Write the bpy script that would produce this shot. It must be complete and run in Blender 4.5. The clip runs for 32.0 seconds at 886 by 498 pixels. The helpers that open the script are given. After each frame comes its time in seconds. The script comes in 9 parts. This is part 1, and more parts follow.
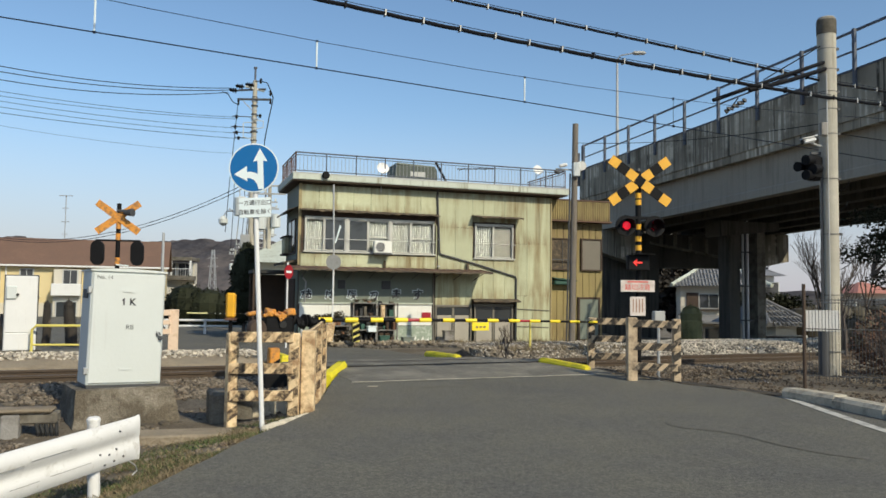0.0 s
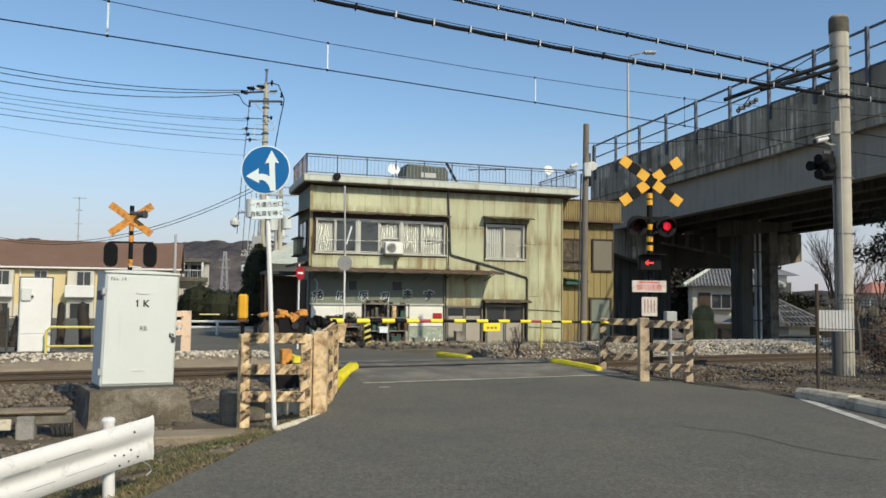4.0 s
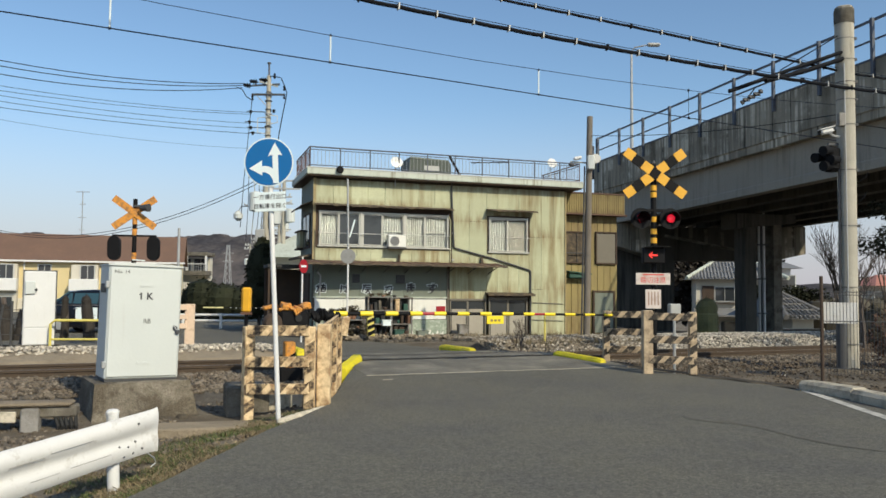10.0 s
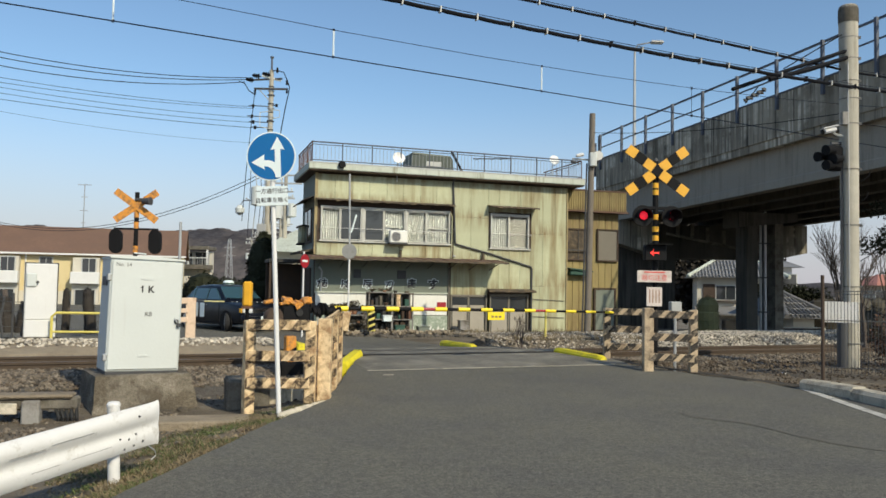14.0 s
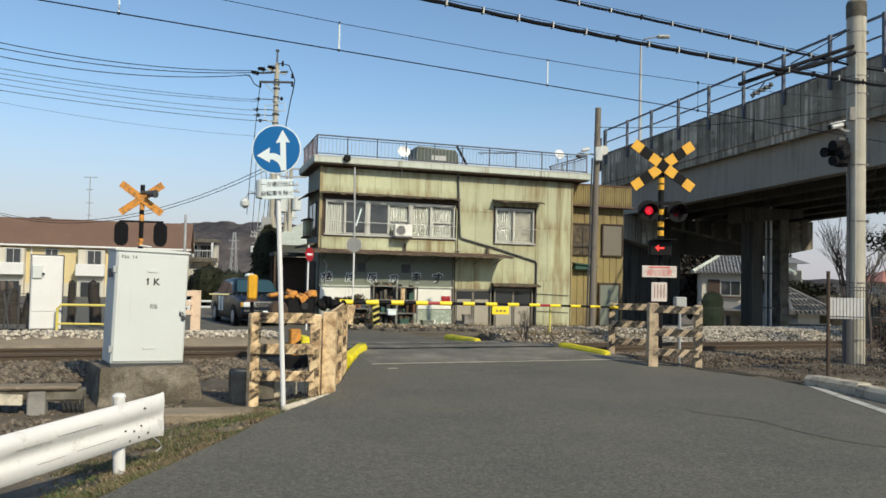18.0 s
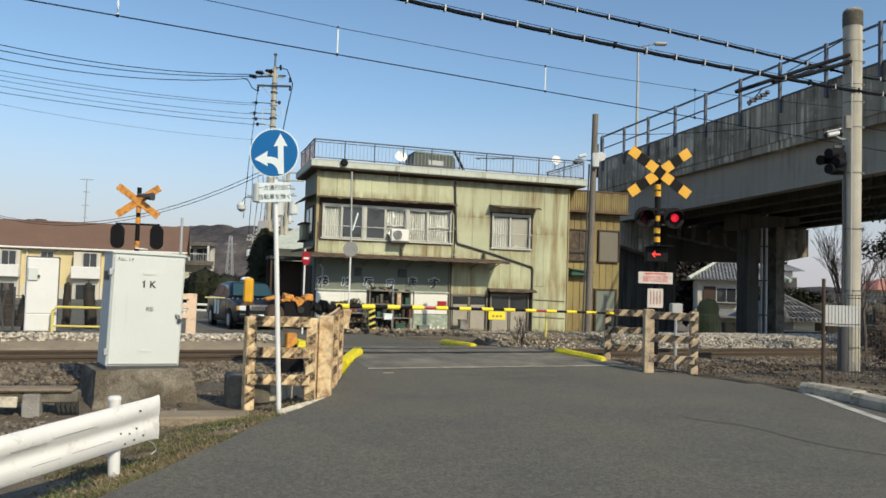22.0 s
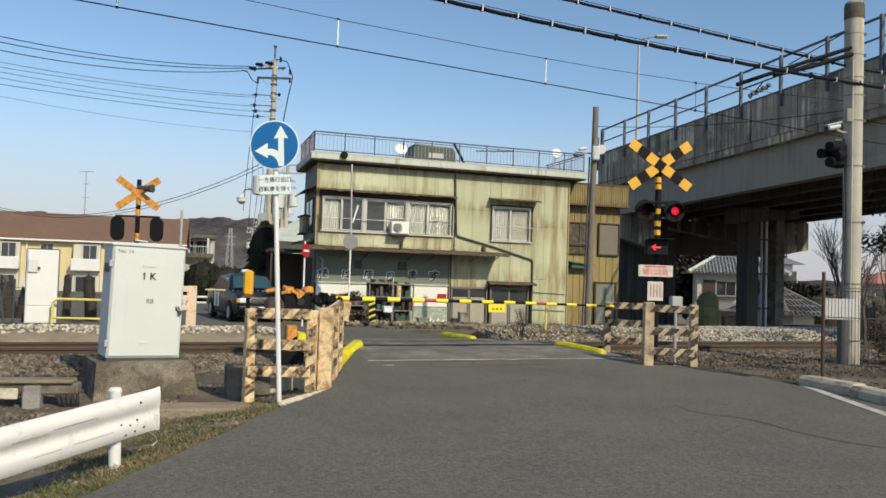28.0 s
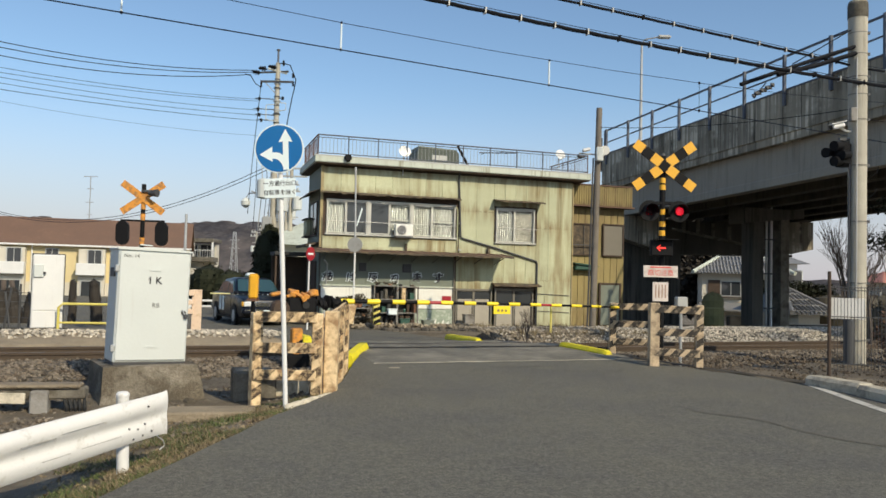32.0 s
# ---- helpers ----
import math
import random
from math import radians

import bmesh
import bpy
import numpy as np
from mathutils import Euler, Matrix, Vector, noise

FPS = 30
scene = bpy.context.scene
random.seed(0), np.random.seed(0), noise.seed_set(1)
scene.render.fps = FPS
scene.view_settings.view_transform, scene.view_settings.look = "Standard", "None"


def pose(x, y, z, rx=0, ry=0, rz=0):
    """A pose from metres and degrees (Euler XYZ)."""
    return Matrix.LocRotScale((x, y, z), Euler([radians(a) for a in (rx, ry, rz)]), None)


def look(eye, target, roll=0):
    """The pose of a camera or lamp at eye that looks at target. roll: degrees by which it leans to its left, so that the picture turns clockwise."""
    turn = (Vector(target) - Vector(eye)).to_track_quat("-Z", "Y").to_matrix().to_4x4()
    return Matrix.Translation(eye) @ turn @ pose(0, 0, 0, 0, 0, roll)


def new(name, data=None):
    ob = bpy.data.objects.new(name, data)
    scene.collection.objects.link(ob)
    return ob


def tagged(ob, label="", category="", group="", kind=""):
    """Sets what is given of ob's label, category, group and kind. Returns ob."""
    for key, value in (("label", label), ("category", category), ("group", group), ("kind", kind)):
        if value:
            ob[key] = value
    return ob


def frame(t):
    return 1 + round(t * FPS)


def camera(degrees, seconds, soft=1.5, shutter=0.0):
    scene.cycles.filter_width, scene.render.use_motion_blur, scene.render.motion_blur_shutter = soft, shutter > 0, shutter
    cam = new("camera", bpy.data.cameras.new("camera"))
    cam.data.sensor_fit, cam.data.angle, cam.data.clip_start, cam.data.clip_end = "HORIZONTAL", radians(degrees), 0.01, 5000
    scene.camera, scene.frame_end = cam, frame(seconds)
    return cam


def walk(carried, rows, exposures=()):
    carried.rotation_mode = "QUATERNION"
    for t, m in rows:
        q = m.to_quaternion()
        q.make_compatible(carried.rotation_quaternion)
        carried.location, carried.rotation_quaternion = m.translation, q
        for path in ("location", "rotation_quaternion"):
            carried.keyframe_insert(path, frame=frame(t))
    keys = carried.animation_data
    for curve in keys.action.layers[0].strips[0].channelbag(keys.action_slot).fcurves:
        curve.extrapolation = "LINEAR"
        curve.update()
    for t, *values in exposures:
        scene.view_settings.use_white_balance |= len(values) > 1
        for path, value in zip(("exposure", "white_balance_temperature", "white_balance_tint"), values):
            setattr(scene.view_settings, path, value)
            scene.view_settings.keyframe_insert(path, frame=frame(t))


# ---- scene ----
cam = camera(58.5, 32.0, 1.6)
PATH = [
    (0, (0.028, -0.002, 1.521), (0.063, 1.994, 1.642), 0.7),
    (0.5, (0.03, -0.017, 1.521), (0.062, 1.979, 1.644), 0.6),
    (1, (0.029, -0.017, 1.525), (0.056, 1.979, 1.649), 0.6),
    (1.5, (0.026, -0.016, 1.525), (0.05, 1.98, 1.652), 0.6),
    (2, (0.023, -0.021, 1.52), (0.044, 1.975, 1.649), 0.7),
    (2.5, (0.021, -0.015, 1.521), (0.037, 1.981, 1.647), 0.7),
    (3, (0.024, -0.018, 1.521), (0.034, 1.978, 1.648), 0.6),
    (3.5, (0.025, -0.024, 1.523), (0.033, 1.972, 1.648), 0.6),
    (5.5, (0.025, 0.0, 1.519), (0.031, 1.997, 1.635), 0.4),
    (6, (0.025, -0.004, 1.511), (0.031, 1.993, 1.623), 0.4),
    (6.5, (0.025, -0.001, 1.512), (0.031, 1.996, 1.618), 0.5),
    (7, (0.026, 0.003, 1.514), (0.032, 2.0, 1.62), 0.5),
    (7.5, (0.018, -0.001, 1.511), (0.024, 1.996, 1.624), 0.4),
    (8, (0.025, -0.005, 1.512), (0.032, 1.992, 1.624), 0.3),
    (8.5, (0.021, 0.003, 1.509), (0.025, 2.0, 1.619), 0.4),
    (9, (0.019, -0.004, 1.512), (0.02, 1.993, 1.621), 0.5),
    (9.5, (0.019, -0.003, 1.508), (0.018, 1.994, 1.614), 0.6),
    (10, (0.018, -0.001, 1.508), (0.018, 1.996, 1.614), 0.5),
    (10.5, (0.015, -0.003, 1.507), (0.012, 1.994, 1.614), 0.5),
    (11, (0.018, -0.007, 1.51), (0.014, 1.99, 1.617), 0.6),
    (11.5, (0.013, -0.003, 1.507), (0.01, 1.994, 1.615), 0.7),
    (12, (0.009, -0.006, 1.504), (0.006, 1.991, 1.613), 0.9),
    (12.5, (0.01, -0.006, 1.507), (0.008, 1.992, 1.614), 1.0),
    (13, (0.008, -0.003, 1.506), (0.01, 1.995, 1.608), 1.1),
    (13.5, (0.009, -0.004, 1.504), (0.009, 1.994, 1.603), 1.0),
    (14, (0.014, -0.001, 1.503), (0.011, 1.996, 1.599), 1.0),
    (14.5, (0.007, 0.009, 1.501), (0.003, 2.007, 1.594), 1.0),
    (16.5, (0.012, 0.009, 1.5), (0.006, 2.008, 1.583), 1.2),
    (17, (0.01, 0.008, 1.499), (0.002, 2.007, 1.585), 1.2),
    (17.5, (0.009, -0.001, 1.501), (-0.002, 1.997, 1.586), 1.2),
    (18, (0.008, 0.004, 1.501), (-0.006, 2.002, 1.582), 1.3),
    (18.5, (0.007, 0.01, 1.5), (-0.007, 2.009, 1.575), 1.3),
    (19, (0.008, 0.005, 1.496), (-0.004, 2.004, 1.566), 1.4),
    (19.5, (0.007, 0.007, 1.499), (-0.004, 2.006, 1.567), 1.4),
    (20, (0.009, 0.01, 1.495), (-0.003, 2.009, 1.567), 1.3),
    (20.5, (0.008, 0.011, 1.498), (-0.004, 2.009, 1.571), 1.3),
    (21, (0.009, 0.004, 1.497), (-0.002, 2.002, 1.573), 1.4),
    (21.5, (0.0, 0.007, 1.499), (-0.007, 2.005, 1.581), 1.5),
    (22, (0.001, -0.004, 1.496), (-0.004, 1.994, 1.59), 1.7),
    (22.5, (0.001, 0.002, 1.497), (-0.003, 2.0, 1.594), 1.6),
    (23, (0.003, -0.004, 1.496), (0.003, 1.994, 1.587), 1.5),
    (23.5, (0.003, -0.001, 1.496), (0.003, 1.997, 1.581), 1.5),
    (24, (0.001, -0.001, 1.494), (0.0, 1.998, 1.578), 1.6),
    (24.5, (0.0, 0.006, 1.496), (-0.002, 2.004, 1.577), 1.8),
    (25, (0.001, 0.004, 1.492), (0.001, 2.002, 1.568), 1.8),
    (25.5, (0.002, 0.003, 1.491), (0.002, 2.002, 1.565), 1.8),
    (27.5, (-0.002, -0.002, 1.491), (-0.006, 1.997, 1.568), 1.7),
    (28, (-0.005, 0.0, 1.491), (-0.009, 1.998, 1.567), 1.8),
    (28.5, (-0.003, -0.004, 1.49), (-0.007, 1.994, 1.568), 1.8),
    (29, (-0.006, 0.0, 1.492), (-0.015, 1.998, 1.57), 1.9),
    (29.5, (-0.014, 0.0, 1.49), (-0.025, 1.998, 1.563), 1.9),
    (30, (-0.012, -0.004, 1.489), (-0.028, 1.994, 1.563), 2.0),
    (30.5, (-0.016, -0.015, 1.493), (-0.035, 1.983, 1.576), 1.9),
    (31, (-0.017, -0.012, 1.488), (-0.033, 1.986, 1.576), 1.7),
    (31.5, (-0.015, -0.011, 1.487), (-0.028, 1.987, 1.569), 1.5),
    (32, (-0.019, -0.008, 1.492), (-0.033, 1.99, 1.573), 1.4),
]
walk(cam, [(t, look(eye, target, roll)) for t, eye, target, roll in PATH], [(0, -0.02, 6500, 10.5), (15, -0.01, 6530, 10.5), (25, 0.0, 6610, 11), (29, 0.02, 6680, 11.5), (30.5, 0.03, 6710, 12), (32, 0.03, 6710, 12)])

# ---- world, sun ----
SUN = Vector((0.616, -0.788, 0.0)).normalized()
ELEV = radians(36)
world = bpy.data.worlds.new("sky")
scene.world = world
world.use_nodes = True
wn = world.node_tree
sky = wn.nodes.new("ShaderNodeTexSky")
sky.sky_type, sky.sun_disc = "NISHITA", False
sky.sun_elevation = ELEV
sky.sun_rotation = math.atan2(SUN.x, SUN.y)
sky.air_density, sky.dust_density, sky.ozone_density = 1.0, 0.9, 2.2
# winter haze that whitens the sky all round the horizon
coord, split, low, veil = (wn.nodes.new("ShaderNode" + k) for k in ("TexCoord", "SeparateXYZ", "MapRange", "Mix"))
veil.data_type = "RGBA"
low.interpolation_type = "SMOOTHSTEP"
for k, q in zip((1, 2, 3, 4), (0.0, 0.25, 0.8, 0.0)):
    low.inputs[k].default_value = q
veil.inputs[7].default_value = (4.15, 4.0, 4.5, 1)
wn.links.new(coord.outputs["Generated"], split.inputs[0])
wn.links.new(split.outputs[2], low.inputs[0])
wn.links.new(low.outputs[0], veil.inputs[0])
tint = wn.nodes.new("ShaderNodeMix")
tint.data_type, tint.blend_type = "RGBA", "MULTIPLY"
tint.inputs[0].default_value = 1.0
tint.inputs[7].default_value = (0.95, 1.06, 1.08, 1)
wn.links.new(sky.outputs[0], tint.inputs[6])
wn.links.new(tint.outputs[2], veil.inputs[6])
wn.links.new(veil.outputs[2], wn.nodes["Background"].inputs[0])
wn.nodes["Background"].inputs[1].default_value = 0.135
sun = new("sun", bpy.data.lights.new("sun", "SUN"))
sun.data.energy, sun.data.angle, sun.data.color = 3.9, radians(0.55), (1.0, 0.9, 0.68)
sun.matrix_world = look(Vector((0, 0, 60)) + 50 * Vector((SUN.x, SUN.y, math.tan(ELEV))), (0, 0, 60))


# ---- materials ----
def mat(name, col, rough=0.7, metal=0.0, var=0.25, scale=6.0, fine=60.0, bump=0.15, dirt=None, dirt_amt=0.0, dirt_scale=2.5,
        streak=False, stretch=None, per_piece=0.0, island=False, emit=None, power=0.0, coat=0.0, spec=0.5, speck=0.0, edge=None):
    """A painted, mineral or plant surface: two scales of tone, an optional second colour in patches or streaks, fine relief."""
    m = bpy.data.materials.new(name)
    m.use_nodes = True
    nt = m.node_tree
    b = nt.nodes["Principled BSDF"]
    b.inputs["Roughness"].default_value, b.inputs["Metallic"].default_value = rough, metal
    b.inputs["Coat Weight"].default_value = coat
    b.inputs["Specular IOR Level"].default_value = spec
    if emit:
        b.inputs["Base Color"].default_value = (*col, 1)
        b.inputs["Emission Color"].default_value = (*emit, 1)
        b.inputs["Emission Strength"].default_value = power
        return m
    tc = nt.nodes.new("ShaderNodeTexCoord")
    src = tc.outputs["Object"]
    geo = nt.nodes.new("ShaderNodeNewGeometry")
    pos = geo.outputs["Position"]

    def noisy(sc, detail=4.0, st=None, rg=0.6):
        n = nt.nodes.new("ShaderNodeTexNoise")
        n.inputs["Scale"].default_value, n.inputs["Detail"].default_value = sc, detail
        n.inputs["Roughness"].default_value = rg
        mp = nt.nodes.new("ShaderNodeMapping")
        mp.inputs["Scale"].default_value = st or (1, 1, 1)
        nt.links.new(pos, mp.inputs[0])
        nt.links.new(mp.outputs[0], n.inputs["Vector"])
        return n.outputs[0]

    def mix(a, bb, f, mode="MIX"):
        x = nt.nodes.new("ShaderNodeMix")
        x.data_type, x.blend_type = "RGBA", mode
        for sock, v in ((x.inputs[0], f), (x.inputs[6], a), (x.inputs[7], bb)):
            if isinstance(v, (tuple, list)):
                sock.default_value = (*v, 1) if len(v) == 3 else v
            elif isinstance(v, (int, float)):
                sock.default_value = v
            else:
                nt.links.new(v, sock)
        return x.outputs[2]

    def ramp(v, lo, hi, a=0.0, z=1.0):
        r = nt.nodes.new("ShaderNodeMapRange")
        for k, q in zip((1, 2, 3, 4), (lo, hi, a, z)):
            r.inputs[k].default_value = q
        nt.links.new(v, r.inputs[0])
        return r.outputs[0]

    big = ramp(noisy(scale, 5.0, stretch), 0.3, 0.7)
    small = ramp(noisy(fine, 3.0), 0.3, 0.7)
    c = mix(tuple(v * (1 - var) for v in col), tuple(min(1, v * (1 + var)) for v in col), big)
    c = mix(c, mix(c, tuple(v * (1 - var * 0.8) for v in col), 0.8), small)
    if dirt:
        st = (7, 7, 0.35) if streak else (1, 1, 1)
        if streak:
            runs = ramp(noisy(dirt_scale, 6.0, st, 0.6), 0.63 - dirt_amt * 0.22, 0.8 - dirt_amt * 0.18)
            blots = ramp(noisy(dirt_scale * 0.9, 4.0, (1.2, 1.2, 0.5), 0.6), 0.38, 0.62)
            mul = nt.nodes.new("ShaderNodeMath")
            mul.operation = "MULTIPLY"
            nt.links.new(runs, mul.inputs[0])
            nt.links.new(blots, mul.inputs[1])
            d1 = mul.outputs[0]
        else:
            d1 = ramp(noisy(dirt_scale, 6.0, st, 0.7), 0.62 - dirt_amt * 0.4, 0.78 - dirt_amt * 0.3)
        c = mix(c, dirt, d1)
    if edge:
        # rust that eats into a sheet from its upper and lower edges
        sep, top = nt.nodes.new("ShaderNodeSeparateXYZ"), nt.nodes.new("ShaderNodeMath")
        nt.links.new(tc.outputs["Generated"], sep.inputs[0])
        top.operation = "MAXIMUM"
        nt.links.new(ramp(sep.outputs[2], 0.0, 0.34, 1.0, 0.0), top.inputs[0])
        nt.links.new(ramp(sep.outputs[2], 0.62, 1.0, 0.0, 0.75), top.inputs[1])
        worn = nt.nodes.new("ShaderNodeMath")
        worn.operation = "MULTIPLY"
        nt.links.new(top.outputs[0], worn.inputs[0])
        nt.links.new(ramp(noisy(2.0, 6.0, (3.2, 3.2, 0.5)), 0.36, 0.66), worn.inputs[1])
        c = mix(c, edge, worn.outputs[0])
    if per_piece:
        if island:
            r = geo.outputs["Random Per Island"]
        else:
            oi = nt.nodes.new("ShaderNodeObjectInfo")
            r = oi.outputs["Random"]
        f = ramp(r, 0, 1, 1 - per_piece, 1 + per_piece)
        hv = nt.nodes.new("ShaderNodeHueSaturation")
        nt.links.new(f, hv.inputs["Value"])
        nt.links.new(c, hv.inputs["Color"])
        c = hv.outputs[0]
    if speck:
        for sc, amt in ((110.0, speck), (28.0, speck * 0.5)):
            f = ramp(noisy(sc, 2.0), 0.36, 0.64, 1 - amt, 1 + amt)
            hv = nt.nodes.new("ShaderNodeHueSaturation")
            nt.links.new(f, hv.inputs["Value"])
            nt.links.new(c, hv.inputs["Color"])
            c = hv.outputs[0]
    nt.links.new(c, b.inputs["Base Color"])
    nt.links.new(ramp(big, 0, 1, max(0.02, rough - 0.08), min(1, rough + 0.08)), b.inputs["Roughness"])
    if bump:
        bp = nt.nodes.new("ShaderNodeBump")
        bp.inputs["Strength"].default_value, bp.inputs["Distance"].default_value = bump, 0.02
        nt.links.new(small, bp.inputs["Height"])
        nt.links.new(bp.outputs[0], b.inputs["Normal"])
    return m


def glass(name, col, rough=0.04):
    m = bpy.data.materials.new(name)
    m.use_nodes = True
    b = m.node_tree.nodes["Principled BSDF"]
    b.inputs["Base Color"].default_value = (*col, 1)
    b.inputs["Roughness"].default_value = rough
    b.inputs["IOR"].default_value = 1.5
    b.inputs["Specular IOR Level"].default_value = 0.8
    return m


ASPHALT = mat("asphalt", (0.136, 0.128, 0.1), 0.9, var=0.1, scale=0.5, fine=70, bump=0.5, dirt=(0.108, 0.103, 0.088), dirt_amt=0.5, dirt_scale=0.45, speck=0.45)
SEAL = mat("asphalt_patch", (0.04, 0.04, 0.04), 0.8, var=0.2, scale=1.2, fine=70, bump=0.4)
CROSSPAVE = mat("crossing_panel", (0.27, 0.248, 0.2), 0.9, var=0.35, scale=2.2, fine=50, bump=0.7, dirt=(0.135, 0.126, 0.104), dirt_amt=0.6, dirt_scale=1.4)
SOIL = mat("soil", (0.135, 0.107, 0.073), 0.95, var=0.4, scale=1.3, fine=30, bump=0.9, dirt=(0.21, 0.175, 0.125), dirt_amt=0.5, dirt_scale=0.8)
GRAVEL_BASE = mat("gravel_bed", (0.13, 0.115, 0.095), 0.95, var=0.4, scale=3, fine=25, bump=1.0, dirt=(0.06, 0.05, 0.04), dirt_amt=0.4)
STONE = mat("ballast_stone", (0.185, 0.155, 0.118), 0.9, var=0.3, scale=4, fine=40, bump=0.4, per_piece=0.6, island=True, dirt=(0.085, 0.058, 0.036), dirt_amt=0.4)
STONE_PALE = mat("pale_ballast_stone", (0.47, 0.42, 0.34), 0.9, var=0.2, scale=4, fine=40, bump=0.4, per_piece=0.65, island=True)
CONC = mat("concrete", (0.3, 0.285, 0.26), 0.9, var=0.2, scale=1.5, fine=45, bump=0.3, dirt=(0.12, 0.105, 0.085), dirt_amt=0.4, dirt_scale=1.6)
KERB = mat("pale_kerb_concrete", (0.66, 0.59, 0.46), 0.9, var=0.15, scale=3, fine=45, bump=0.4, dirt=(0.2, 0.19, 0.14), dirt_amt=0.35, dirt_scale=3)
KERB_GREY = mat("worn_kerb_concrete", (0.5, 0.445, 0.345), 0.9, var=0.2, scale=3, fine=45, bump=0.4, dirt=(0.2, 0.18, 0.14), dirt_amt=0.4, dirt_scale=4)
CONC_OLD = mat("weathered_concrete", (0.2, 0.18, 0.145), 0.95, var=0.35, scale=1.8, fine=45, bump=0.5, dirt=(0.08, 0.07, 0.05), dirt_amt=0.5)
CONC_POLE = mat("spun_concrete", (0.445, 0.415, 0.34), 0.85, var=0.2, scale=2, fine=50, bump=0.2, dirt=(0.26, 0.24, 0.19), dirt_amt=0.6, dirt_scale=1.6, streak=True)
def stained_concrete(name, base, dark, lime, seed):
    """Old rain-washed concrete: broad upright bands of algae, thin black runs and groups of pale lime runs."""
    m = bpy.data.materials.new(name)
    m.use_nodes = True
    nt = m.node_tree
    b = nt.nodes["Principled BSDF"]
    b.inputs["Roughness"].default_value = 0.92
    geo = nt.nodes.new("ShaderNodeNewGeometry")

    def field(st, sc, lo, hi, detail=5.0):
        mp, n, r = (nt.nodes.new("ShaderNode" + k) for k in ("Mapping", "TexNoise", "MapRange"))
        mp.inputs["Scale"].default_value, mp.inputs["Location"].default_value = st, (seed, seed * 1.7, seed * 0.3)
        n.inputs["Scale"].default_value, n.inputs["Detail"].default_value, n.inputs["Roughness"].default_value = sc, detail, 0.6
        for k, q in zip((1, 2, 3, 4), (lo, hi, 0.0, 1.0)):
            r.inputs[k].default_value = q
        nt.links.new(geo.outputs["Position"], mp.inputs[0])
        nt.links.new(mp.outputs[0], n.inputs["Vector"])
        nt.links.new(n.outputs[0], r.inputs[0])
        return r.outputs[0]

    def times(a, c):
        x = nt.nodes.new("ShaderNodeMath")
        x.operation = "MULTIPLY"
        nt.links.new(a, x.inputs[0])
        nt.links.new(c, x.inputs[1])
        return x.outputs[0]

    def blend(a, c, f):
        x = nt.nodes.new("ShaderNodeMix")
        x.data_type = "RGBA"
        nt.links.new(f, x.inputs[0])
        for sock, v in ((x.inputs[6], a), (x.inputs[7], c)):
            if isinstance(v, tuple):
                sock.default_value = (*v, 1)
            else:
                nt.links.new(v, sock)
        return x.outputs[2]

    c = blend(base, tuple(v * 0.55 for v in base), field((1, 1, 0.5), 0.5, 0.35, 0.65))
    c = blend(c, dark, times(field((2.2, 2.2, 0.16), 1.0, 0.45, 0.62), field((1, 1, 1), 0.35, 0.3, 0.6)))
    c = blend(c, tuple(v * 0.45 for v in dark), field((9, 9, 0.2), 1.0, 0.56, 0.68))
    c = blend(c, lime, times(field((6.5, 6.5, 0.1), 1.0, 0.48, 0.58), field((0.5, 0.5, 0.9), 1.0, 0.47, 0.6)))
    nt.links.new(c, b.inputs["Base Color"])
    bp = nt.nodes.new("ShaderNodeBump")
    bp.inputs["Strength"].default_value, bp.inputs["Distance"].default_value = 0.3, 0.02
    nt.links.new(field((1, 1, 1), 18.0, 0.3, 0.7, 3.0), bp.inputs["Height"])
    nt.links.new(bp.outputs[0], b.inputs["Normal"])
    return m


CONC_BRIDGE = stained_concrete("bridge_concrete", (0.36, 0.32, 0.245), (0.085, 0.072, 0.05), (0.6, 0.55, 0.44), 3.0)
# streaked concrete, its base colour darkened for the shade under the deck
PIER_SHADED = mat("shaded_pier_concrete", (0.095, 0.088, 0.074), 0.9, var=0.35, scale=0.6, fine=25, bump=0.25, dirt=(0.03, 0.027, 0.022), dirt_amt=0.9, dirt_scale=0.9, streak=True)
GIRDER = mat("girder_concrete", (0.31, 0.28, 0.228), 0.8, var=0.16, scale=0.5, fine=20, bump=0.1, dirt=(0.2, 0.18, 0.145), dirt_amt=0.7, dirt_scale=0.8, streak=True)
DARK_STEEL = mat("dark_steel", (0.06, 0.062, 0.065), 0.6, 0.0, var=0.2, scale=1.2, fine=30, bump=0.1)
RAIL_STEEL = mat("blue_grey_steel", (0.085, 0.098, 0.125), 0.6, 0.0, var=0.2, scale=2, fine=30, bump=0.05)
RUST_RAIL = mat("rusty_rail", (0.085, 0.06, 0.04), 0.8, 0.1, var=0.3, scale=5, fine=60, bump=0.3)
RAIL_TOP = mat("worn_rail_head", (0.1, 0.08, 0.065), 0.5, 0.5, var=0.1, scale=3, bump=0.05)
SLEEPER = mat("sleeper_concrete", (0.2, 0.18, 0.155), 0.9, var=0.2, scale=3, bump=0.3)
BOXGREY = mat("pale_grey_paint", (0.58, 0.61, 0.585), 0.5, var=0.04, scale=1.2, fine=25, bump=0.04, dirt=(0.5, 0.5, 0.47), dirt_amt=0.12, dirt_scale=1.5, streak=True)
WHITE = mat("white_paint", (0.7, 0.7, 0.68), 0.5, var=0.05, scale=3, fine=40, bump=0.06, dirt=(0.5, 0.47, 0.42), dirt_amt=0.18, streak=True)
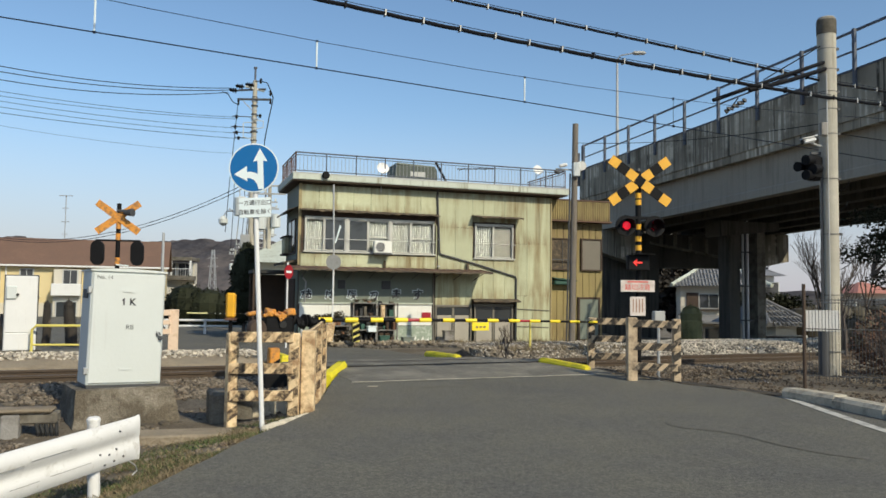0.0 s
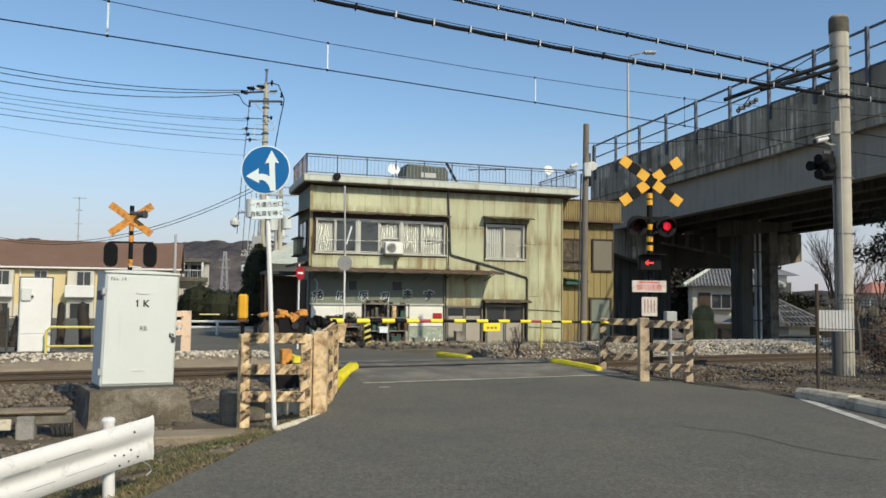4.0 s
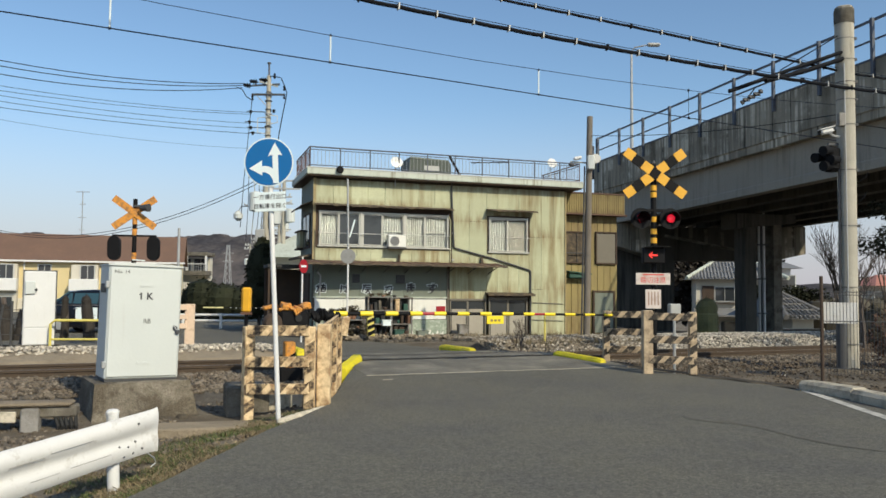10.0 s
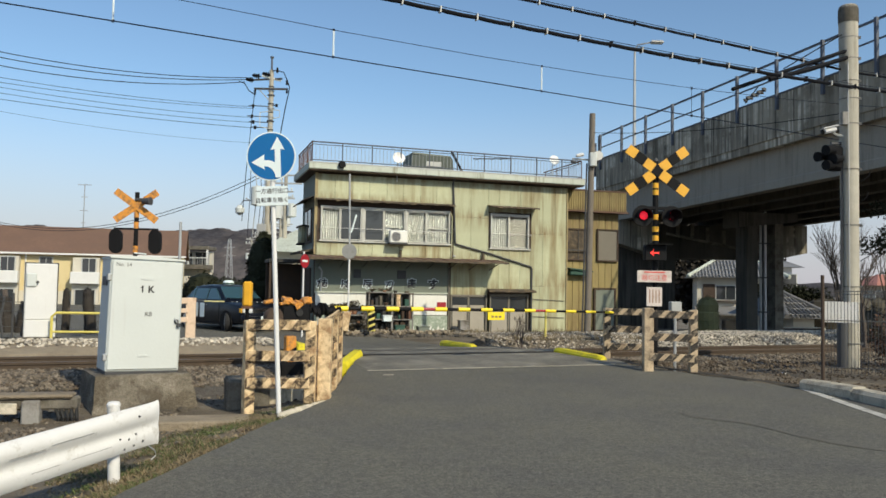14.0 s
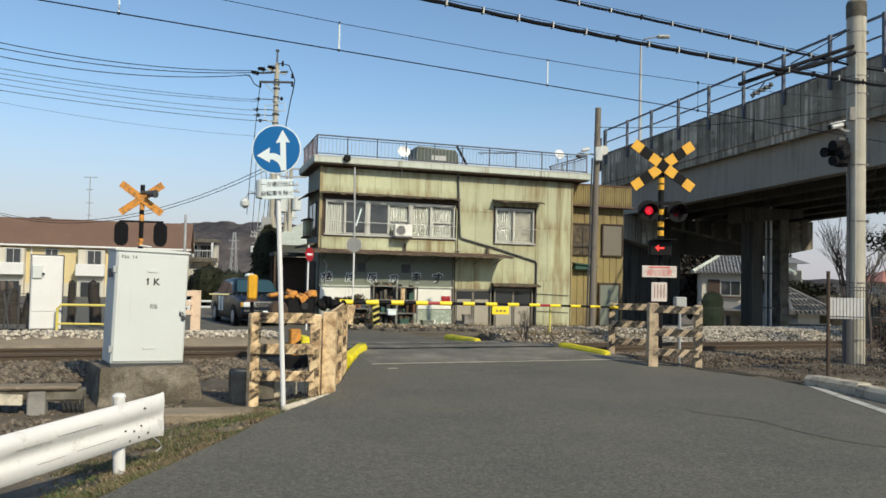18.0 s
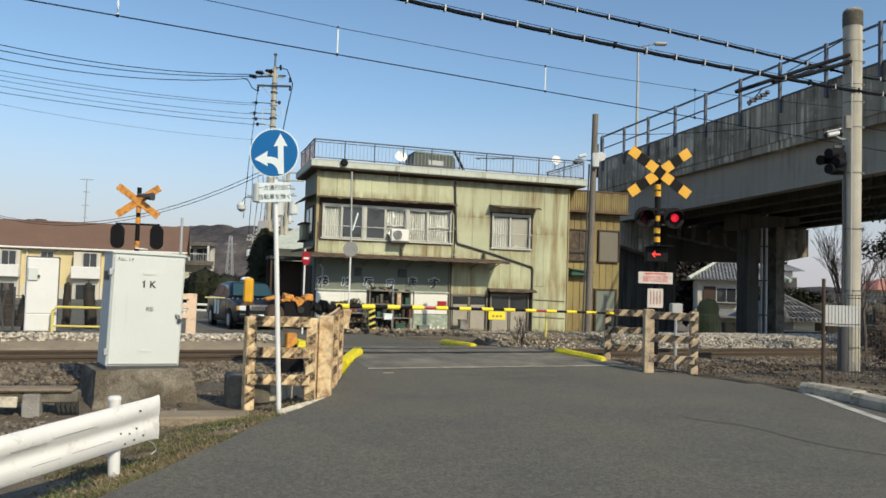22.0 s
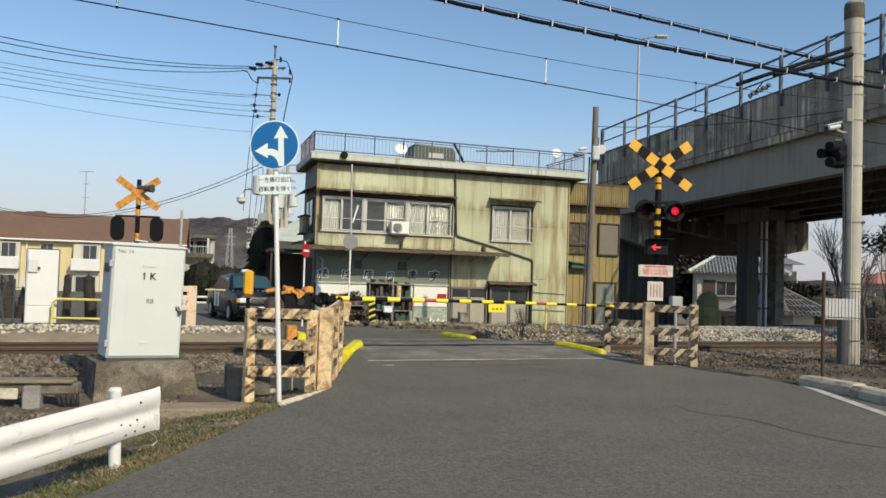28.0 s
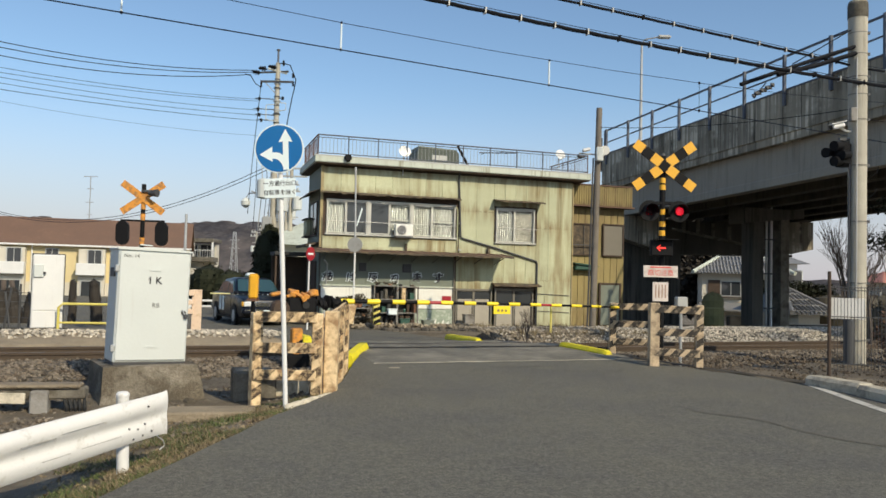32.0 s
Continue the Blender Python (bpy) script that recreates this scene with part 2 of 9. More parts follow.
WHITE_OLD = mat("chipped_white_paint", (0.72, 0.71, 0.68), 0.6, var=0.06, scale=4, fine=60, bump=0.06, dirt=(0.46, 0.43, 0.37), dirt_amt=0.1, dirt_scale=6)
BLACK = mat("black_paint", (0.01, 0.01, 0.011), 0.6, var=0.3, scale=5, bump=0.06, spec=0.12)
BLACK_RUB = mat("black_rubber", (0.02, 0.02, 0.02), 0.8, var=0.3, scale=8, bump=0.2)
YELLOW = mat("yellow_paint", (0.68, 0.58, 0.14), 0.55, var=0.12, scale=5, bump=0.1, dirt=(0.4, 0.27, 0.05), dirt_amt=0.15)
YELLOW_STONE = mat("yellow_kerb_paint", (0.78, 0.66, 0.02), 0.65, var=0.15, scale=4, bump=0.3, dirt=(0.35, 0.27, 0.08), dirt_amt=0.2, dirt_scale=5)
AMBER = mat("amber_reflective", (0.74, 0.38, 0.02), 0.45, var=0.08, scale=5, bump=0.03)
ORANGE = mat("orange_paint", (0.72, 0.3, 0.04), 0.65, var=0.2, scale=7, bump=0.15, dirt=(0.22, 0.12, 0.06), dirt_amt=0.4, dirt_scale=9)
PEACH = mat("faded_orange_timber", (0.8, 0.61, 0.36), 0.75, var=0.18, scale=5, fine=50, bump=0.25, dirt=(0.33, 0.2, 0.1), dirt_amt=0.5, dirt_scale=7)
STRIPE = mat("peeling_black_stripe", (0.075, 0.05, 0.034), 0.85, var=0.4, scale=9, fine=50, bump=0.4, dirt=(0.55, 0.4, 0.22), dirt_amt=0.46, dirt_scale=19)
TIMBER_GREY = mat("weathered_cream_timber", (0.55, 0.425, 0.28), 0.85, var=0.25, scale=6, fine=50, bump=0.35, dirt=(0.2, 0.15, 0.1), dirt_amt=0.4, dirt_scale=5)
STRIPE_DARK = mat("worn_black_stripe", (0.04, 0.034, 0.028), 0.85, var=0.4, scale=9, fine=50, bump=0.4, dirt=(0.3, 0.24, 0.17), dirt_amt=0.3, dirt_scale=14)
ALU_DULL = mat("dull_sign_back", (0.3, 0.3, 0.285), 0.6, 0.2, var=0.15, scale=6, bump=0.05, dirt=(0.2, 0.19, 0.17), dirt_amt=0.4, dirt_scale=5)
STEEL_GREY = mat("scuffed_grey_steel", (0.2, 0.2, 0.185), 0.6, var=0.2, scale=5, bump=0.1, dirt=(0.1, 0.07, 0.05), dirt_amt=0.4, dirt_scale=6)
BLUE = mat("sign_blue", (0.002, 0.125, 0.36), 0.35, var=0.05, scale=3, bump=0.0)
SIGN_WHITE = mat("sign_white", (0.74, 0.82, 0.82), 0.4, var=0.03, scale=3, bump=0.0)
SIGN_BACK = mat("sign_grey_back", (0.42, 0.42, 0.4), 0.5, 0.2, var=0.08, scale=3, bump=0.05)
RED = mat("sign_red", (0.33, 0.012, 0.022), 0.4, var=0.08, scale=3, bump=0.0)
RED_INK = mat("faded_red_ink", (0.62, 0.08, 0.07), 0.6, var=0.1, scale=6, bump=0.0)
INK = mat("black_ink", (0.03, 0.03, 0.035), 0.6, var=0.1, scale=6, bump=0.0)
WIRE = mat("cable_sheath", (0.006, 0.007, 0.01), 0.7, var=0.2, scale=5, bump=0.0, spec=0.15)
WIRE_THIN = mat("old_copper_wire", (0.008, 0.012, 0.024), 0.7, var=0.2, scale=5, bump=0.0, spec=0.15)
GALV = mat("galvanised_steel", (0.42, 0.43, 0.43), 0.5, 0.4, var=0.12, scale=5, bump=0.08)
RUSTY = mat("rusty_steel", (0.15, 0.075, 0.045), 0.85, var=0.35, scale=5, bump=0.3)
SIDING = mat("cream_tin_siding", (0.475, 0.495, 0.325), 0.65, var=0.13, scale=0.9, fine=20, bump=0.1, dirt=(0.24, 0.19, 0.09), dirt_amt=0.95, dirt_scale=0.55, streak=True, per_piece=0.09, edge=(0.2, 0.135, 0.055))
RUST_WASH = mat("rust_washed_tin", (0.36, 0.29, 0.15), 0.8, var=0.3, scale=3, fine=20, bump=0.1, dirt=(0.2, 0.115, 0.045), dirt_amt=0.8, dirt_scale=1.4, streak=True)
SIDING_OCHRE = mat("ochre_tin_siding", (0.27, 0.215, 0.085), 0.7, var=0.14, scale=1.0, fine=20, bump=0.12, per_piece=0.1, dirt=(0.16, 0.105, 0.045), dirt_amt=0.8, dirt_scale=0.9, streak=True, edge=(0.13, 0.085, 0.04))
SIDING_GREY = mat("grey_green_board", (0.17, 0.195, 0.16), 0.75, var=0.12, scale=1.0, fine=20, bump=0.12, dirt=(0.19, 0.19, 0.14), dirt_amt=0.5, streak=True)
FASCIA = mat("pale_fascia", (0.52, 0.56, 0.48), 0.7, var=0.12, scale=1.5, bump=0.1, dirt=(0.26, 0.25, 0.18), dirt_amt=0.7, dirt_scale=1.3, streak=True)
AWNING = mat("rusty_tin_awning", (0.13, 0.075, 0.05), 0.8, var=0.25, scale=2, bump=0.2, dirt=(0.1, 0.06, 0.045), dirt_amt=0.4)
HOOD = mat("dark_rusted_tin", (0.07, 0.055, 0.04), 0.85, var=0.35, scale=5, bump=0.3, dirt=(0.16, 0.12, 0.07), dirt_amt=0.4, dirt_scale=6)
DARKWOOD = mat("dark_wood", (0.07, 0.045, 0.03), 0.8, var=0.3, scale=4, bump=0.2)
ALU = mat("aluminium_frame", (0.5, 0.5, 0.47), 0.45, 0.3, var=0.06, scale=5, bump=0.03)
PANE = glass("window_glass", (0.035, 0.04, 0.045))
CAR_GLASS = glass("car_glass", (0.03, 0.07, 0.085))
PANE_CLEAR = glass("clear_window_glass", (0.9, 0.93, 0.92), 0.0)
PANE_CLEAR.node_tree.nodes["Principled BSDF"].inputs["Transmission Weight"].default_value = 1.0
CURTAIN = mat("lace_curtain", (0.25, 0.26, 0.25), 0.85, var=0.14, scale=3, stretch=(3, 3, 0.3), bump=0.05)
FRAME_PALE = mat("pale_window_frame", (0.46, 0.46, 0.42), 0.5, 0.1, var=0.08, scale=4, bump=0.03, dirt=(0.36, 0.31, 0.23), dirt_amt=0.35, dirt_scale=3, streak=True)
BEIGE_BLIND = mat("grey_net_screen", (0.16, 0.155, 0.135), 0.85, var=0.08, scale=3, bump=0.03)
CAR_BLUE = mat("indigo_car_paint", (0.004, 0.006, 0.012), 0.35, 0.0, var=0.05, scale=3, bump=0.0, coat=0.1, spec=0.3)
CHROME = mat("chrome", (0.7, 0.7, 0.7), 0.15, 1.0, var=0.03, bump=0.0)
TYRE = mat("tyre", (0.018, 0.018, 0.018), 0.85, var=0.2, bump=0.2)
LEAF = mat("evergreen_leaf", (0.023, 0.026, 0.014), 0.75, var=0.3, scale=2, bump=0.0, per_piece=0.4, island=True, spec=0.15)
LEAF_DARK = mat("dark_brown_conifer_leaf", (0.03, 0.024, 0.018), 0.8, var=0.3, scale=2, bump=0.0, per_piece=0.4, island=True)
LEAF_DRY = mat("dry_conifer_leaf", (0.06, 0.05, 0.03), 0.8, var=0.3, scale=2, bump=0.0, per_piece=0.5, island=True)
LEAF_OLIVE = mat("olive_clipped_leaf", (0.17, 0.16, 0.065), 0.75, var=0.3, scale=2, bump=0.0, per_piece=0.5, island=True)
GRASS = mat("dry_verge_grass", (0.2, 0.155, 0.085), 0.8, var=0.3, scale=2, bump=0.0, per_piece=0.5, island=True)
GRASS_GREEN = mat("winter_green_grass", (0.085, 0.11, 0.032), 0.8, var=0.3, scale=2, bump=0.0, per_piece=0.5, island=True)
BARK = mat("bark", (0.12, 0.095, 0.078), 0.9, var=0.3, scale=6, bump=0.5)
TWIG_BROWN = mat("russet_twigs", (0.12, 0.065, 0.042), 0.9, var=0.35, scale=3, bump=0.0)
TAN = mat("tan_track_soil", (0.3, 0.245, 0.17), 0.95, var=0.2, scale=2, fine=25, bump=0.7, dirt=(0.2, 0.16, 0.11), dirt_amt=0.4, dirt_scale=1.5)
MOSAIC = mat("green_mosaic_dado", (0.3, 0.36, 0.28), 0.6, var=0.25, scale=9, fine=40, bump=0.1, dirt=(0.6, 0.62, 0.55), dirt_amt=0.3, dirt_scale=6)
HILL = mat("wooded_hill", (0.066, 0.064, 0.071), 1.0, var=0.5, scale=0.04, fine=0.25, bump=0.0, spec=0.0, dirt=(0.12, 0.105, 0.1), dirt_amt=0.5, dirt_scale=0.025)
HOUSE_YELLOW = mat("yellow_stucco", (0.64, 0.53, 0.29), 0.85, var=0.06, scale=0.6, bump=0.1)
HOUSE_CREAM = mat("cream_stucco", (0.58, 0.54, 0.45), 0.85, var=0.06, scale=0.6, bump=0.1)
ROOF_BROWN = mat("brown_roof", (0.17, 0.1, 0.068), 0.85, var=0.18, scale=0.8, fine=6, bump=0.2)
ROOF_GREY = mat("grey_tile", (0.2, 0.2, 0.2), 0.55, var=0.25, scale=2, fine=15, bump=0.1)
ROOF_RED = mat("red_tile", (0.45, 0.19, 0.14), 0.75, var=0.15, scale=2, bump=0.1)
LAMP_RED = mat("lit_red_lens", (0.5, 0.01, 0.02), 0.3, emit=(1.0, 0.012, 0.04), power=0.55)
LAMP_DARK = mat("dark_red_lens", (0.008, 0.003, 0.004), 0.8, var=0.1, bump=0.0, spec=0.03)
HEAD_LENS = mat("headlamp_lens", (0.75, 0.77, 0.78), 0.2, 0.1, var=0.1, bump=0.0)
SHUTTER = mat("brown_grey_shutter", (0.17, 0.155, 0.125), 0.7, var=0.1, scale=3, bump=0.1)
PANEL = mat("faded_panel", (0.76, 0.76, 0.7), 0.7, var=0.08, scale=1.5, bump=0.08, dirt=(0.3, 0.26, 0.2), dirt_amt=0.3, streak=True)
DOOR_BEIGE = mat("faded_beige_door", (0.36, 0.33, 0.27), 0.7, var=0.12, scale=2, bump=0.05, dirt=(0.22, 0.18, 0.13), dirt_amt=0.4, dirt_scale=2.5, streak=True)
# black tarp, also the dark backing of windows and shelves
TARP_BACKING = mat("dark_tarp_and_backing", (0.03, 0.03, 0.028), 0.7, var=0.3, scale=4, bump=0.3)
TERRA = mat("plant_pot", (0.28, 0.14, 0.08), 0.8, var=0.2, bump=0.2)
BIN_GREEN = mat("green_plastic", (0.028, 0.085, 0.062), 0.5, var=0.1, bump=0.05)
LINE_WHITE = mat("worn_road_paint", (0.55, 0.53, 0.47), 0.7, var=0.12, scale=4, fine=70, bump=0.3, dirt=(0.16, 0.15, 0.14), dirt_amt=0.3, dirt_scale=5)


# ---- mesh helpers ----
class Mesh:
    """Collects plain solids into one mesh."""

    def __init__(self):
        self.v, self.f = [], []

    def add(self, verts, faces):
        n = len(self.v)
        self.v += [tuple(p) for p in verts]
        self.f += [tuple(i + n for i in q) for q in faces]
        return self

    def box(self, c, s, m=None, ch=0.0):
        """A box at c with sides s; ch cuts its long edges off."""
        hx, hy, hz = (k / 2 for k in s)
        if ch:
            k = min(ch, hx * 0.9, hy * 0.9, hz * 0.9)
            vs = []
            for sx in (-1, 1):
                for sy in (-1, 1):
                    for sz in (-1, 1):
                        vs += [(sx * (hx - k), sy * hy - sy * k * 0, sz * (hz - k)), (sx * hx, sy * (hy - k), sz * (hz - k)), (sx * (hx - k), sy * (hy - k), sz * hz)]
            bmx = bmesh.new()
            for p in vs:
                bmx.verts.new(p)
            bmesh.ops.convex_hull(bmx, input=bmx.verts)
            bmx.verts.index_update()
            vs = [p.co.copy() for p in bmx.verts]
            fs = [[p.index for p in f.verts] for f in bmx.faces]
            bmx.free()
        else:
            vs = [Vector((x, y, z)) for x in (-hx, hx) for y in (-hy, hy) for z in (-hz, hz)]
            fs = [(0, 1, 3, 2), (4, 6, 7, 5), (0, 4, 5, 1), (2, 3, 7, 6), (0, 2, 6, 4), (1, 5, 7, 3)]
        mm = Matrix.Translation(c) @ (m.to_4x4() if m else Matrix())
        return self.add([mm @ Vector(p) for p in vs], fs)

    def cyl(self, a, b, r, r2=None, n=12, caps=True):
        a, b = Vector(a), Vector(b)
        r2 = r if r2 is None else r2
        q = (b - a).to_track_quat("Z", "Y")
        vs, fs = [], []
        for p, rr in ((a, r), (b, r2)):
            vs += [p + q @ Vector((rr * math.cos(2 * math.pi * i / n), rr * math.sin(2 * math.pi * i / n), 0)) for i in range(n)]
        fs += [(i, (i + 1) % n, n + (i + 1) % n, n + i) for i in range(n)]
        if caps:
            fs += [tuple(range(n))[::-1], tuple(range(n, 2 * n))]
        return self.add(vs, fs)

    def tube(self, pts, r, n=6):
        """One bent pipe through pts."""
        pts = [Vector(p) for p in pts]
        vs, k = [], len(pts)
        side = None
        for i, p in enumerate(pts):
            d = (pts[min(i + 1, k - 1)] - pts[max(i - 1, 0)]).normalized()
            if side is None:
                side = d.orthogonal().normalized()
            side = (side - d * side.dot(d)).normalized()
            up = d.cross(side)
            vs += [p + r * (side * math.cos(2 * math.pi * j / n) + up * math.sin(2 * math.pi * j / n)) for j in range(n)]
        fs = [(i * n + j, i * n + (j + 1) % n, (i + 1) * n + (j + 1) % n, (i + 1) * n + j) for i in range(k - 1) for j in range(n)]
        return self.add(vs, fs + [tuple(range(n))[::-1], tuple(range((k - 1) * n, k * n))])

    def ring(self, x0, x1, z0, z1, w, y0, y1):
        """A rectangular frame of bar width w."""
        o = [(x0, z0), (x1, z0), (x1, z1), (x0, z1)]
        i = [(x0 + w, z0 + w), (x1 - w, z0 + w), (x1 - w, z1 - w), (x0 + w, z1 - w)]
        vs = [(x, y, z) for y in (y0, y1) for q in (o, i) for x, z in q]
        fs = []
        for k in range(4):
            m = (k + 1) % 4
            fs += [(k, m, 4 + m, 4 + k), (8 + k, 8 + m, 12 + m, 12 + k), (k, m, 8 + m, 8 + k), (4 + k, 4 + m, 12 + m, 12 + k)]
        return self.add(vs, fs)

    def lathe(self, rows, n=16, m=None):
        """Turned about z: rows of (radius, z)."""
        m = m or Matrix()
        vs = [m @ Vector((r * math.cos(2 * math.pi * i / n), r * math.sin(2 * math.pi * i / n), z)) for r, z in rows for i in range(n)]
        fs = [(k * n + i, k * n + (i + 1) % n, (k + 1) * n + (i + 1) % n, (k + 1) * n + i) for k in range(len(rows) - 1) for i in range(n)]
        fs += [tuple(range(n))[::-1], tuple(range((len(rows) - 1) * n, len(rows) * n))]
        return self.add(vs, fs)

    def prism(self, poly, depth, m=None):
        """A flat outline (x, z) given thickness along y, from 0 to depth."""
        m = m or Matrix()
        n = len(poly)
        vs = [m @ Vector((x, 0, z)) for x, z in poly] + [m @ Vector((x, depth, z)) for x, z in poly]
        fs = [tuple(range(n)), tuple(range(n, 2 * n))[::-1]] + [(i, n + i, n + (i + 1) % n, (i + 1) % n) for i in range(n)]
        return self.add(vs, fs)

    def data(self, name, material, smooth=False):
        me = bpy.data.meshes.new(name)
        me.from_pydata(self.v, [], self.f)
        me.materials.append(material)
        bmx = bmesh.new()
        bmx.from_mesh(me)
        if len(bmx.faces) < 20000:
            bmesh.ops.recalc_face_normals(bmx, faces=bmx.faces)
        bmx.to_mesh(me)
        bmx.free()
        if smooth:
            me.shade_smooth()
            me.set_sharp_from_angle(angle=radians(35))
        me.update()
        return me


def thing(name, label, category, m=None, group="", kind=""):
    ob = new(name)
    ob.empty_display_size = 0.2
    if m:
        ob.matrix_basis = m
    return tagged(ob, label, category, group, kind)


def part(name, mesh, material, parent, label="", smooth=False):
    ob = new(name, mesh.data(name, material, smooth) if isinstance(mesh, Mesh) else mesh)
    ob.parent = parent
    if label:
        ob["label"] = label
    return ob


def solo(name, mesh, material, label, category, m=None, group="", kind="", smooth=False):
    ob = new(name, mesh.data(name, material, smooth))
    if m:
        ob.matrix_basis = m
    return tagged(ob, label, category, group, kind)


def letters(name, body, size, material, parent, m, depth=0.002, label="", bold=0.0):
    cu = bpy.data.curves.new(name, "FONT")
    cu.body, cu.size, cu.align_x, cu.align_y, cu.extrude = body, size, "CENTER", "CENTER", depth
    cu.offset = bold
    cu.materials.append(material)
    ob = new(name, cu)
    ob.parent, ob.matrix_basis = parent, m
    if label:
        ob["label"] = label
    return ob


UP = pose(0, 0, 0, 90)  # writing stood upright, facing -y
TRACK = radians(22.3)
AL, NO = Vector((math.cos(TRACK), math.sin(TRACK), 0)), Vector((-math.sin(TRACK), math.cos(TRACK), 0))
T0 = Vector((0, 16.2, 0))


def tk(s, n, z=0.0):
    """A place by the track: metres along it, across it (away is positive), and height."""
    return T0 + AL * s + NO * n + Vector((0, 0, z))


def lerp(x, rows):
    for (a, p), (b, q) in zip(rows, rows[1:]):
        if x <= b:
            return p + (q - p) * max(0.0, min(1.0, (x - a) / (b - a)))
    return rows[-1][1]


LEFT = [(-12, -3.6), (0, -3.0), (4, -2.5), (5.3, -2.28), (8.4, -1.82), (10.2, -1.42), (12.3, -1.5), (14.0, -1.55), (14.8, -1.7), (16.3, -2.95), (18.2, -4.0), (19.6, -5.2), (21.6, -7.4), (22.6, -10.0), (22.9, -70)]
RIGHT = [(-12, 9.0), (6, 6.6), (9.5, 6.1), (10.5, 5.95), (12.3, 5.65), (13.4, 4.75), (14.9, 3.4), (16.7, 2.5), (17.7, 1.15), (19.8, 0.2), (22, -0.5), (24, -1.2), (26, -2.6), (27.4, -4.2), (29, -5.4), (60, -6.5)]


def rise(x, y):
    """Height of the ground: a hump at the crossing, lower land beyond."""
    n = (Vector((x, y, 0)) - T0).dot(NO)
    h = 0.16 * math.exp(-(n / 4.2) ** 2)
    if n > 0:
        h -= 0.2 * min(1, n / 13.0)
    return h


# ---- ground, road, track ----
def ground_sheet():
    xs = [-1500, -700, -300, -150, -90, -60] + [-40 + i * 1.0 for i in range(76)] + [45, 60, 90, 150, 300, 700, 1500]
    ys = [-300, -100, -40, -20] + [-12 + i * 0.5 for i in range(106)] + [45, 52, 60, 80, 110, 160, 300, 700, 1500, 3000]
    vs, fs = [], []
    for y in ys:
        for x in xs:
            z = rise(x, y) - 0.02
            inside = lerp(y, LEFT) - 0.3 < x < lerp(y, RIGHT) + 0.3
            if inside:
                z -= 0.06
            elif y < 16:
                left = lerp(y, LEFT) - x
                if left > 0:
                    z -= 0.23 * min(1, left / 1.2)
                z += 0.05 * noise.noise((x * 0.8, y * 0.8, 0))
            across = (Vector((x, y, 0)) - T0).dot(NO)
            if not inside and -3.2 < across < 2.2:
                z -= 0.2
            if y > 40 and x < -5:
                z -= 0.5 * min(1, (y - 40) / 15)
            z -= 2.0 * max(0, min(1, (y - 36) / 7)) * max(0, min(1, (x - 9) / 4))
            vs.append((x, y, z))
    w = len(xs)
    for j in range(len(ys) - 1):
        for i in range(w - 1):
            fs.append((j * w + i, j * w + i + 1, (j + 1) * w + i + 1, (j + 1) * w + i))
    return solo("ground", Mesh().add(vs, fs), SOIL, "brown trackside soil with gravel and dry patches", "ground", kind="structure", smooth=True)


def strip(name, y0, y1, step, left, right, lift, material, label, cols=14):
    vs, fs = [], []
    n = int(round((y1 - y0) / step))
    for j in range(n + 1):
        y = y0 + (y1 - y0) * j / n
        a, b = left(y), right(y)
        for i in range(cols + 1):
            x = a + (b - a) * i / cols
            vs.append((x, y, rise(x, y) + lift))
    for j in range(n):
        for i in range(cols):
            k = j * (cols + 1) + i
            fs.append((k, k + 1, k + cols + 2, k + cols + 1))
    return solo(name, Mesh().add(vs, fs), material, label, "road", kind="structure", smooth=True)


ground_sheet()
wob = lambda y, s: 0.05 * noise.noise((y * 0.9, s, 0)) + 0.03 * noise.noise((y * 3.1, s, 4))
strip("road", -12, 60, 0.25, lambda y: lerp(y, LEFT) + wob(y, 1), lambda y: lerp(y, RIGHT) + wob(y, 7), 0.012, ASPHALT, "worn dark grey asphalt road over a level crossing", 24)


def crossing_slab(n0, n1, lift, name, material):
    """A band of paving along the track, between its edges on the road."""
    vs, fs = [], []
    k = 30
    for i in range(k + 1):
        for j in range(7):
            n = n0 + (n1 - n0) * j / 6
            s0 = -2.9 if n > -0.4 else -2.3
            s1 = 2.75 - (0.75 * n if n > -0.6 else 0.0)
            p = tk(s0 + (s1 - s0) * i / k + (0.15 * n if n > 0 else 0), n)
            low = n0 < -2 and (j == 0 or i == 0)  # worn down to the asphalt at its outer edges
            vs.append((p.x, p.y, rise(p.x, p.y) + (0.0148 if low else lift)))
    for i in range(k):
        for j in range(6):
            q = i * 7 + j
            fs.append((q, q + 7, q + 8, q + 1))
    return solo(name, Mesh().add(vs, fs), material, "paler worn paving slabs between and beside the rails", "paving", kind="structure")


def seam(name, pts, w, material, label, lift=0.044):
    """A narrow band on the road, a little proud of it."""
    vs, fs = [], []
    for i, (x, y) in enumerate(pts):
        e = 0.5 * w * (1 + 0.5 * noise.noise((x * 3, y * 3, 2)))
        z = rise(x, y) + lift
        vs += [(x, y - e, z), (x, y + e, z)]
    for i in range(len(pts) - 1):
        fs.append((2 * i, 2 * i + 2, 2 * i + 3, 2 * i + 1))
    return solo(name, Mesh().add(vs, fs), material, label, "road marking", kind="structure")


def jag(a, b, n, amp, seed):
    rn = random.Random(seed)
    return [(a[0] + (b[0] - a[0]) * i / n + rn.gauss(0, amp) * 0.3, a[1] + (b[1] - a[1]) * i / n + rn.gauss(0, amp)) for i in range(n + 1)]


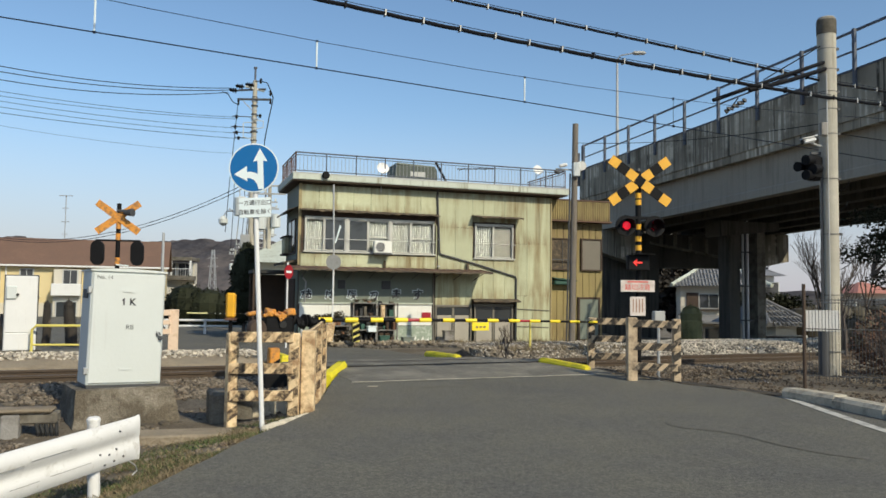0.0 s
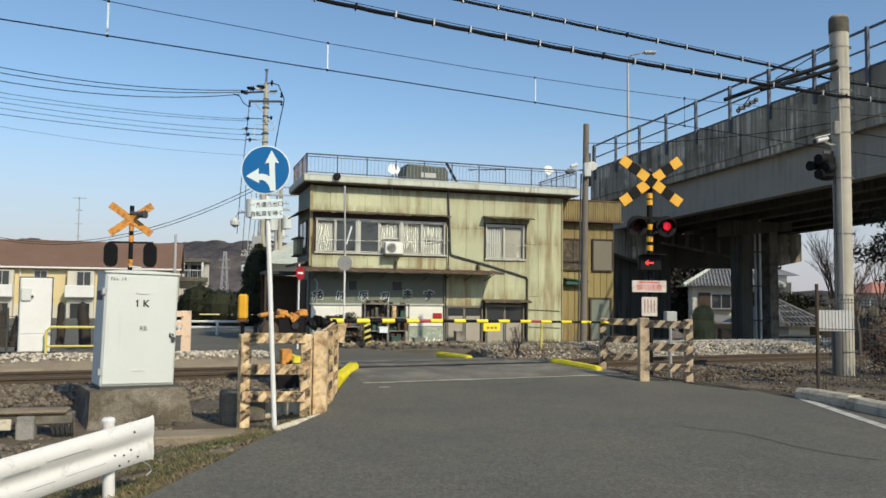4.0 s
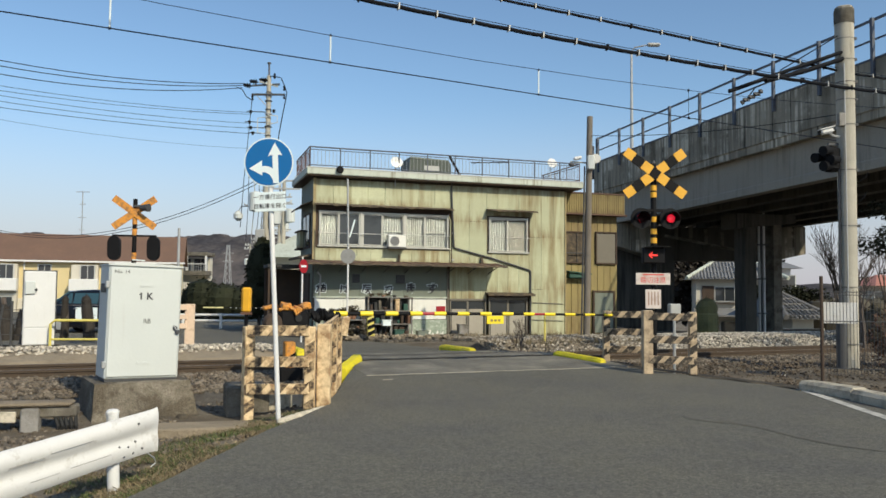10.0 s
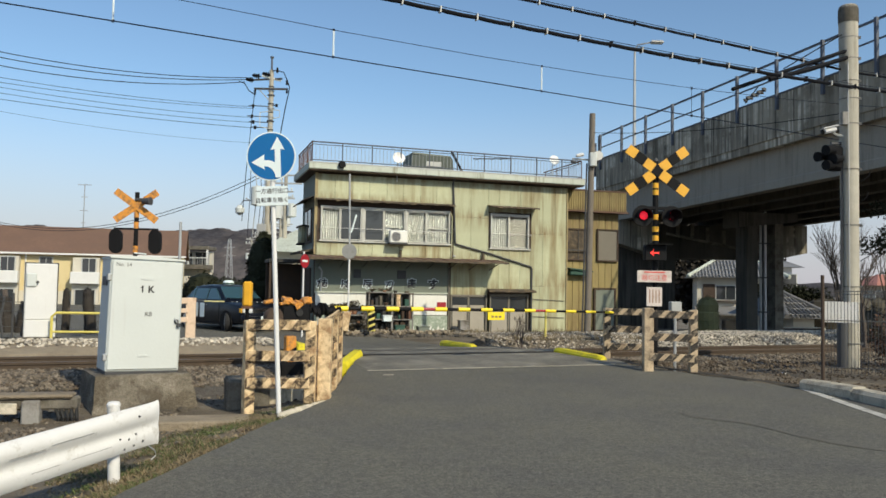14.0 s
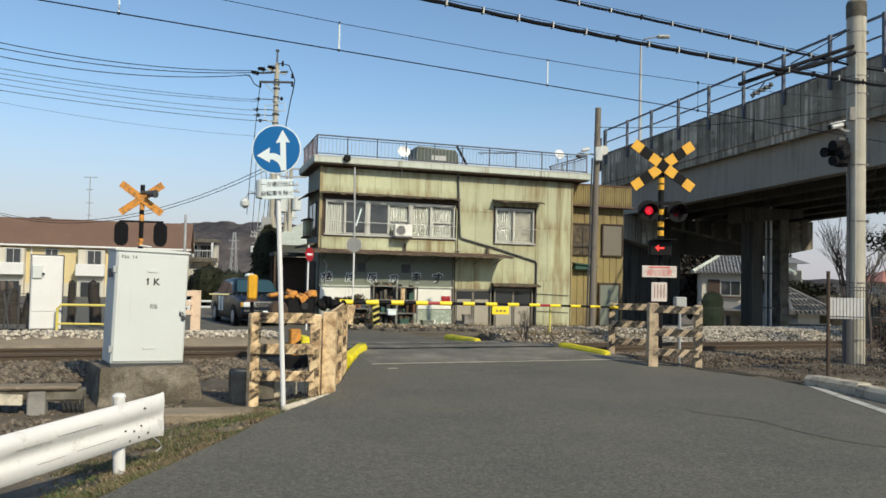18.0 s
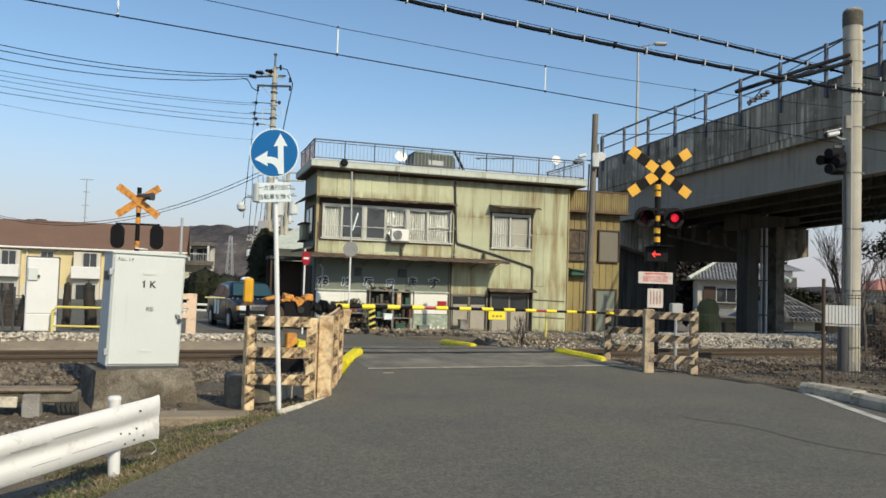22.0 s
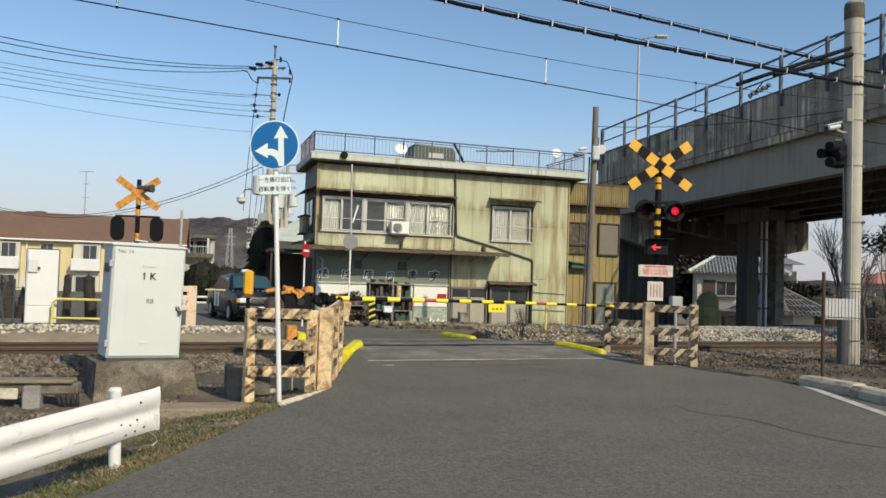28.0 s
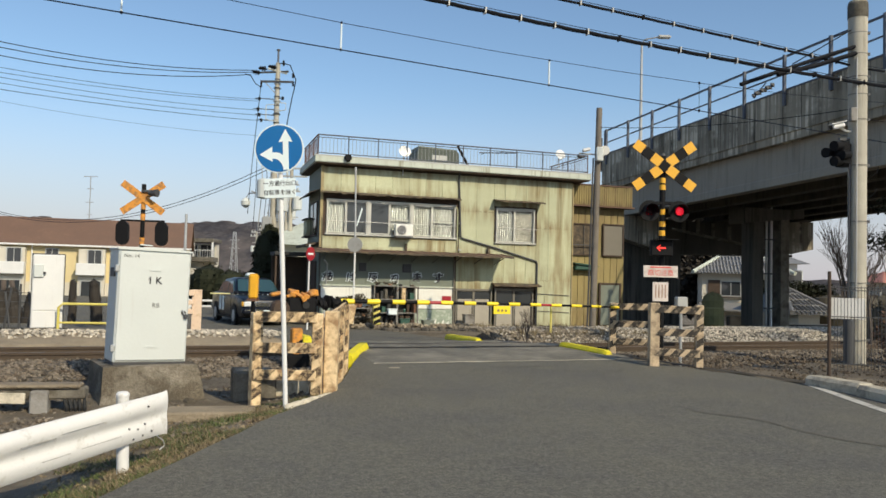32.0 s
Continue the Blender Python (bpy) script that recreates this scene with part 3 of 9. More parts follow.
DARK_LINE = mat("dark_road_line", (0.125, 0.118, 0.094), 0.85, var=0.25, scale=2, fine=70, bump=0.4)
seam("road_joint", [tuple(tk(-2.35 + 0.17 * k, -2.58 + 0.05 * noise.noise((k * 0.6, 3, 1))))[:2] for k in range(29)], 0.11, KERB, "pale joint where asphalt meets the crossing", 0.019)
seam("road_crack", jag((-0.5, 12.25), (1.9, 13.6), 40, 0.07, 2), 0.04, DARK_LINE, "dark tar-filled crack in the asphalt", 0.0165)
seam("road_crack", jag((0.4, 12.2), (3.4, 13.5), 36, 0.1, 3), 0.02, DARK_LINE, "dark tar-filled crack in the asphalt", 0.0165)
seam("road_crack", jag((-1.5, 17.2), (1.6, 18.3), 36, 0.07, 4), 0.03, DARK_LINE, "dark tar-filled crack in the asphalt")
# a curved band a little darker than the asphalt round it
seam("road_seam", [(2.93, 9.57), (3.13, 9.38), (3.4, 9.21), (3.56, 8.97), (3.71, 8.44), (3.93, 8.03), (4.25, 7.7)], 0.22, DARK_LINE, "slightly darker band curving across the asphalt", 0.0165)
# dark brown rough band that follows the right border of the asphalt
EDGE_BAND = mat("road_edge_dirt", (0.045, 0.038, 0.028), 0.95, var=0.35, scale=3, fine=40, bump=0.7, dirt=(0.1, 0.08, 0.055), dirt_amt=0.4, dirt_scale=4)
seam("road_edge_dirt", [(lerp(y, RIGHT) + 0.22 + 0.1 * noise.noise((y * 2, 5, 1)), y) for y in (11.6 + 0.12 * i for i in range(33))], 0.62, EDGE_BAND, "dark brown band along the road edge", 0.02)
for k, nn in enumerate((-0.62, -0.45, 0.45, 0.62)):
    a, b = tk(-2.6, nn), tk(3.2 - 0.75 * nn, nn)
    seam("road_groove", [(a.x + (b.x - a.x) * i / 12, a.y + (b.y - a.y) * i / 12) for i in range(13)], 0.032, SEAL, "dark groove beside the rail in the crossing")
crossing_slab(-2.56, -0.62, 0.036, "pavement_near_slab", CROSSPAVE)
crossing_slab(-0.46, 0.46, 0.036, "pavement_middle_slab", CROSSPAVE)
crossing_slab(0.62, 1.6, 0.036, "pavement_far_slab", CROSSPAVE)


def railway():
    for n in (-0.5335, 0.5335):
        r = thing("railway_rail", "rust-brown steel rail with a worn bright head", "rail", group="rails of the track")
        prof = [(-0.06, 0), (0.06, 0), (0.06, 0.012), (0.012, 0.03), (0.012, 0.1), (0.033, 0.11), (0.033, 0.148), (-0.033, 0.148), (-0.033, 0.11), (-0.012, 0.1), (-0.012, 0.03), (-0.06, 0.012)]
        web, head = Mesh(), Mesh()
        m = Matrix.Translation(tk(-60, n, 0.02)) @ Matrix.Rotation(TRACK, 4, "Z") @ Matrix.Rotation(radians(90), 4, "Z")
        m = Matrix.Translation(tk(-60, n, 0.02)) @ Matrix(((AL.x, -NO.x, 0, 0), (AL.y, -NO.y, 0, 0), (0, 0, 1, 0), (0, 0, 0, 1))) @ pose(0, 0, 0, 0, 0, -90)
        web.prism(prof, 130, m)
        head.box(tk(5, n, 0.02 + 0.1495), (130, 0.05, 0.003), Matrix.Rotation(TRACK, 3, "Z"))
        part("web", web, RUST_RAIL, r)
        part("head", head, RAIL_TOP, r, "polished running surface")


railway()
fc = [(x + (xb - x) * k / 4, y, rise(x, y) - 0.005 - 0.5 * max(0, min(1, (y - 40) / 15))) for x, xb, y in ((-26, -12.6, 32.6), (-27.5, -13.6, 36), (-29.2, -14.4, 40), (-31, -15.4, 46), (-33, -16.5, 52)) for k in range(5)]
solo("pavement_forecourt", Mesh().add(fc, [(j * 5 + i, j * 5 + i + 1, j * 5 + i + 6, j * 5 + i + 5) for j in range(4) for i in range(4)]), KERB, "pale concrete forecourt before the terrace", "forecourt", kind="structure")


def sleepers():
    me = Mesh().box((0, 0, 0), (0.22, 2.0, 0.14), ch=0.02).data("sleeper", SLEEPER)
    for i in range(-34, 60):
        s = i * 0.62
        p = tk(s, 0, 0.0)
        if -3.2 < s < 3.6:
            continue
        ob = new("sleeper", me)
        ob.matrix_basis = Matrix.Translation((p.x, p.y, -0.02)) @ Matrix.Rotation(TRACK, 4, "Z")
        tagged(ob, "weathered grey concrete railway sleeper in ballast", "sleeper", "sleepers of the track")


sleepers()


def pebbles(name, spots, material, label, size=(0.03, 0.06)):
    """Loose stones as one heap: spots are places on the ground."""
    rnd = random.Random(len(spots))
    base = [Vector((1, 0, -0.3)), Vector((-0.5, 0.87, -0.3)), Vector((-0.5, -0.87, -0.3)), Vector((0.3, 0.5, 0.6)), Vector((-0.6, 0.0, 0.7)), Vector((0.35, -0.5, 0.55))]
    fs0 = [(0, 1, 3), (1, 4, 3), (1, 2, 4), (2, 5, 4), (2, 0, 5), (0, 3, 5), (3, 4, 5)]
    mesh = Mesh()
    for p in spots:
        r = rnd.uniform(*size)
        q = Euler((rnd.uniform(-0.5, 0.5), rnd.uniform(-0.5, 0.5), rnd.uniform(0, 6.3))).to_matrix()
        sc = Vector((rnd.uniform(0.7, 1.3), rnd.uniform(0.7, 1.2), rnd.uniform(0.6, 1.1))) * r
        mesh.add([q @ Vector((b.x * sc.x, b.y * sc.y, b.z * sc.z)) + Vector(p) for b in base], fs0)
    return solo(name, mesh, material, label, "ballast", kind="stuff")


def bank(name, s0, s1, prof, material, label):
    """A bed of stones along the track: prof are (across, height)."""
    vs, fs = [], []
    k = max(2, int((s1 - s0) / 0.5))
    for i in range(k + 1):
        s = s0 + (s1 - s0) * i / k
        for j, (n, z) in enumerate(prof):
            p = tk(s, n)
            e = 0.03 * noise.noise((s * 2.3, n * 2, 1)) if 0 < j < len(prof) - 1 else 0
            g = rise(p.x, p.y) - 0.34
            f = min(1.0, (s - s0) / 1.2, (s1 - s) / 1.2)
            vs.append((p.x, p.y, g + (z + e - g) * f if 0 < j < len(prof) - 1 else g))
    w = len(prof)
    for i in range(k):
        for j in range(w - 1):
            q = i * w + j
            fs.append((q, q + w, q + w + 1, q + 1))
    return solo(name, Mesh().add(vs, fs), material, label, "ballast", kind="structure", smooth=True)


NEAR = [(-3.3, -0.2), (-2.6, -0.06), (-1.9, -0.01), (-1.2, 0.03), (-0.5, 0.04), (0.0, 0.04), (0.5, 0.04), (1.2, 0.05), (1.7, 0.04)]
FARB = [(1.5, 0.0), (2.0, 0.12), (2.5, 0.26), (3.2, 0.3), (4.6, 0.26), (5.6, -0.1)]
bank("ground_ballast_west", -45, -2.2, NEAR, GRAVEL_BASE, "brown ballast bed under the track")
bank("ground_ballast_east", 2.4, 60, NEAR, GRAVEL_BASE, "brown ballast bed under the track")
bank("ground_bank_west", -45, -2.0, [(1.4, 0.0), (1.7, 0.1), (2.4, 0.24), (3.2, 0.26), (4.6, 0.05)], TAN, "tan soil bank beside the track")
bank("ground_bank_east", 2.0, 60, FARB, GRAVEL_BASE, "pale gravel bank beside the track")
rng = random.Random(5)


def scatter(n, s0, s1, prof, power=1.0):
    out = []
    for _ in range(n):
        s = s0 + (s1 - s0) * rng.random() ** power
        a = prof[0][0] + (prof[-1][0] - prof[0][0]) * rng.random()
        p = tk(s, a)
        out.append((p.x, p.y, lerp(a, prof) + 0.012))
    return out


pebbles("ballast_stones", scatter(15000, -2.9, -17, NEAR[1:], 1.5), STONE, "brown-grey ballast stones around the rails", (0.025, 0.05))
pebbles("ballast_stones", scatter(13000, 3.2, 19, NEAR[1:], 1.3), STONE, "brown-grey ballast stones around the rails", (0.025, 0.05))
STONE_TAN = mat("tan_gravel_stone", (0.26, 0.215, 0.155), 0.9, var=0.3, scale=4, fine=40, bump=0.4, per_piece=0.55, island=True)
SIDE = [(1.5, 0.03), (2.0, 0.13), (2.5, 0.27), (3.2, 0.31), (4.6, 0.27)]
pebbles("pale_ballast", scatter(10500, 5.6, 22, SIDE), STONE_PALE, "clean pale grey ballast stones heaped beside the track", (0.022, 0.05))
pebbles("pale_ballast", scatter(900, 2.2, 5.8, SIDE), STONE_PALE, "stray pale stones among tan gravel", (0.022, 0.045))
pebbles("tan_gravel", scatter(4200, 2.0, 6.4, SIDE), STONE_TAN, "tan weathered gravel beside the track", (0.018, 0.045))
pebbles("pale_ballast", scatter(4200, -2.9, -22, [(2.2, 0.19), (2.4, 0.25), (3.2, 0.27), (3.9, 0.17)]), STONE_PALE, "pale grey gravel along the far side of the track", (0.03, 0.06))


def rubble_left():
    out = []
    for _ in range(6400):
        x, y = rng.uniform(-10, -1.8), rng.uniform(8.2, 13.5)
        if x > lerp(y, LEFT) - 0.25 or noise.noise((x * 0.9, y * 0.9, 2)) < -0.25:
            continue
        out.append((x, y, rise(x, y) - 0.02 - 0.23 * min(1, (lerp(y, LEFT) - x) / 1.2) + 0.05 * noise.noise((x * 0.8, y * 0.8, 0))))
    return out


def rubble_right():
    out = []
    for _ in range(2600):
        x, y = rng.uniform(3.6, 10.5), rng.uniform(12.0, 16.5)
        if x > lerp(y, RIGHT) + 0.55 + 0.3 * noise.noise((x, y, 4)) and noise.noise((x * 0.7, y * 0.7, 6)) > -0.3:
            out.append((x, y, rise(x, y) - 0.015 + 0.05 * noise.noise((x * 0.8, y * 0.8, 0))))
    return out


STONE_DARK = mat("dark_brown_stone", (0.1, 0.075, 0.05), 0.9, var=0.3, scale=4, fine=40, bump=0.4, per_piece=0.6, island=True)
pebbles("trackside_rubble", rubble_left(), STONE, "scattered brown rubble and gravel on trackside soil", (0.015, 0.04))
pebbles("trackside_rubble", rubble_right(), STONE_DARK, "dark brown rubble on soil beside the road", (0.015, 0.04))


# ---- shop building across the track ----
def window_unit(parent, u0, u1, z0, z1, panes, y=0.0, curtain=(), metal=None, kick=0.0, rails=(), split=None, blind=()):
    """A sliding window: curtain, blind and rails name the panes that have a lace curtain, a grey net or a middle rail."""
    frame_m = metal or FRAME_PALE
    w = part("window", Mesh().box(((u0 + u1) / 2, y + 0.0, z0 - 0.03), (u1 - u0 + 0.16, 0.22, 0.06), ch=0.01), frame_m, parent, "sliding window with a pale metal frame" if not metal else "")
    fr = Mesh()
    for u in (u0, u1):
        fr.box((u, y, (z0 + z1) / 2), (0.05, 0.12, z1 - z0))
    fr.box(((u0 + u1) / 2, y, z1), (u1 - u0 + 0.07, 0.12, 0.07))
    part("window_frame", fr, frame_m, w)
    # dark panel behind the glass: the room's darkness is put into its colour
    part("reveal", Mesh().box(((u0 + u1) / 2, y + 0.158, (z0 + z1) / 2), (u1 - u0, 0.02, z1 - z0)), TARP_BACKING, w, "dark panel standing for the unlit room")
    edges = [u0 + (u1 - u0) * i / panes for i in range(panes + 1)]
    if split:
        edges[1] = split
    for i in range(panes):
        a, b = edges[i] + 0.03, edges[i + 1] - 0.03
        k0 = y - 0.012 + 0.024 * (i % 2)
        sash = part("sash", Mesh().ring(a - 0.025, b + 0.025, z0 + 0.02, z1 - 0.03, 0.036, k0 - 0.02, k0 + 0.02), frame_m, w)
        clear = i in curtain or i in blind
        pane = part("pane", Mesh().box(((a + b) / 2, k0, (z0 + z1) / 2), (b - a, 0.008, z1 - z0 - 0.08)), PANE_CLEAR if clear else PANE, w)
        pane.visible_shadow = not clear
        if i in rails:
            part("middle_rail", Mesh().box(((a + b) / 2, k0 - 0.004, z0 + (z1 - z0) * 0.47), (b - a, 0.04, 0.045)), frame_m, sash)
        if kick:
            part("kick_panel", Mesh().box(((a + b) / 2, k0 - 0.008, z0 + kick / 2), (b - a - 0.08, 0.012, kick)), DOOR_BEIGE, w, "grey lower door panel")
        if i in blind:
            part("net_screen", Mesh().box(((a + b) / 2, k0 + 0.06, (z0 + z1) / 2), (b - a, 0.006, z1 - z0 - 0.08)), BEIGE_BLIND, w, "grey net behind the glass")
        if i in curtain:
            k, rn = 60, random.Random(int(u0 * 100) + i)
            ph = [rn.uniform(0.3, 1.3) for _ in range(k + 1)]
            yy = [y + 0.085 + 0.0045 * math.sin(sum(ph[:q])) for q in range(k + 1)]
            cv = [(a + (b - a) * q / k, yy[q], z) for z in (z0 + 0.04, z1 - 0.04) for q in range(k + 1)]
            cm = Mesh().add(cv, [(q, q + 1, k + 2 + q, k + 1 + q) for q in range(k)])
            part("curtain", cm, CURTAIN, w, "white lace curtain in soft folds")
    return w


def siding(parent, u0, u1, z0, z1, material, label, pitch=0.3, y=0.0):
    """Upright tin sheets, each lapped a little over the next and folded at its edge."""
    n = max(1, int(round((u1 - u0) / pitch)))
    for i in range(n):
        a = u0 + (u1 - u0) * i / n
        b = u0 + (u1 - u0) * (i + 1) / n
        d = 0.003 * ((i * 7 + int(z0 * 10)) % 3)
        drop = 0.035 * ((i * 5 + int(u0 * 3)) % 4) / 4
        tilt = Matrix.Rotation(0.003 * ((i * 3 + int(z1 * 7)) % 3 - 1), 3, "Y")
        sheet = Mesh()
        c = Vector(((a + b) / 2, y - 0.012 - d, (z0 - drop + z1) / 2))
        sheet.box(c, (b - a - 0.012, 0.02, z1 - z0 + drop), tilt)
        sheet.box(c + tilt @ Vector(((b - a) / 2 - 0.012, -0.013, 0)), (0.02, 0.012, z1 - z0 + drop), tilt)
        part("siding_panel", sheet, material, parent, label if i == 0 else "")


def ragged_strip(u0, u1, z, drop, amp, y0, y1, seed):
    """A bent tin flashing with a torn lower edge, from y0 at its top to y1 at its lip."""
    rn = random.Random(seed)
    n = int((u1 - u0) / 0.12)
    vs, fs = [], []
    for i in range(n + 1):
        u = u0 + (u1 - u0) * i / n
        k = rn.uniform(-amp, amp)
        for yy, zz in ((y0, z), (y1, z - drop), (y1 - 0.01, z - drop - 0.05 + k), (y1 + 0.006, z - drop - 0.05 + k), (y1 + 0.012, z - drop - 0.015), (y0, z - 0.02)):
            vs.append((u, yy, zz))
    for i in range(n):
        for j in range(6):
            a, b = i * 6 + j, i * 6 + (j + 1) % 6
            fs.append((a, b, b + 6, a + 6))
    fs += [tuple(range(6)), tuple(range(n * 6, n * 6 + 6))]
    return Mesh().add(vs, fs)


GLYPHS = {  # brush strokes of the board's worn letters: (x, z, length, turn)
    0: ((-0.12, 0.0, 0.3, 72), (-0.13, 0.08, 0.14, 20), (0.06, 0.1, 0.2, 5), (0.06, 0.02, 0.22, 8), (0.06, 0.06, 0.24, 88), (0.06, -0.1, 0.18, 3), (-0.01, -0.06, 0.12, 85), (0.13, -0.06, 0.12, 92)),
    1: ((-0.11, 0.0, 0.28, 84), (0.05, 0.06, 0.2, 6), (0.07, 0.0, 0.3, 90), (0.05, -0.1, 0.16, -12)),
    2: ((0.0, 0.13, 0.3, 4), (-0.12, 0.02, 0.26, 75), (0.04, 0.05, 0.2, 0), (0.04, -0.02, 0.22, 5), (0.0, -0.1, 0.14, 55), (0.08, -0.1, 0.16, -50)),
    3: ((-0.05, 0.08, 0.22, 15), (-0.08, 0.0, 0.26, 62), (0.09, 0.08, 0.1, -40), (0.07, -0.06, 0.2, 78), (0.03, -0.13, 0.14, -10)),
}


def shop():
    b = thing("shop_building", "two-storey shop with stained cream tin siding and a flat railed roof", "building", pose(-4.48, 27.5, -0.3, 0, 0, 18.3))
    L, Dp, H = 9.72, 3.0, 5.76
    part("wall", Mesh().box((L / 2, Dp / 2 + 0.17, 2.88), (L - 0.04, Dp - 0.34, H - 0.01)), SIDING_GREY, b)
    for u0, u1, z0, z1 in ((0.0, 0.14, 2.75, 5.75), (4.95, 5.1, 2.75, 5.75), (0.14, 4.95, 2.75, 3.3), (0.14, 4.95, 4.62, 5.75), (5.1, 6.5, 1.55, 5.75), (6.5, 8.15, 4.62, 5.75), (6.5, 8.15, 1.56, 3.28), (8.15, L, 0.0, 5.75), (0.0, 5.0, 1.5, 2.75), (0.0, 4.95, 0.0, 1.5)):
        part("wall_board", Mesh().box(((u0 + u1) / 2, 0.085, (z0 + z1) / 2), (u1 - u0, 0.16, z1 - z0)), DARKWOOD, b)
    # front siding in fields round the windows
    siding(b, 0.03, 5.03, 4.84, 5.7, SIDING, "stained cream tin sheet", 0.62)
    siding(b, 0.03, 5.03, 2.8, 3.3, SIDING, "", 0.5)
    siding(b, 5.08, 6.45, 4.4, 5.7, SIDING, "", 0.68)
    siding(b, 5.08, 6.45, 2.75, 4.39, SIDING, "", 0.68)
    siding(b, 6.45, 8.2, 4.66, 5.7, SIDING, "", 0.44)
    siding(b, 6.45, 8.2, 1.75, 3.25, SIDING, "", 0.44)
    siding(b, 8.2, L, 3.88, 5.7, SIDING, "", 0.5)
    siding(b, 8.2, L, 1.9, 3.87, SIDING, "", 0.5)
    siding(b, 8.2, L, 0, 1.89, SIDING, "", 0.38)
    siding(b, 5.0, 6.45, 1.5, 2.7, SIDING, "", 0.24)
    siding(b, 0.0, 4.9, 1.58, 2.7, SIDING_GREY, "grey-green sign board", 1.63)
    part("corner_trim", Mesh().box((-0.01, -0.03, 4.3), (0.1, 0.06, 2.85)), RUST_WASH, b, "rust-brown corner strip")
    part("corner_trim", Mesh().box((L - 0.015, -0.035, 2.85), (0.05, 0.06, 5.65)), RUST_WASH, b, "rust-brown corner strip")
    part("drip_board", Mesh().box((2.45, -0.05, 1.56), (4.9, 0.08, 0.05)), FASCIA, b)
    for u0, u1 in ((0.05, 2.5), (2.53, 3.3), (3.33, 4.86)):
        part("shop_panel", Mesh().box(((u0 + u1) / 2, -0.01, 1.16), (u1 - u0, 0.05, 0.76)), PANEL, b, "off-white shopfront panel")
    part("dado", Mesh().box((2.45, -0.02, 0.4), (4.86, 0.07, 0.72)), MOSAIC, b, "green mosaic dado")
    for k in range(9):
        u = 3.4 + 0.16 * k
        part("plant_motif", Mesh().prism([(-0.05, 0), (0.06, 0.02), (0.03, 0.1 + 0.04 * (k % 3)), (-0.02, 0.07)], 0.004, pose(u, -0.061, 0.2 + 0.05 * (k % 2), 0, 20 * (k % 3 - 1), 0)), PANEL, b)
    part("notice", Mesh().box((4.65, -0.06, 1.13), (0.34, 0.03, 0.24)), RED, b, "small red enamel plate")
    window_unit(b, 0.19, 1.6, 3.38, 4.55, 2, curtain=(0,), split=0.86)
    window_unit(b, 1.72, 3.2, 3.38, 4.55, 2, curtain=(1,), rails=(1,), split=2.44)
    window_unit(b, 3.3, 4.9, 3.38, 4.55, 2, curtain=(0, 1), rails=(1,), split=4.03)
    part("gathered_curtain", Mesh().prism([(0.9, 3.42), (1.18, 3.42), (1.1, 4.0), (1.24, 4.5), (0.9, 4.5)], 0.02, pose(0, 0.07, 0)), CURTAIN, b, "curtain drawn aside")
    for u in (1.66, 3.25):
        part("mullion", Mesh().box((u, -0.01, 3.96), (0.07, 0.15, 1.26)), FRAME_PALE, b)
    window_unit(b, 6.56, 8.08, 3.3, 4.55, 2, curtain=(0,), blind=(1,), split=7.29)
    window_unit(b, 5.02, 6.4, 0.1, 1.5, 2, metal=SHUTTER, kick=1.05)
    window_unit(b, 6.56, 8.08, 0.1, 1.55, 2, metal=SHUTTER, kick=0.85)
    for u0, u1, z in ((0.12, 4.95, 3.8), (6.5, 8.16, 3.82)):
        part("window_bar", Mesh().cyl((u0, -0.16, z), (u1, -0.16, z), 0.013), GALV, b)
        for u in (u0 + 0.02, u1 - 0.02):
            part("bar_bracket", Mesh().cyl((u, -0.17, z), (u, 0, z), 0.012, n=6), GALV, b)
    for k, (u0, u1, z, out) in enumerate(((-0.02, 5.05, 4.86, 0.34), (6.4, 8.37, 4.9, 0.42), (6.4, 8.3, 1.78, 0.36))):
        part("window_hood", ragged_strip(u0, u1, z, 0.07, 0.028, 0.0, -out, 5 + k), HOOD, b, "dark rusted tin hood with a torn edge")
    # awning of tin sheets
    aw = part("awning", Mesh().prism([(-0.36, 0), (6.8, 0), (6.8, 0.03), (-0.36, 0.03)], -1.1, pose(0, 0, 2.82, 6)), AWNING, b, "long rusty tin awning")
    part("awning_edge", ragged_strip(-0.38, 6.84, 2.735, 0.02, 0.02, -1.07, -1.12, 9), HOOD, aw)
    for i in range(17):
        part("awning_rib", Mesh().box((-0.3 + i * 0.44, -0.55, 2.79), (0.03, 1.08, 0.03), Matrix.Rotation(radians(6), 3, "X")), AWNING, aw)
    for i in range(9):
        part("bracket", Mesh().cyl((0.1 + i * 0.8, 0, 2.45), (0.1 + i * 0.8, -1.0, 2.68), 0.015, n=6), DARK_STEEL, aw)
    part("stub_post", Mesh().box((6.22, -0.12, 2.95), (0.08, 0.08, 0.26)), HOOD, b)
    part("stub_post", Mesh().box((3.05, -0.12, 2.95), (0.07, 0.07, 0.3)), HOOD, b)
    # roof
    rf = part("roof", Mesh().box((L / 2 + 0.1, Dp / 2, H + 0.165), (L + 0.9, Dp + 0.9, 0.25), ch=0.02), FASCIA, b, "flat roof with a pale fascia")
    part("soffit", Mesh().box((L / 2 + 0.1, Dp / 2, H + 0.02), (L + 0.8, Dp + 0.8, 0.04)), DARKWOOD, rf)
    part("drip_edge", Mesh().box((L / 2 + 0.1, -0.455, H + 0.275), (L + 0.94, 0.02, 0.04)), GALV, rf)
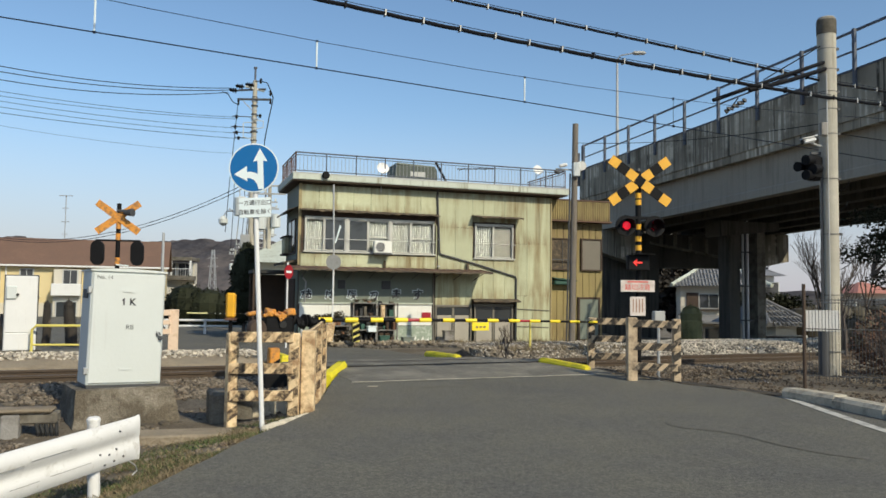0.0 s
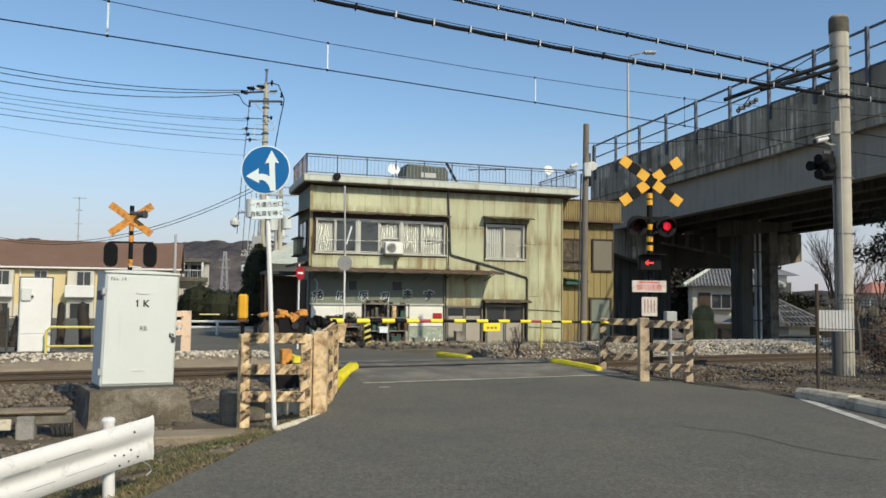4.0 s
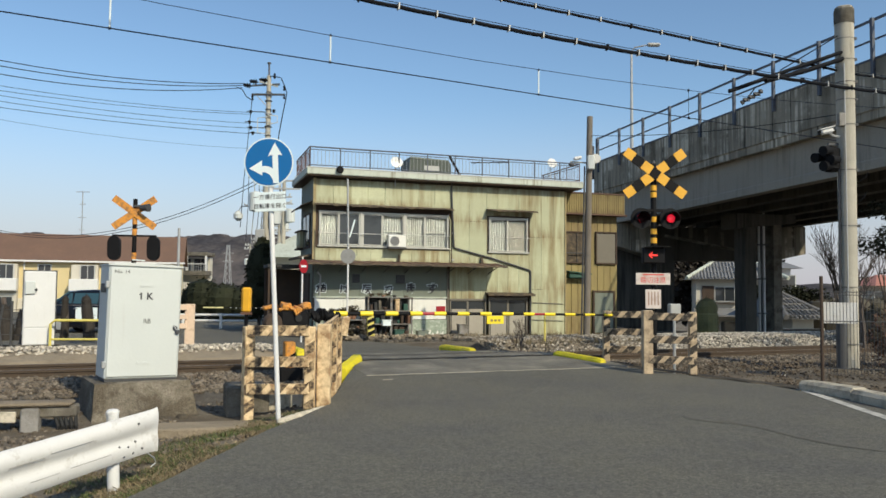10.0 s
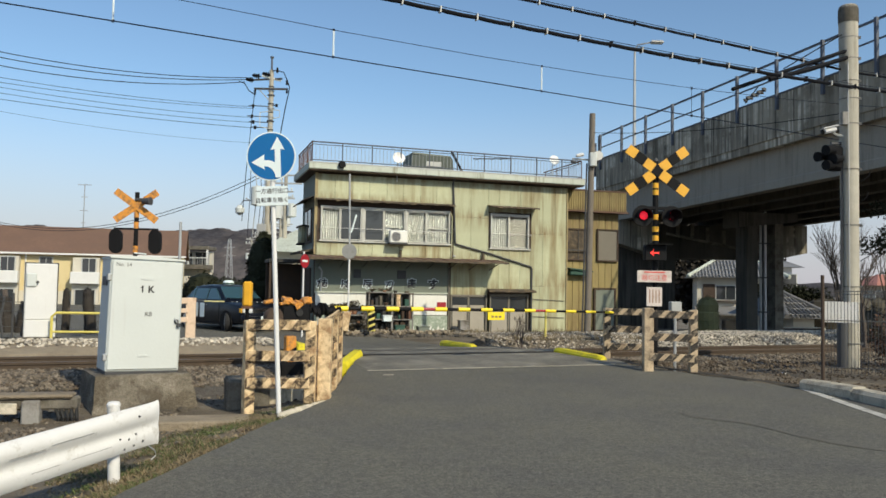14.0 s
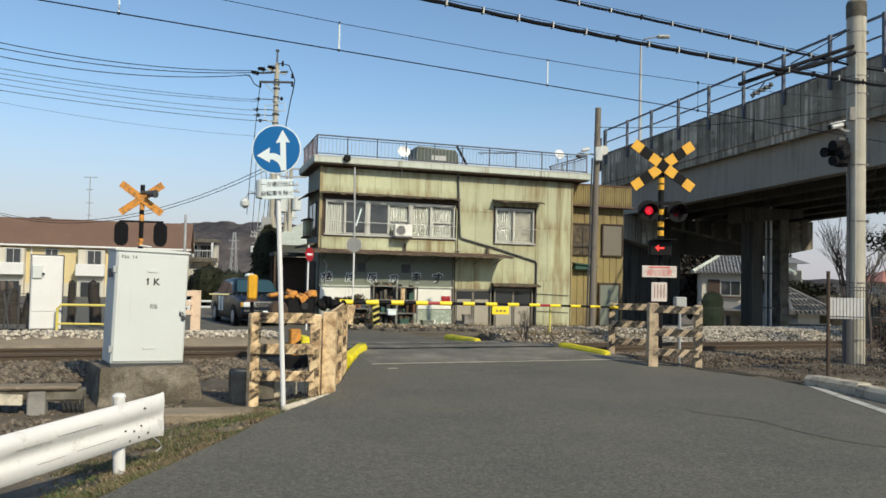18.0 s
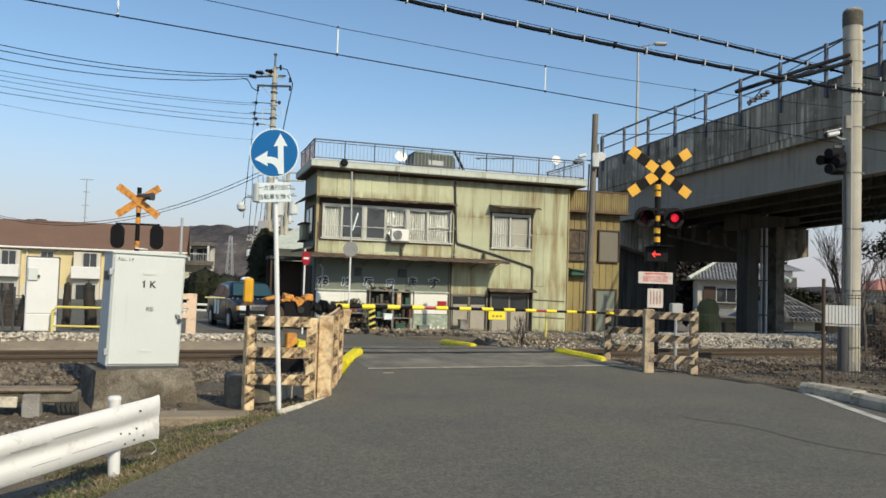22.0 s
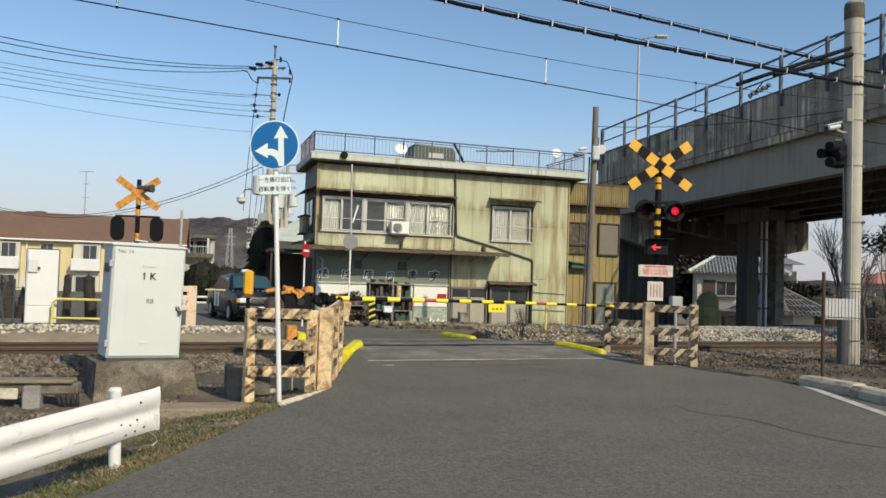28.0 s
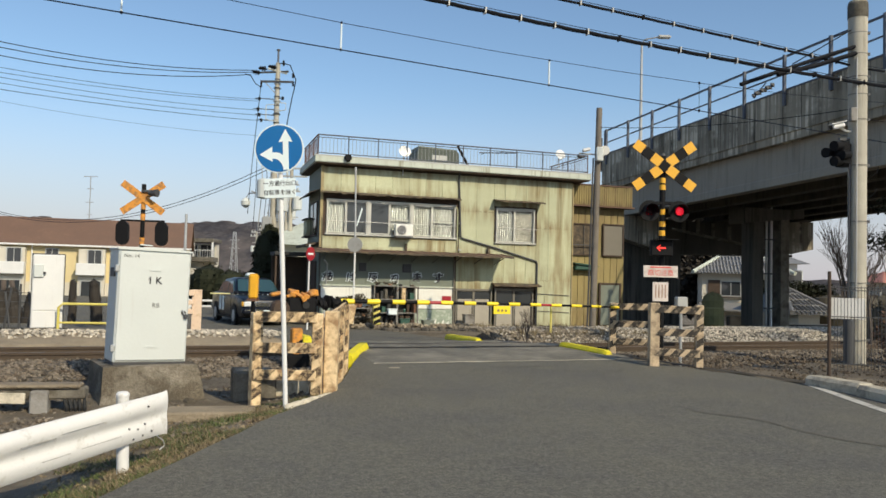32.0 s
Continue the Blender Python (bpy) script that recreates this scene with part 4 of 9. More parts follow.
    for (ax, ay), (bx, by) in (((-0.24, -0.36), (L + 0.42, -0.36)), ((-0.24, -0.36), (-0.24, Dp)), ((L + 0.42, -0.36), (L + 0.42, Dp))):
        steel = RAIL_STEEL if ax != bx else RUSTY
        rl = part("roof_railing", Mesh().cyl((ax, ay, H + 0.99), (bx, by, H + 0.99), 0.025, n=8), steel, b, "thin metal roof railing")
        part("rail", Mesh().cyl((ax, ay, H + 0.36), (bx, by, H + 0.36), 0.018, n=6), steel, rl)
        part("rail", Mesh().cyl((ax, ay, H + 0.9), (bx, by, H + 0.9), 0.014, n=6), steel, rl)
        ln = math.hypot(bx - ax, by - ay)
        for i in range(int(ln / 1.06) + 1):
            f = i * 1.06 / ln
            x, y = ax + (bx - ax) * f, ay + (by - ay) * f
            part("post", Mesh().cyl((x, y, H + 0.26), (x, y, H + 0.99), 0.022, n=6), steel, rl)
        bar = Mesh().cyl((0, 0, 0), (0, 0, 0.56), 0.007, n=4).data("baluster", GALV if ax != bx else RUSTY)
        for i in range(1, int(ln / 0.133)):
            f = i * 0.133 / ln
            part("baluster", bar, None, rl).location = (ax + (bx - ax) * f, ay + (by - ay) * f, H + 0.36)
    part("fascia_lamp", Mesh().lathe([(0.06, 0), (0.13, 0.04), (0.13, 0.09), (0.1, 0.12)], 16, pose(0.78, -0.46, H + 0.22, 90)), BLACK, b, "round black lamp on the fascia")
    # pipes
    part("downpipe", Mesh().tube([(4.98, -0.3, 5.74), (5.0, -0.1, 5.6), (5.03, -0.08, 5.4), (5.13, -0.08, 3.45), (5.2, -0.08, 3.38), (6.6, -0.08, 3.05), (8.18, -0.08, 2.62), (8.22, -0.08, 2.54), (8.22, -0.08, 0.1)], 0.035, 8), DARK_STEEL, b, "crooked dark downpipe")
    part("downpipe", Mesh().tube([(4.9, -0.07, 2.6), (4.93, -0.07, 0.05)], 0.035, 8), SHUTTER, b)
    part("conduit", Mesh().tube([(4.92, -0.06, 4.55), (5.0, -0.06, 4.4), (5.0, -0.06, 2.85)], 0.022, 8), SIDING, b)
    for z in (1.4, 0.75):
        part("conduit", Mesh().cyl((8.25, -0.055, z), (9.6, -0.055, z - 0.05), 0.014, n=5), SHUTTER, b)
    for z in (3.93, 2.95):
        part("pipe_clip", Mesh().box((5.1, -0.07, z), (0.1, 0.06, 0.04)), GALV, b)
    # letters of the shop board, brushed black with a pale edge
    for i, ch in enumerate(("", "", "", "", "ま", "す")):
        u = 0.28 + i * 0.806
        if ch:
            rim = letters("letter_rim", ch, 0.42, SIGN_WHITE, b, pose(u, -0.045, 1.87) @ UP, 0.003, "white outline of a letter")
            rim.data.offset = 0.034
            letters("letter", ch, 0.42, INK, b, pose(u, -0.056, 1.87) @ UP, 0.003, "", 0.012)
        else:
            for k, grow in ((0, 0.022), (1, 0.0)):
                g = Mesh()
                for q, (x, z, ln, turn) in enumerate(GLYPHS[i]):
                    h = ln / 2 + grow
                    g.prism([(-h, -0.022 - grow), (h, -0.034 - grow), (h, 0.02 + grow), (-h, 0.034 + grow)], 0.004, pose(u + x, -0.042 - 0.016 * k - 0.0006 * q, 1.86 + z, 0, -turn, 0))
                part("letter" if k else "letter_rim", g, INK if k else SIGN_WHITE, b, "" if k else "white outline of a letter")
    for u, s in ((1.5, 0.26), (3.12, 0.32)):
        part("vent", Mesh().box((u, -0.06, 2.22), (s, 0.06, 0.3), ch=0.01), DARK_STEEL, b)
    part("wall_lamp", Mesh().tube([(0.22, -0.05, 1.6), (0.22, -0.2, 2.3), (0.1, -0.3, 2.42)], 0.03, 6), GALV, b, "bent grey pipe")
    # annex
    an = part("annex_wall", Mesh().box((11.1, 3.02, 2.7), (2.62, 4.6, 5.4)), SIDING_OCHRE, b, "ochre tin-clad annex")
    for i in range(9):
        part("siding_panel", Mesh().box((9.9 + i * 0.29, 0.69, 2.4), (0.27, 0.03, 4.8)), SIDING_OCHRE, an)
    part("parapet", Mesh().box((11.2, 0.6, 5.33), (2.85, 0.3, 0.8), ch=0.02), SIDING_OCHRE, an)
    for i in range(28):
        part("parapet_rib", Mesh().cyl((9.85 + i * 0.1, 0.445, 4.94), (9.85 + i * 0.1, 0.445, 5.7), 0.022, n=6), SIDING_OCHRE, an)
    part("parapet_cap", Mesh().box((11.2, 0.6, 5.75), (2.9, 0.36, 0.05)), AWNING, an)
    part("drip_edge", Mesh().box((11.2, 0.5, 4.9), (2.86, 0.42, 0.06)), AWNING, an)
    part("screen", Mesh().box((10.54, 0.65, 3.58), (0.98, 0.06, 1.22), ch=0.01), HOOD, an, "brown screened window")
    part("screen_frame", Mesh().ring(10.02, 11.06, 2.95, 4.22, 0.05, 0.58, 0.68), DARKWOOD, an)
    part("screen_bar", Mesh().cyl((10.02, 0.5, 3.35), (11.1, 0.5, 3.35), 0.022, n=6), DARK_STEEL, an)
    part("screen_bar", Mesh().cyl((10.54, 0.6, 2.98), (10.54, 0.6, 4.2), 0.016, n=6), DARK_STEEL, an)
    part("shutter", Mesh().box((11.85, 0.64, 3.58), (0.88, 0.06, 1.2), ch=0.01), SHUTTER, an, "brown-grey shutter")
    part("shutter_frame", Mesh().ring(11.38, 12.33, 2.94, 4.24, 0.05, 0.57, 0.66), DARKWOOD, an)
    part("door", Mesh().box((11.75, 0.64, 1.0), (0.85, 0.07, 1.6), ch=0.01), SIDING_GREY, an, "pale back door")
    part("door_frame", Mesh().ring(11.26, 12.24, 0.1, 1.88, 0.07, 0.58, 0.68), DARKWOOD, an)
    gb = part("gutter_box", Mesh().box((10.55, 0.5, 2.45), (0.95, 0.3, 0.2), ch=0.04), BIN_GREEN, an, "green plastic gutter box")
    part("gutter_lid", Mesh().box((10.55, 0.46, 2.58), (1.0, 0.36, 0.04), Euler((0.12, 0.09, 0)).to_matrix()), BIN_GREEN, gb)
    # street side: tin in darker grey-green, the wall's shade put into its colour
    for i in range(3):
        part("siding_panel", Mesh().box((-0.012, 0.66 + i * 0.94, 2.87), (0.03, 0.92, 5.7)), SIDING_GREY, b)
    part("corner_trim", Mesh().box((-0.02, 0.16, 3.85), (0.05, 0.26, 1.9)), DARKWOOD, b, "dark brown corner board")
    # dark panel added in place of glass, so the lower opening stays dark
    part("side_shutter", Mesh().box((-0.05, 1.5, 1.35), (0.06, 1.9, 2.1)), DARKWOOD, b, "dark panel over the lower side window")
    for z0, z1 in ((3.3, 4.55),):
        sw = part("side_window", Mesh().box((-0.04, 1.35, (z0 + z1) / 2), (0.06, 1.5, z1 - z0)), DARKWOOD, b, "dark side window")
        part("pane", Mesh().box((-0.075, 1.35, (z0 + z1) / 2), (0.012, 1.36, z1 - z0 - 0.14)), PANE, sw)
        part("glazing_bar", Mesh().box((-0.085, 1.35, (z0 + z1) / 2), (0.012, 0.05, z1 - z0 - 0.1)), DARKWOOD, sw)
    part("side_hood", ragged_strip(0.2, 2.9, 0.0, 0.16, 0.02, 0.0, -0.42, 12), HOOD, b, "dark tin hood on the street side").matrix_basis = pose(0, 3.1, 4.95, 0, 0, -90)
    bay = part("side_bay", Mesh().box((-0.1, 2.6, 3.68), (0.2, 0.75, 0.62), ch=0.02), SIDING, b, "shallow grey-green bay on the street side")
    part("bay_roof", Mesh().box((-0.12, 2.6, 4.02), (0.3, 0.9, 0.06), Matrix.Rotation(-0.25, 3, "Y")), HOOD, bay)
    part("bay_sill", Mesh().box((-0.12, 2.6, 3.34), (0.28, 0.85, 0.06)), DARKWOOD, bay)
    part("side_canopy", Mesh().box((-0.2, 1.5, 3.0), (0.6, 2.6, 0.08), Matrix.Rotation(-0.2, 3, "Y")), HOOD, b, "dark sloping tin canopy")
    cp = part("lean_to", Mesh().box((-0.7, 2.9, 2.68), (1.3, 1.6, 0.12)), TARP_BACKING, b, "dark lean-to roof over the side yard")
    # added panel: makes the yard dark and hides the pale house beyond
    part("lean_to_wall", Mesh().box((-0.55, 3.62, 1.3), (1.5, 0.06, 2.6)), DARKWOOD, cp, "dark panel added behind the lean-to")
    for v in (2.2, 3.5):
        part("lean_to_post", Mesh().box((-1.28, v, 1.3), (0.07, 0.07, 2.7)), DARKWOOD, cp)
    return b


shop()


def aircon(m):
    a = thing("air_conditioner", "cream outdoor air conditioner unit on the window sill", "air conditioner", m)
    part("casing", Mesh().box((0, 0, 0.23), (0.64, 0.26, 0.42), ch=0.02), PANEL, a)
    part("fan_grille", Mesh().cyl((-0.1, -0.125, 0.23), (-0.1, -0.14, 0.23), 0.17, n=24), DARK_STEEL, a)
    for r in (0.05, 0.1, 0.15):
        g = Mesh()
        for i in range(24):
            t0, t1 = 2 * math.pi * i / 24, 2 * math.pi * (i + 1) / 24
            g.cyl((-0.1 + r * math.cos(t0), -0.146, 0.23 + r * math.sin(t0)), (-0.1 + r * math.cos(t1), -0.146, 0.23 + r * math.sin(t1)), 0.006, n=4)
        part("grille_ring", g, WHITE, a)
    part("feet", Mesh().box((0, 0, 0.0), (0.6, 0.3, 0.04)), DARK_STEEL, a)
    return a


B = pose(-4.48, 27.5, -0.3, 0, 0, 18.3)
aircon(B @ pose(2.9, -0.28, 3.33))
part("bracket", Mesh().box((2.9, -0.24, 3.31), (0.66, 0.42, 0.03)), DARK_STEEL, bpy.data.objects["shop_building"])


# ---- overpass ----
def overpass():
    """Road bridge rising towards the camera's side, seen from below its edge."""
    a, b = Vector((13.05, 25.5, 0)), Vector((8.45, 40.8, 0))
    d = (b - a).normalized()
    o = Vector((-d.y, d.x, 0)) * -1  # to its far side
    if o.x < 0:
        o = -o
    d2, o2 = Vector((0.19, 0.982, 0)), Vector((0.982, -0.19, 0))  # it bends away at its far end

    def at(s, w, z):
        """s metres from the near reference along the bridge; z at that reference, with the grade."""
        p = a + d * min(s, 17.3) + o * w
        if s > 17.3:
            p = a + d * 17.3 + d2 * (s - 17.3) + o2 * w
        return Vector((p.x, p.y, z - 0.0245 * s))

    br = thing("overpass_bridge", "grey concrete road overpass with stained parapet and steel railing", "bridge")
    s0, s1 = -9, 21

    def run(name, pts, material, parent, label=""):
        """A bar of constant section along the bridge; pts (across, height)."""
        n = len(pts)
        vs = [at(q, w, z) for q in (s0, 17.25, 17.35, s1) for w, z in pts]
        fs = [tuple(range(n)), tuple(range(3 * n, 4 * n))] + [(j * n + i, j * n + (i + 1) % n, (j + 1) * n + (i + 1) % n, (j + 1) * n + i) for j in range(3) for i in range(n)]
        return part(name, Mesh().add(vs, fs), material, parent, label)

    W = 11.0
    run("parapet", [(0, 7.25), (0.25, 7.25), (0.25, 8.8), (0, 8.8)], CONC_BRIDGE, br, "rain-streaked concrete parapet")
    run("deck", [(0.05, 6.95), (W, 6.95), (W, 7.4), (0.05, 7.4)], CONC_BRIDGE, br)
    run("parapet", [(W - 0.25, 7.25), (W, 7.25), (W, 8.8), (W - 0.25, 8.8)], CONC_BRIDGE, br)
    # outer girder in plain concrete; inner ones darker, the underside's shade in their colour
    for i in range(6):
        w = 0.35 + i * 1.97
        run("girder", [(w, 5.47), (w + 0.5, 5.47), (w + 0.5, 5.75), (w + 0.22, 5.95), (w + 0.22, 6.98), (w + 0.02, 6.98), (w + 0.02, 5.8), (w, 5.75)], GIRDER if i == 0 else PIER_SHADED, br, "deep concrete girder" if i == 0 else "")
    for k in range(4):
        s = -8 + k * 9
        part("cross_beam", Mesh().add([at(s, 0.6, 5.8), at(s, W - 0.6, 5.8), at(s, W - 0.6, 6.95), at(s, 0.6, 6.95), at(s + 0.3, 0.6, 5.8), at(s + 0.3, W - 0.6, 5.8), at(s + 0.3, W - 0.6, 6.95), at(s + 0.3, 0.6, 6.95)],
                                      [(0, 1, 2, 3), (4, 5, 6, 7), (0, 1, 5, 4), (2, 3, 7, 6), (0, 3, 7, 4), (1, 2, 6, 5)]), PIER_SHADED, br)
    # railing on the parapet
    rl = run("railing", [(0.08, 10.08), (0.15, 10.08), (0.15, 10.15), (0.08, 10.15)], RAIL_STEEL, br, "blue-grey steel railing")
    run("rail", [(0.09, 9.45), (0.14, 9.45), (0.14, 9.5), (0.09, 9.5)], RAIL_STEEL, rl)
    run("kerb_cap", [(-0.03, 8.8), (0.28, 8.8), (0.28, 8.86), (-0.03, 8.86)], RAIL_STEEL, rl)
    for i in range(13):
        s = 16.75 - 2.25 * 11 + i * 2.25
        p = at(s, -0.06, 8.25)
        part("post", Mesh().box(p + Vector((0, 0, 0.93)), (0.1, 0.1, 1.86), Matrix.Rotation(math.atan2(d.y, d.x), 3, "Z")), RAIL_STEEL, rl)
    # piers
    for s, w0, w1, mm in ((10.5, 4.25, 4.85, PIER_SHADED), (10.9, 6.15, 6.62, CONC_OLD)):
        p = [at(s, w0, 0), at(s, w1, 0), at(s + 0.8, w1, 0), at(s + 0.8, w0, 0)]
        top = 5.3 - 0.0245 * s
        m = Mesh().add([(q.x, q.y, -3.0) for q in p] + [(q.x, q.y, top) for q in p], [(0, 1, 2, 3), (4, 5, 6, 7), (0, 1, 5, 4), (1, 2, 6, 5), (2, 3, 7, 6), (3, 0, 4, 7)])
        part("pier", m, mm, br, "dark concrete pier" if mm == PIER_SHADED else "weathered concrete pier")
    for w, mm in ((5.0, SIGN_BACK), (5.28, WHITE), (5.14, DARK_STEEL)):
        p = at(10.5, w, 0)
        part("drain_pipe", Mesh().cyl((p.x, p.y, -0.5), (p.x, p.y, 5.6), 0.055, n=8), mm, br, "pale drain pipe" if mm != DARK_STEEL else "dark drain pipe")
    for z in (0.6, 2.2, 3.8):
        p = at(10.45, 5.14, 0)
        part("pipe_clamp", Mesh().box((p.x, p.y, z), (0.5, 0.1, 0.06)), DARK_STEEL, br)
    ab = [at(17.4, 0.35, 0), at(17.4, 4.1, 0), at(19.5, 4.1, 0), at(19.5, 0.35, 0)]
    part("abutment", Mesh().add([(q.x, q.y, -3.0) for q in ab] + [(q.x, q.y, 5.0) for q in ab], [(0, 1, 2, 3), (4, 5, 6, 7), (0, 1, 5, 4), (1, 2, 6, 5), (2, 3, 7, 6), (3, 0, 4, 7)]), PIER_SHADED, br, "dark concrete abutment")
    # far cap: dark concrete for its shaded length, paler for the sunlit outer end
    for s, w0, w1, low, mm in ((10.2, 3.6, 6.85, 4.75, PIER_SHADED), (18.6, 0.5, 9.3, 3.7, PIER_SHADED), (18.6, 9.3, W - 0.15, 3.7, CONC_BRIDGE)):
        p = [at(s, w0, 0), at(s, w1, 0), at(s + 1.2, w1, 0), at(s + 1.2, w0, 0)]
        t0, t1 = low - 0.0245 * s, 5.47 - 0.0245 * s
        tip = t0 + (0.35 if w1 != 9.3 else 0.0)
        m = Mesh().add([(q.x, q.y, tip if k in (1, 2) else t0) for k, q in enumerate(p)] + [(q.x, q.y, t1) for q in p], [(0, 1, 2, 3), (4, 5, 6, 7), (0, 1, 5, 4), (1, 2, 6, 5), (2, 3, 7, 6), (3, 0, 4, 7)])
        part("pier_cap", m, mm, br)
    # service pipe and hangers under the deck, and the bearing seat of the abutment
    sp = part("service_pipe", Mesh().cyl((11.261, 40, 4.403), (16.409, 40, 3.404), 0.07, n=8), CONC_OLD, br, "grey service pipe under the deck")
    for a_, b_ in (((11.872, 40.1, 5.051), (11.854, 40.05, 4.295)), ((12.597, 40.1, 4.91), (12.577, 40.05, 4.154)), ((13.381, 40.1, 4.758), (13.359, 40.05, 4.002)), ((14.193, 40.1, 4.601), (14.17, 40.05, 3.845)), ((15.064, 40.1, 4.432), (15.039, 40.05, 3.677)), ((15.878, 40.1, 4.274), (15.85, 40.05, 3.519)),):
        part("hanger", Mesh().box((Vector(a_) + Vector(b_)) / 2, (0.16, 0.12, a_[2] - b_[2])), CONC_OLD, sp)
    part("bearing_seat", Mesh().add([(8.922, 40.3, 3.89), (10.791, 40.3, 3.29), (10.791, 40.3, 5.066), (8.922, 40.3, 5.066), (8.922, 41.6, 3.89), (10.791, 41.6, 3.29), (10.791, 41.6, 5.066), (8.922, 41.6, 5.066)], [(0, 1, 2, 3), (4, 5, 6, 7), (0, 1, 5, 4), (1, 2, 6, 5), (2, 3, 7, 6), (3, 0, 4, 7)]), CONC_BRIDGE, br, "stained concrete bearing seat")
    return br, at


bridge, bridge_at = overpass()


def street_lamp(x, y, z0, z1):
    s = thing("street_lamp", "tall thin galvanised street lamp on the overpass", "street lamp", pose(x, y, z0))
    h = z1 - z0
    part("pole", Mesh().cyl((0, 0, 0), (0, 0, h - 0.3), 0.11, 0.06, 10), GALV, s)
    part("arm", Mesh().tube([(0, 0, h - 0.35), (0.15, -0.1, h - 0.1), (0.9, -0.3, h)], 0.04, 6), GALV, s)
    part("lamp_head", Mesh().box((1.15, -0.36, h - 0.02), (0.75, 0.3, 0.2), ch=0.08), SIGN_BACK, s)
    return s


street_lamp(10.56, 44.0, 7.9, 15.4)


# ---- near side of the track ----
PLINTH = mat("brown_stained_concrete", (0.125, 0.104, 0.074), 0.95, var=0.4, scale=1.6, fine=45, bump=0.6, dirt=(0.27, 0.24, 0.19), dirt_amt=0.32, dirt_scale=2.2, speck=0.2)
SIGN_DIM = mat("faded_grey_ink", (0.13, 0.135, 0.135), 0.6, var=0.2, scale=20, bump=0.0)


def control_box():
    m = pose(-3.98, 10.6, 0, 0, 0, 33)
    b = thing("signal_control_cabinet", "pale grey steel crossing control cabinet on a concrete plinth", "control cabinet", m @ pose(0, 0.3, 0.3, 0, 1.2, 0))
    part("body", Mesh().box((0, 0, 0.76), (0.94, 0.6, 1.5), ch=0.015), BOXGREY, b)
    part("door", Mesh().box((0, -0.31, 0.76), (0.9, 0.025, 1.44), ch=0.008), BOXGREY, b)
    part("roof_cap", Mesh().prism([(-0.485, 0), (0.485, 0), (0.485, 0.02), (0.3, 0.036), (0, 0.045), (-0.3, 0.036), (-0.485, 0.02)], 0.645, pose(0, -0.328, 1.5)), BOXGREY, b)
    part("base_frame", Mesh().box((0, 0, 0.0), (0.92, 0.58, 0.05)), DARK_STEEL, b)
    h = part("handle", Mesh().lathe([(0.03, 0), (0.03, 0.02), (0.012, 0.03)], 12, pose(0.4, -0.322, 0.68, 90)), DARK_STEEL, b, "dark door handle with padlock")
    part("handle_bar", Mesh().box((0.392, -0.35, 0.69), (0.018, 0.014, 0.08), Matrix.Rotation(radians(-30), 3, "Y"), ch=0.005), GALV, h)
    part("padlock", Mesh().box((0.425, -0.352, 0.63), (0.05, 0.03, 0.06), ch=0.01), DARK_STEEL, h)
    part("side_vent", Mesh().box((-0.478, 0.0, 1.2), (0.012, 0.3, 0.12)), DARK_STEEL, b)
    for z in (1.25, 0.2):
        part("hinge", Mesh().box((-0.48, -0.27, z), (0.05, 0.09, 0.09), ch=0.01), GALV, b)
    part("vent", Mesh().box((0.0, -0.327, 1.25), (0.16, 0.012, 0.04)), BOXGREY, b)
    part("vent", Mesh().box((0.0, -0.327, 0.22), (0.16, 0.012, 0.025)), BOXGREY, b)
    letters("cabinet_letters", "1 K", 0.128, INK, b, pose(0.0, -0.326, 1.1) @ UP, label="black stencilled letters", bold=0.003)
    part("letter_flag", Mesh().box((-0.07, -0.327, 1.132), (0.011, 0.004, 0.035), Matrix.Rotation(radians(50), 3, "Y")), INK, b)
    letters("cabinet_letters", "RB", 0.085, SIGN_DIM, b, pose(0.03, -0.326, 0.77) @ UP, label="small black letters")
    letters("cabinet_letters", "No. 14", 0.07, SIGN_DIM, b, pose(-0.31, -0.326, 1.42) @ UP, label="small black number")
    # plinth of poured concrete, its faces pitted and its foot broken
    bmx = bmesh.new()
    low, top = [(-0.66, -0.42), (0.74, -0.42), (0.74, 0.75), (-0.66, 0.75)], [(-0.6, -0.3), (0.6, -0.3), (0.6, 0.7), (-0.6, 0.7)]
    n, rows = 12, 8
    ring = []
    for j in range(rows + 1):
        f = j / rows
        line = []
        for k in range(4):
            for q in range(n):
                g = q / n
                p = Vector(low[k]).lerp(Vector(low[(k + 1) % 4]), g).lerp(Vector(top[k]).lerp(Vector(top[(k + 1) % 4]), g), f)
                e_ = 0.018 * noise.noise((p.x * 5, p.y * 5, f * 5)) + (0.05 * noise.noise((p.x * 2.3, p.y * 2.3, 8)) if j < 3 else 0)
                out = Vector((p.x, p.y - 0.15)).normalized() * e_
                line.append(bmx.verts.new((p.x + out.x, p.y + out.y, -0.45 + 0.73 * f)))
        ring.append(line)
    for j in range(rows):
        for q in range(4 * n):
            bmx.faces.new((ring[j][q], ring[j][(q + 1) % (4 * n)], ring[j + 1][(q + 1) % (4 * n)], ring[j + 1][q]))
    bmx.faces.new(ring[rows])
    bmesh.ops.recalc_face_normals(bmx, faces=bmx.faces)
    me = bpy.data.meshes.new("concrete_plinth")
    bmx.to_mesh(me)
    bmx.free()
    me.materials.append(PLINTH)
    pl = new("concrete_plinth", me)
    pl.matrix_basis = m @ pose(0, 0.15, 0)
    tagged(pl, "rough weathered concrete plinth under the control cabinet", "plinth")
    bk = Mesh()
    rn = random.Random(6)
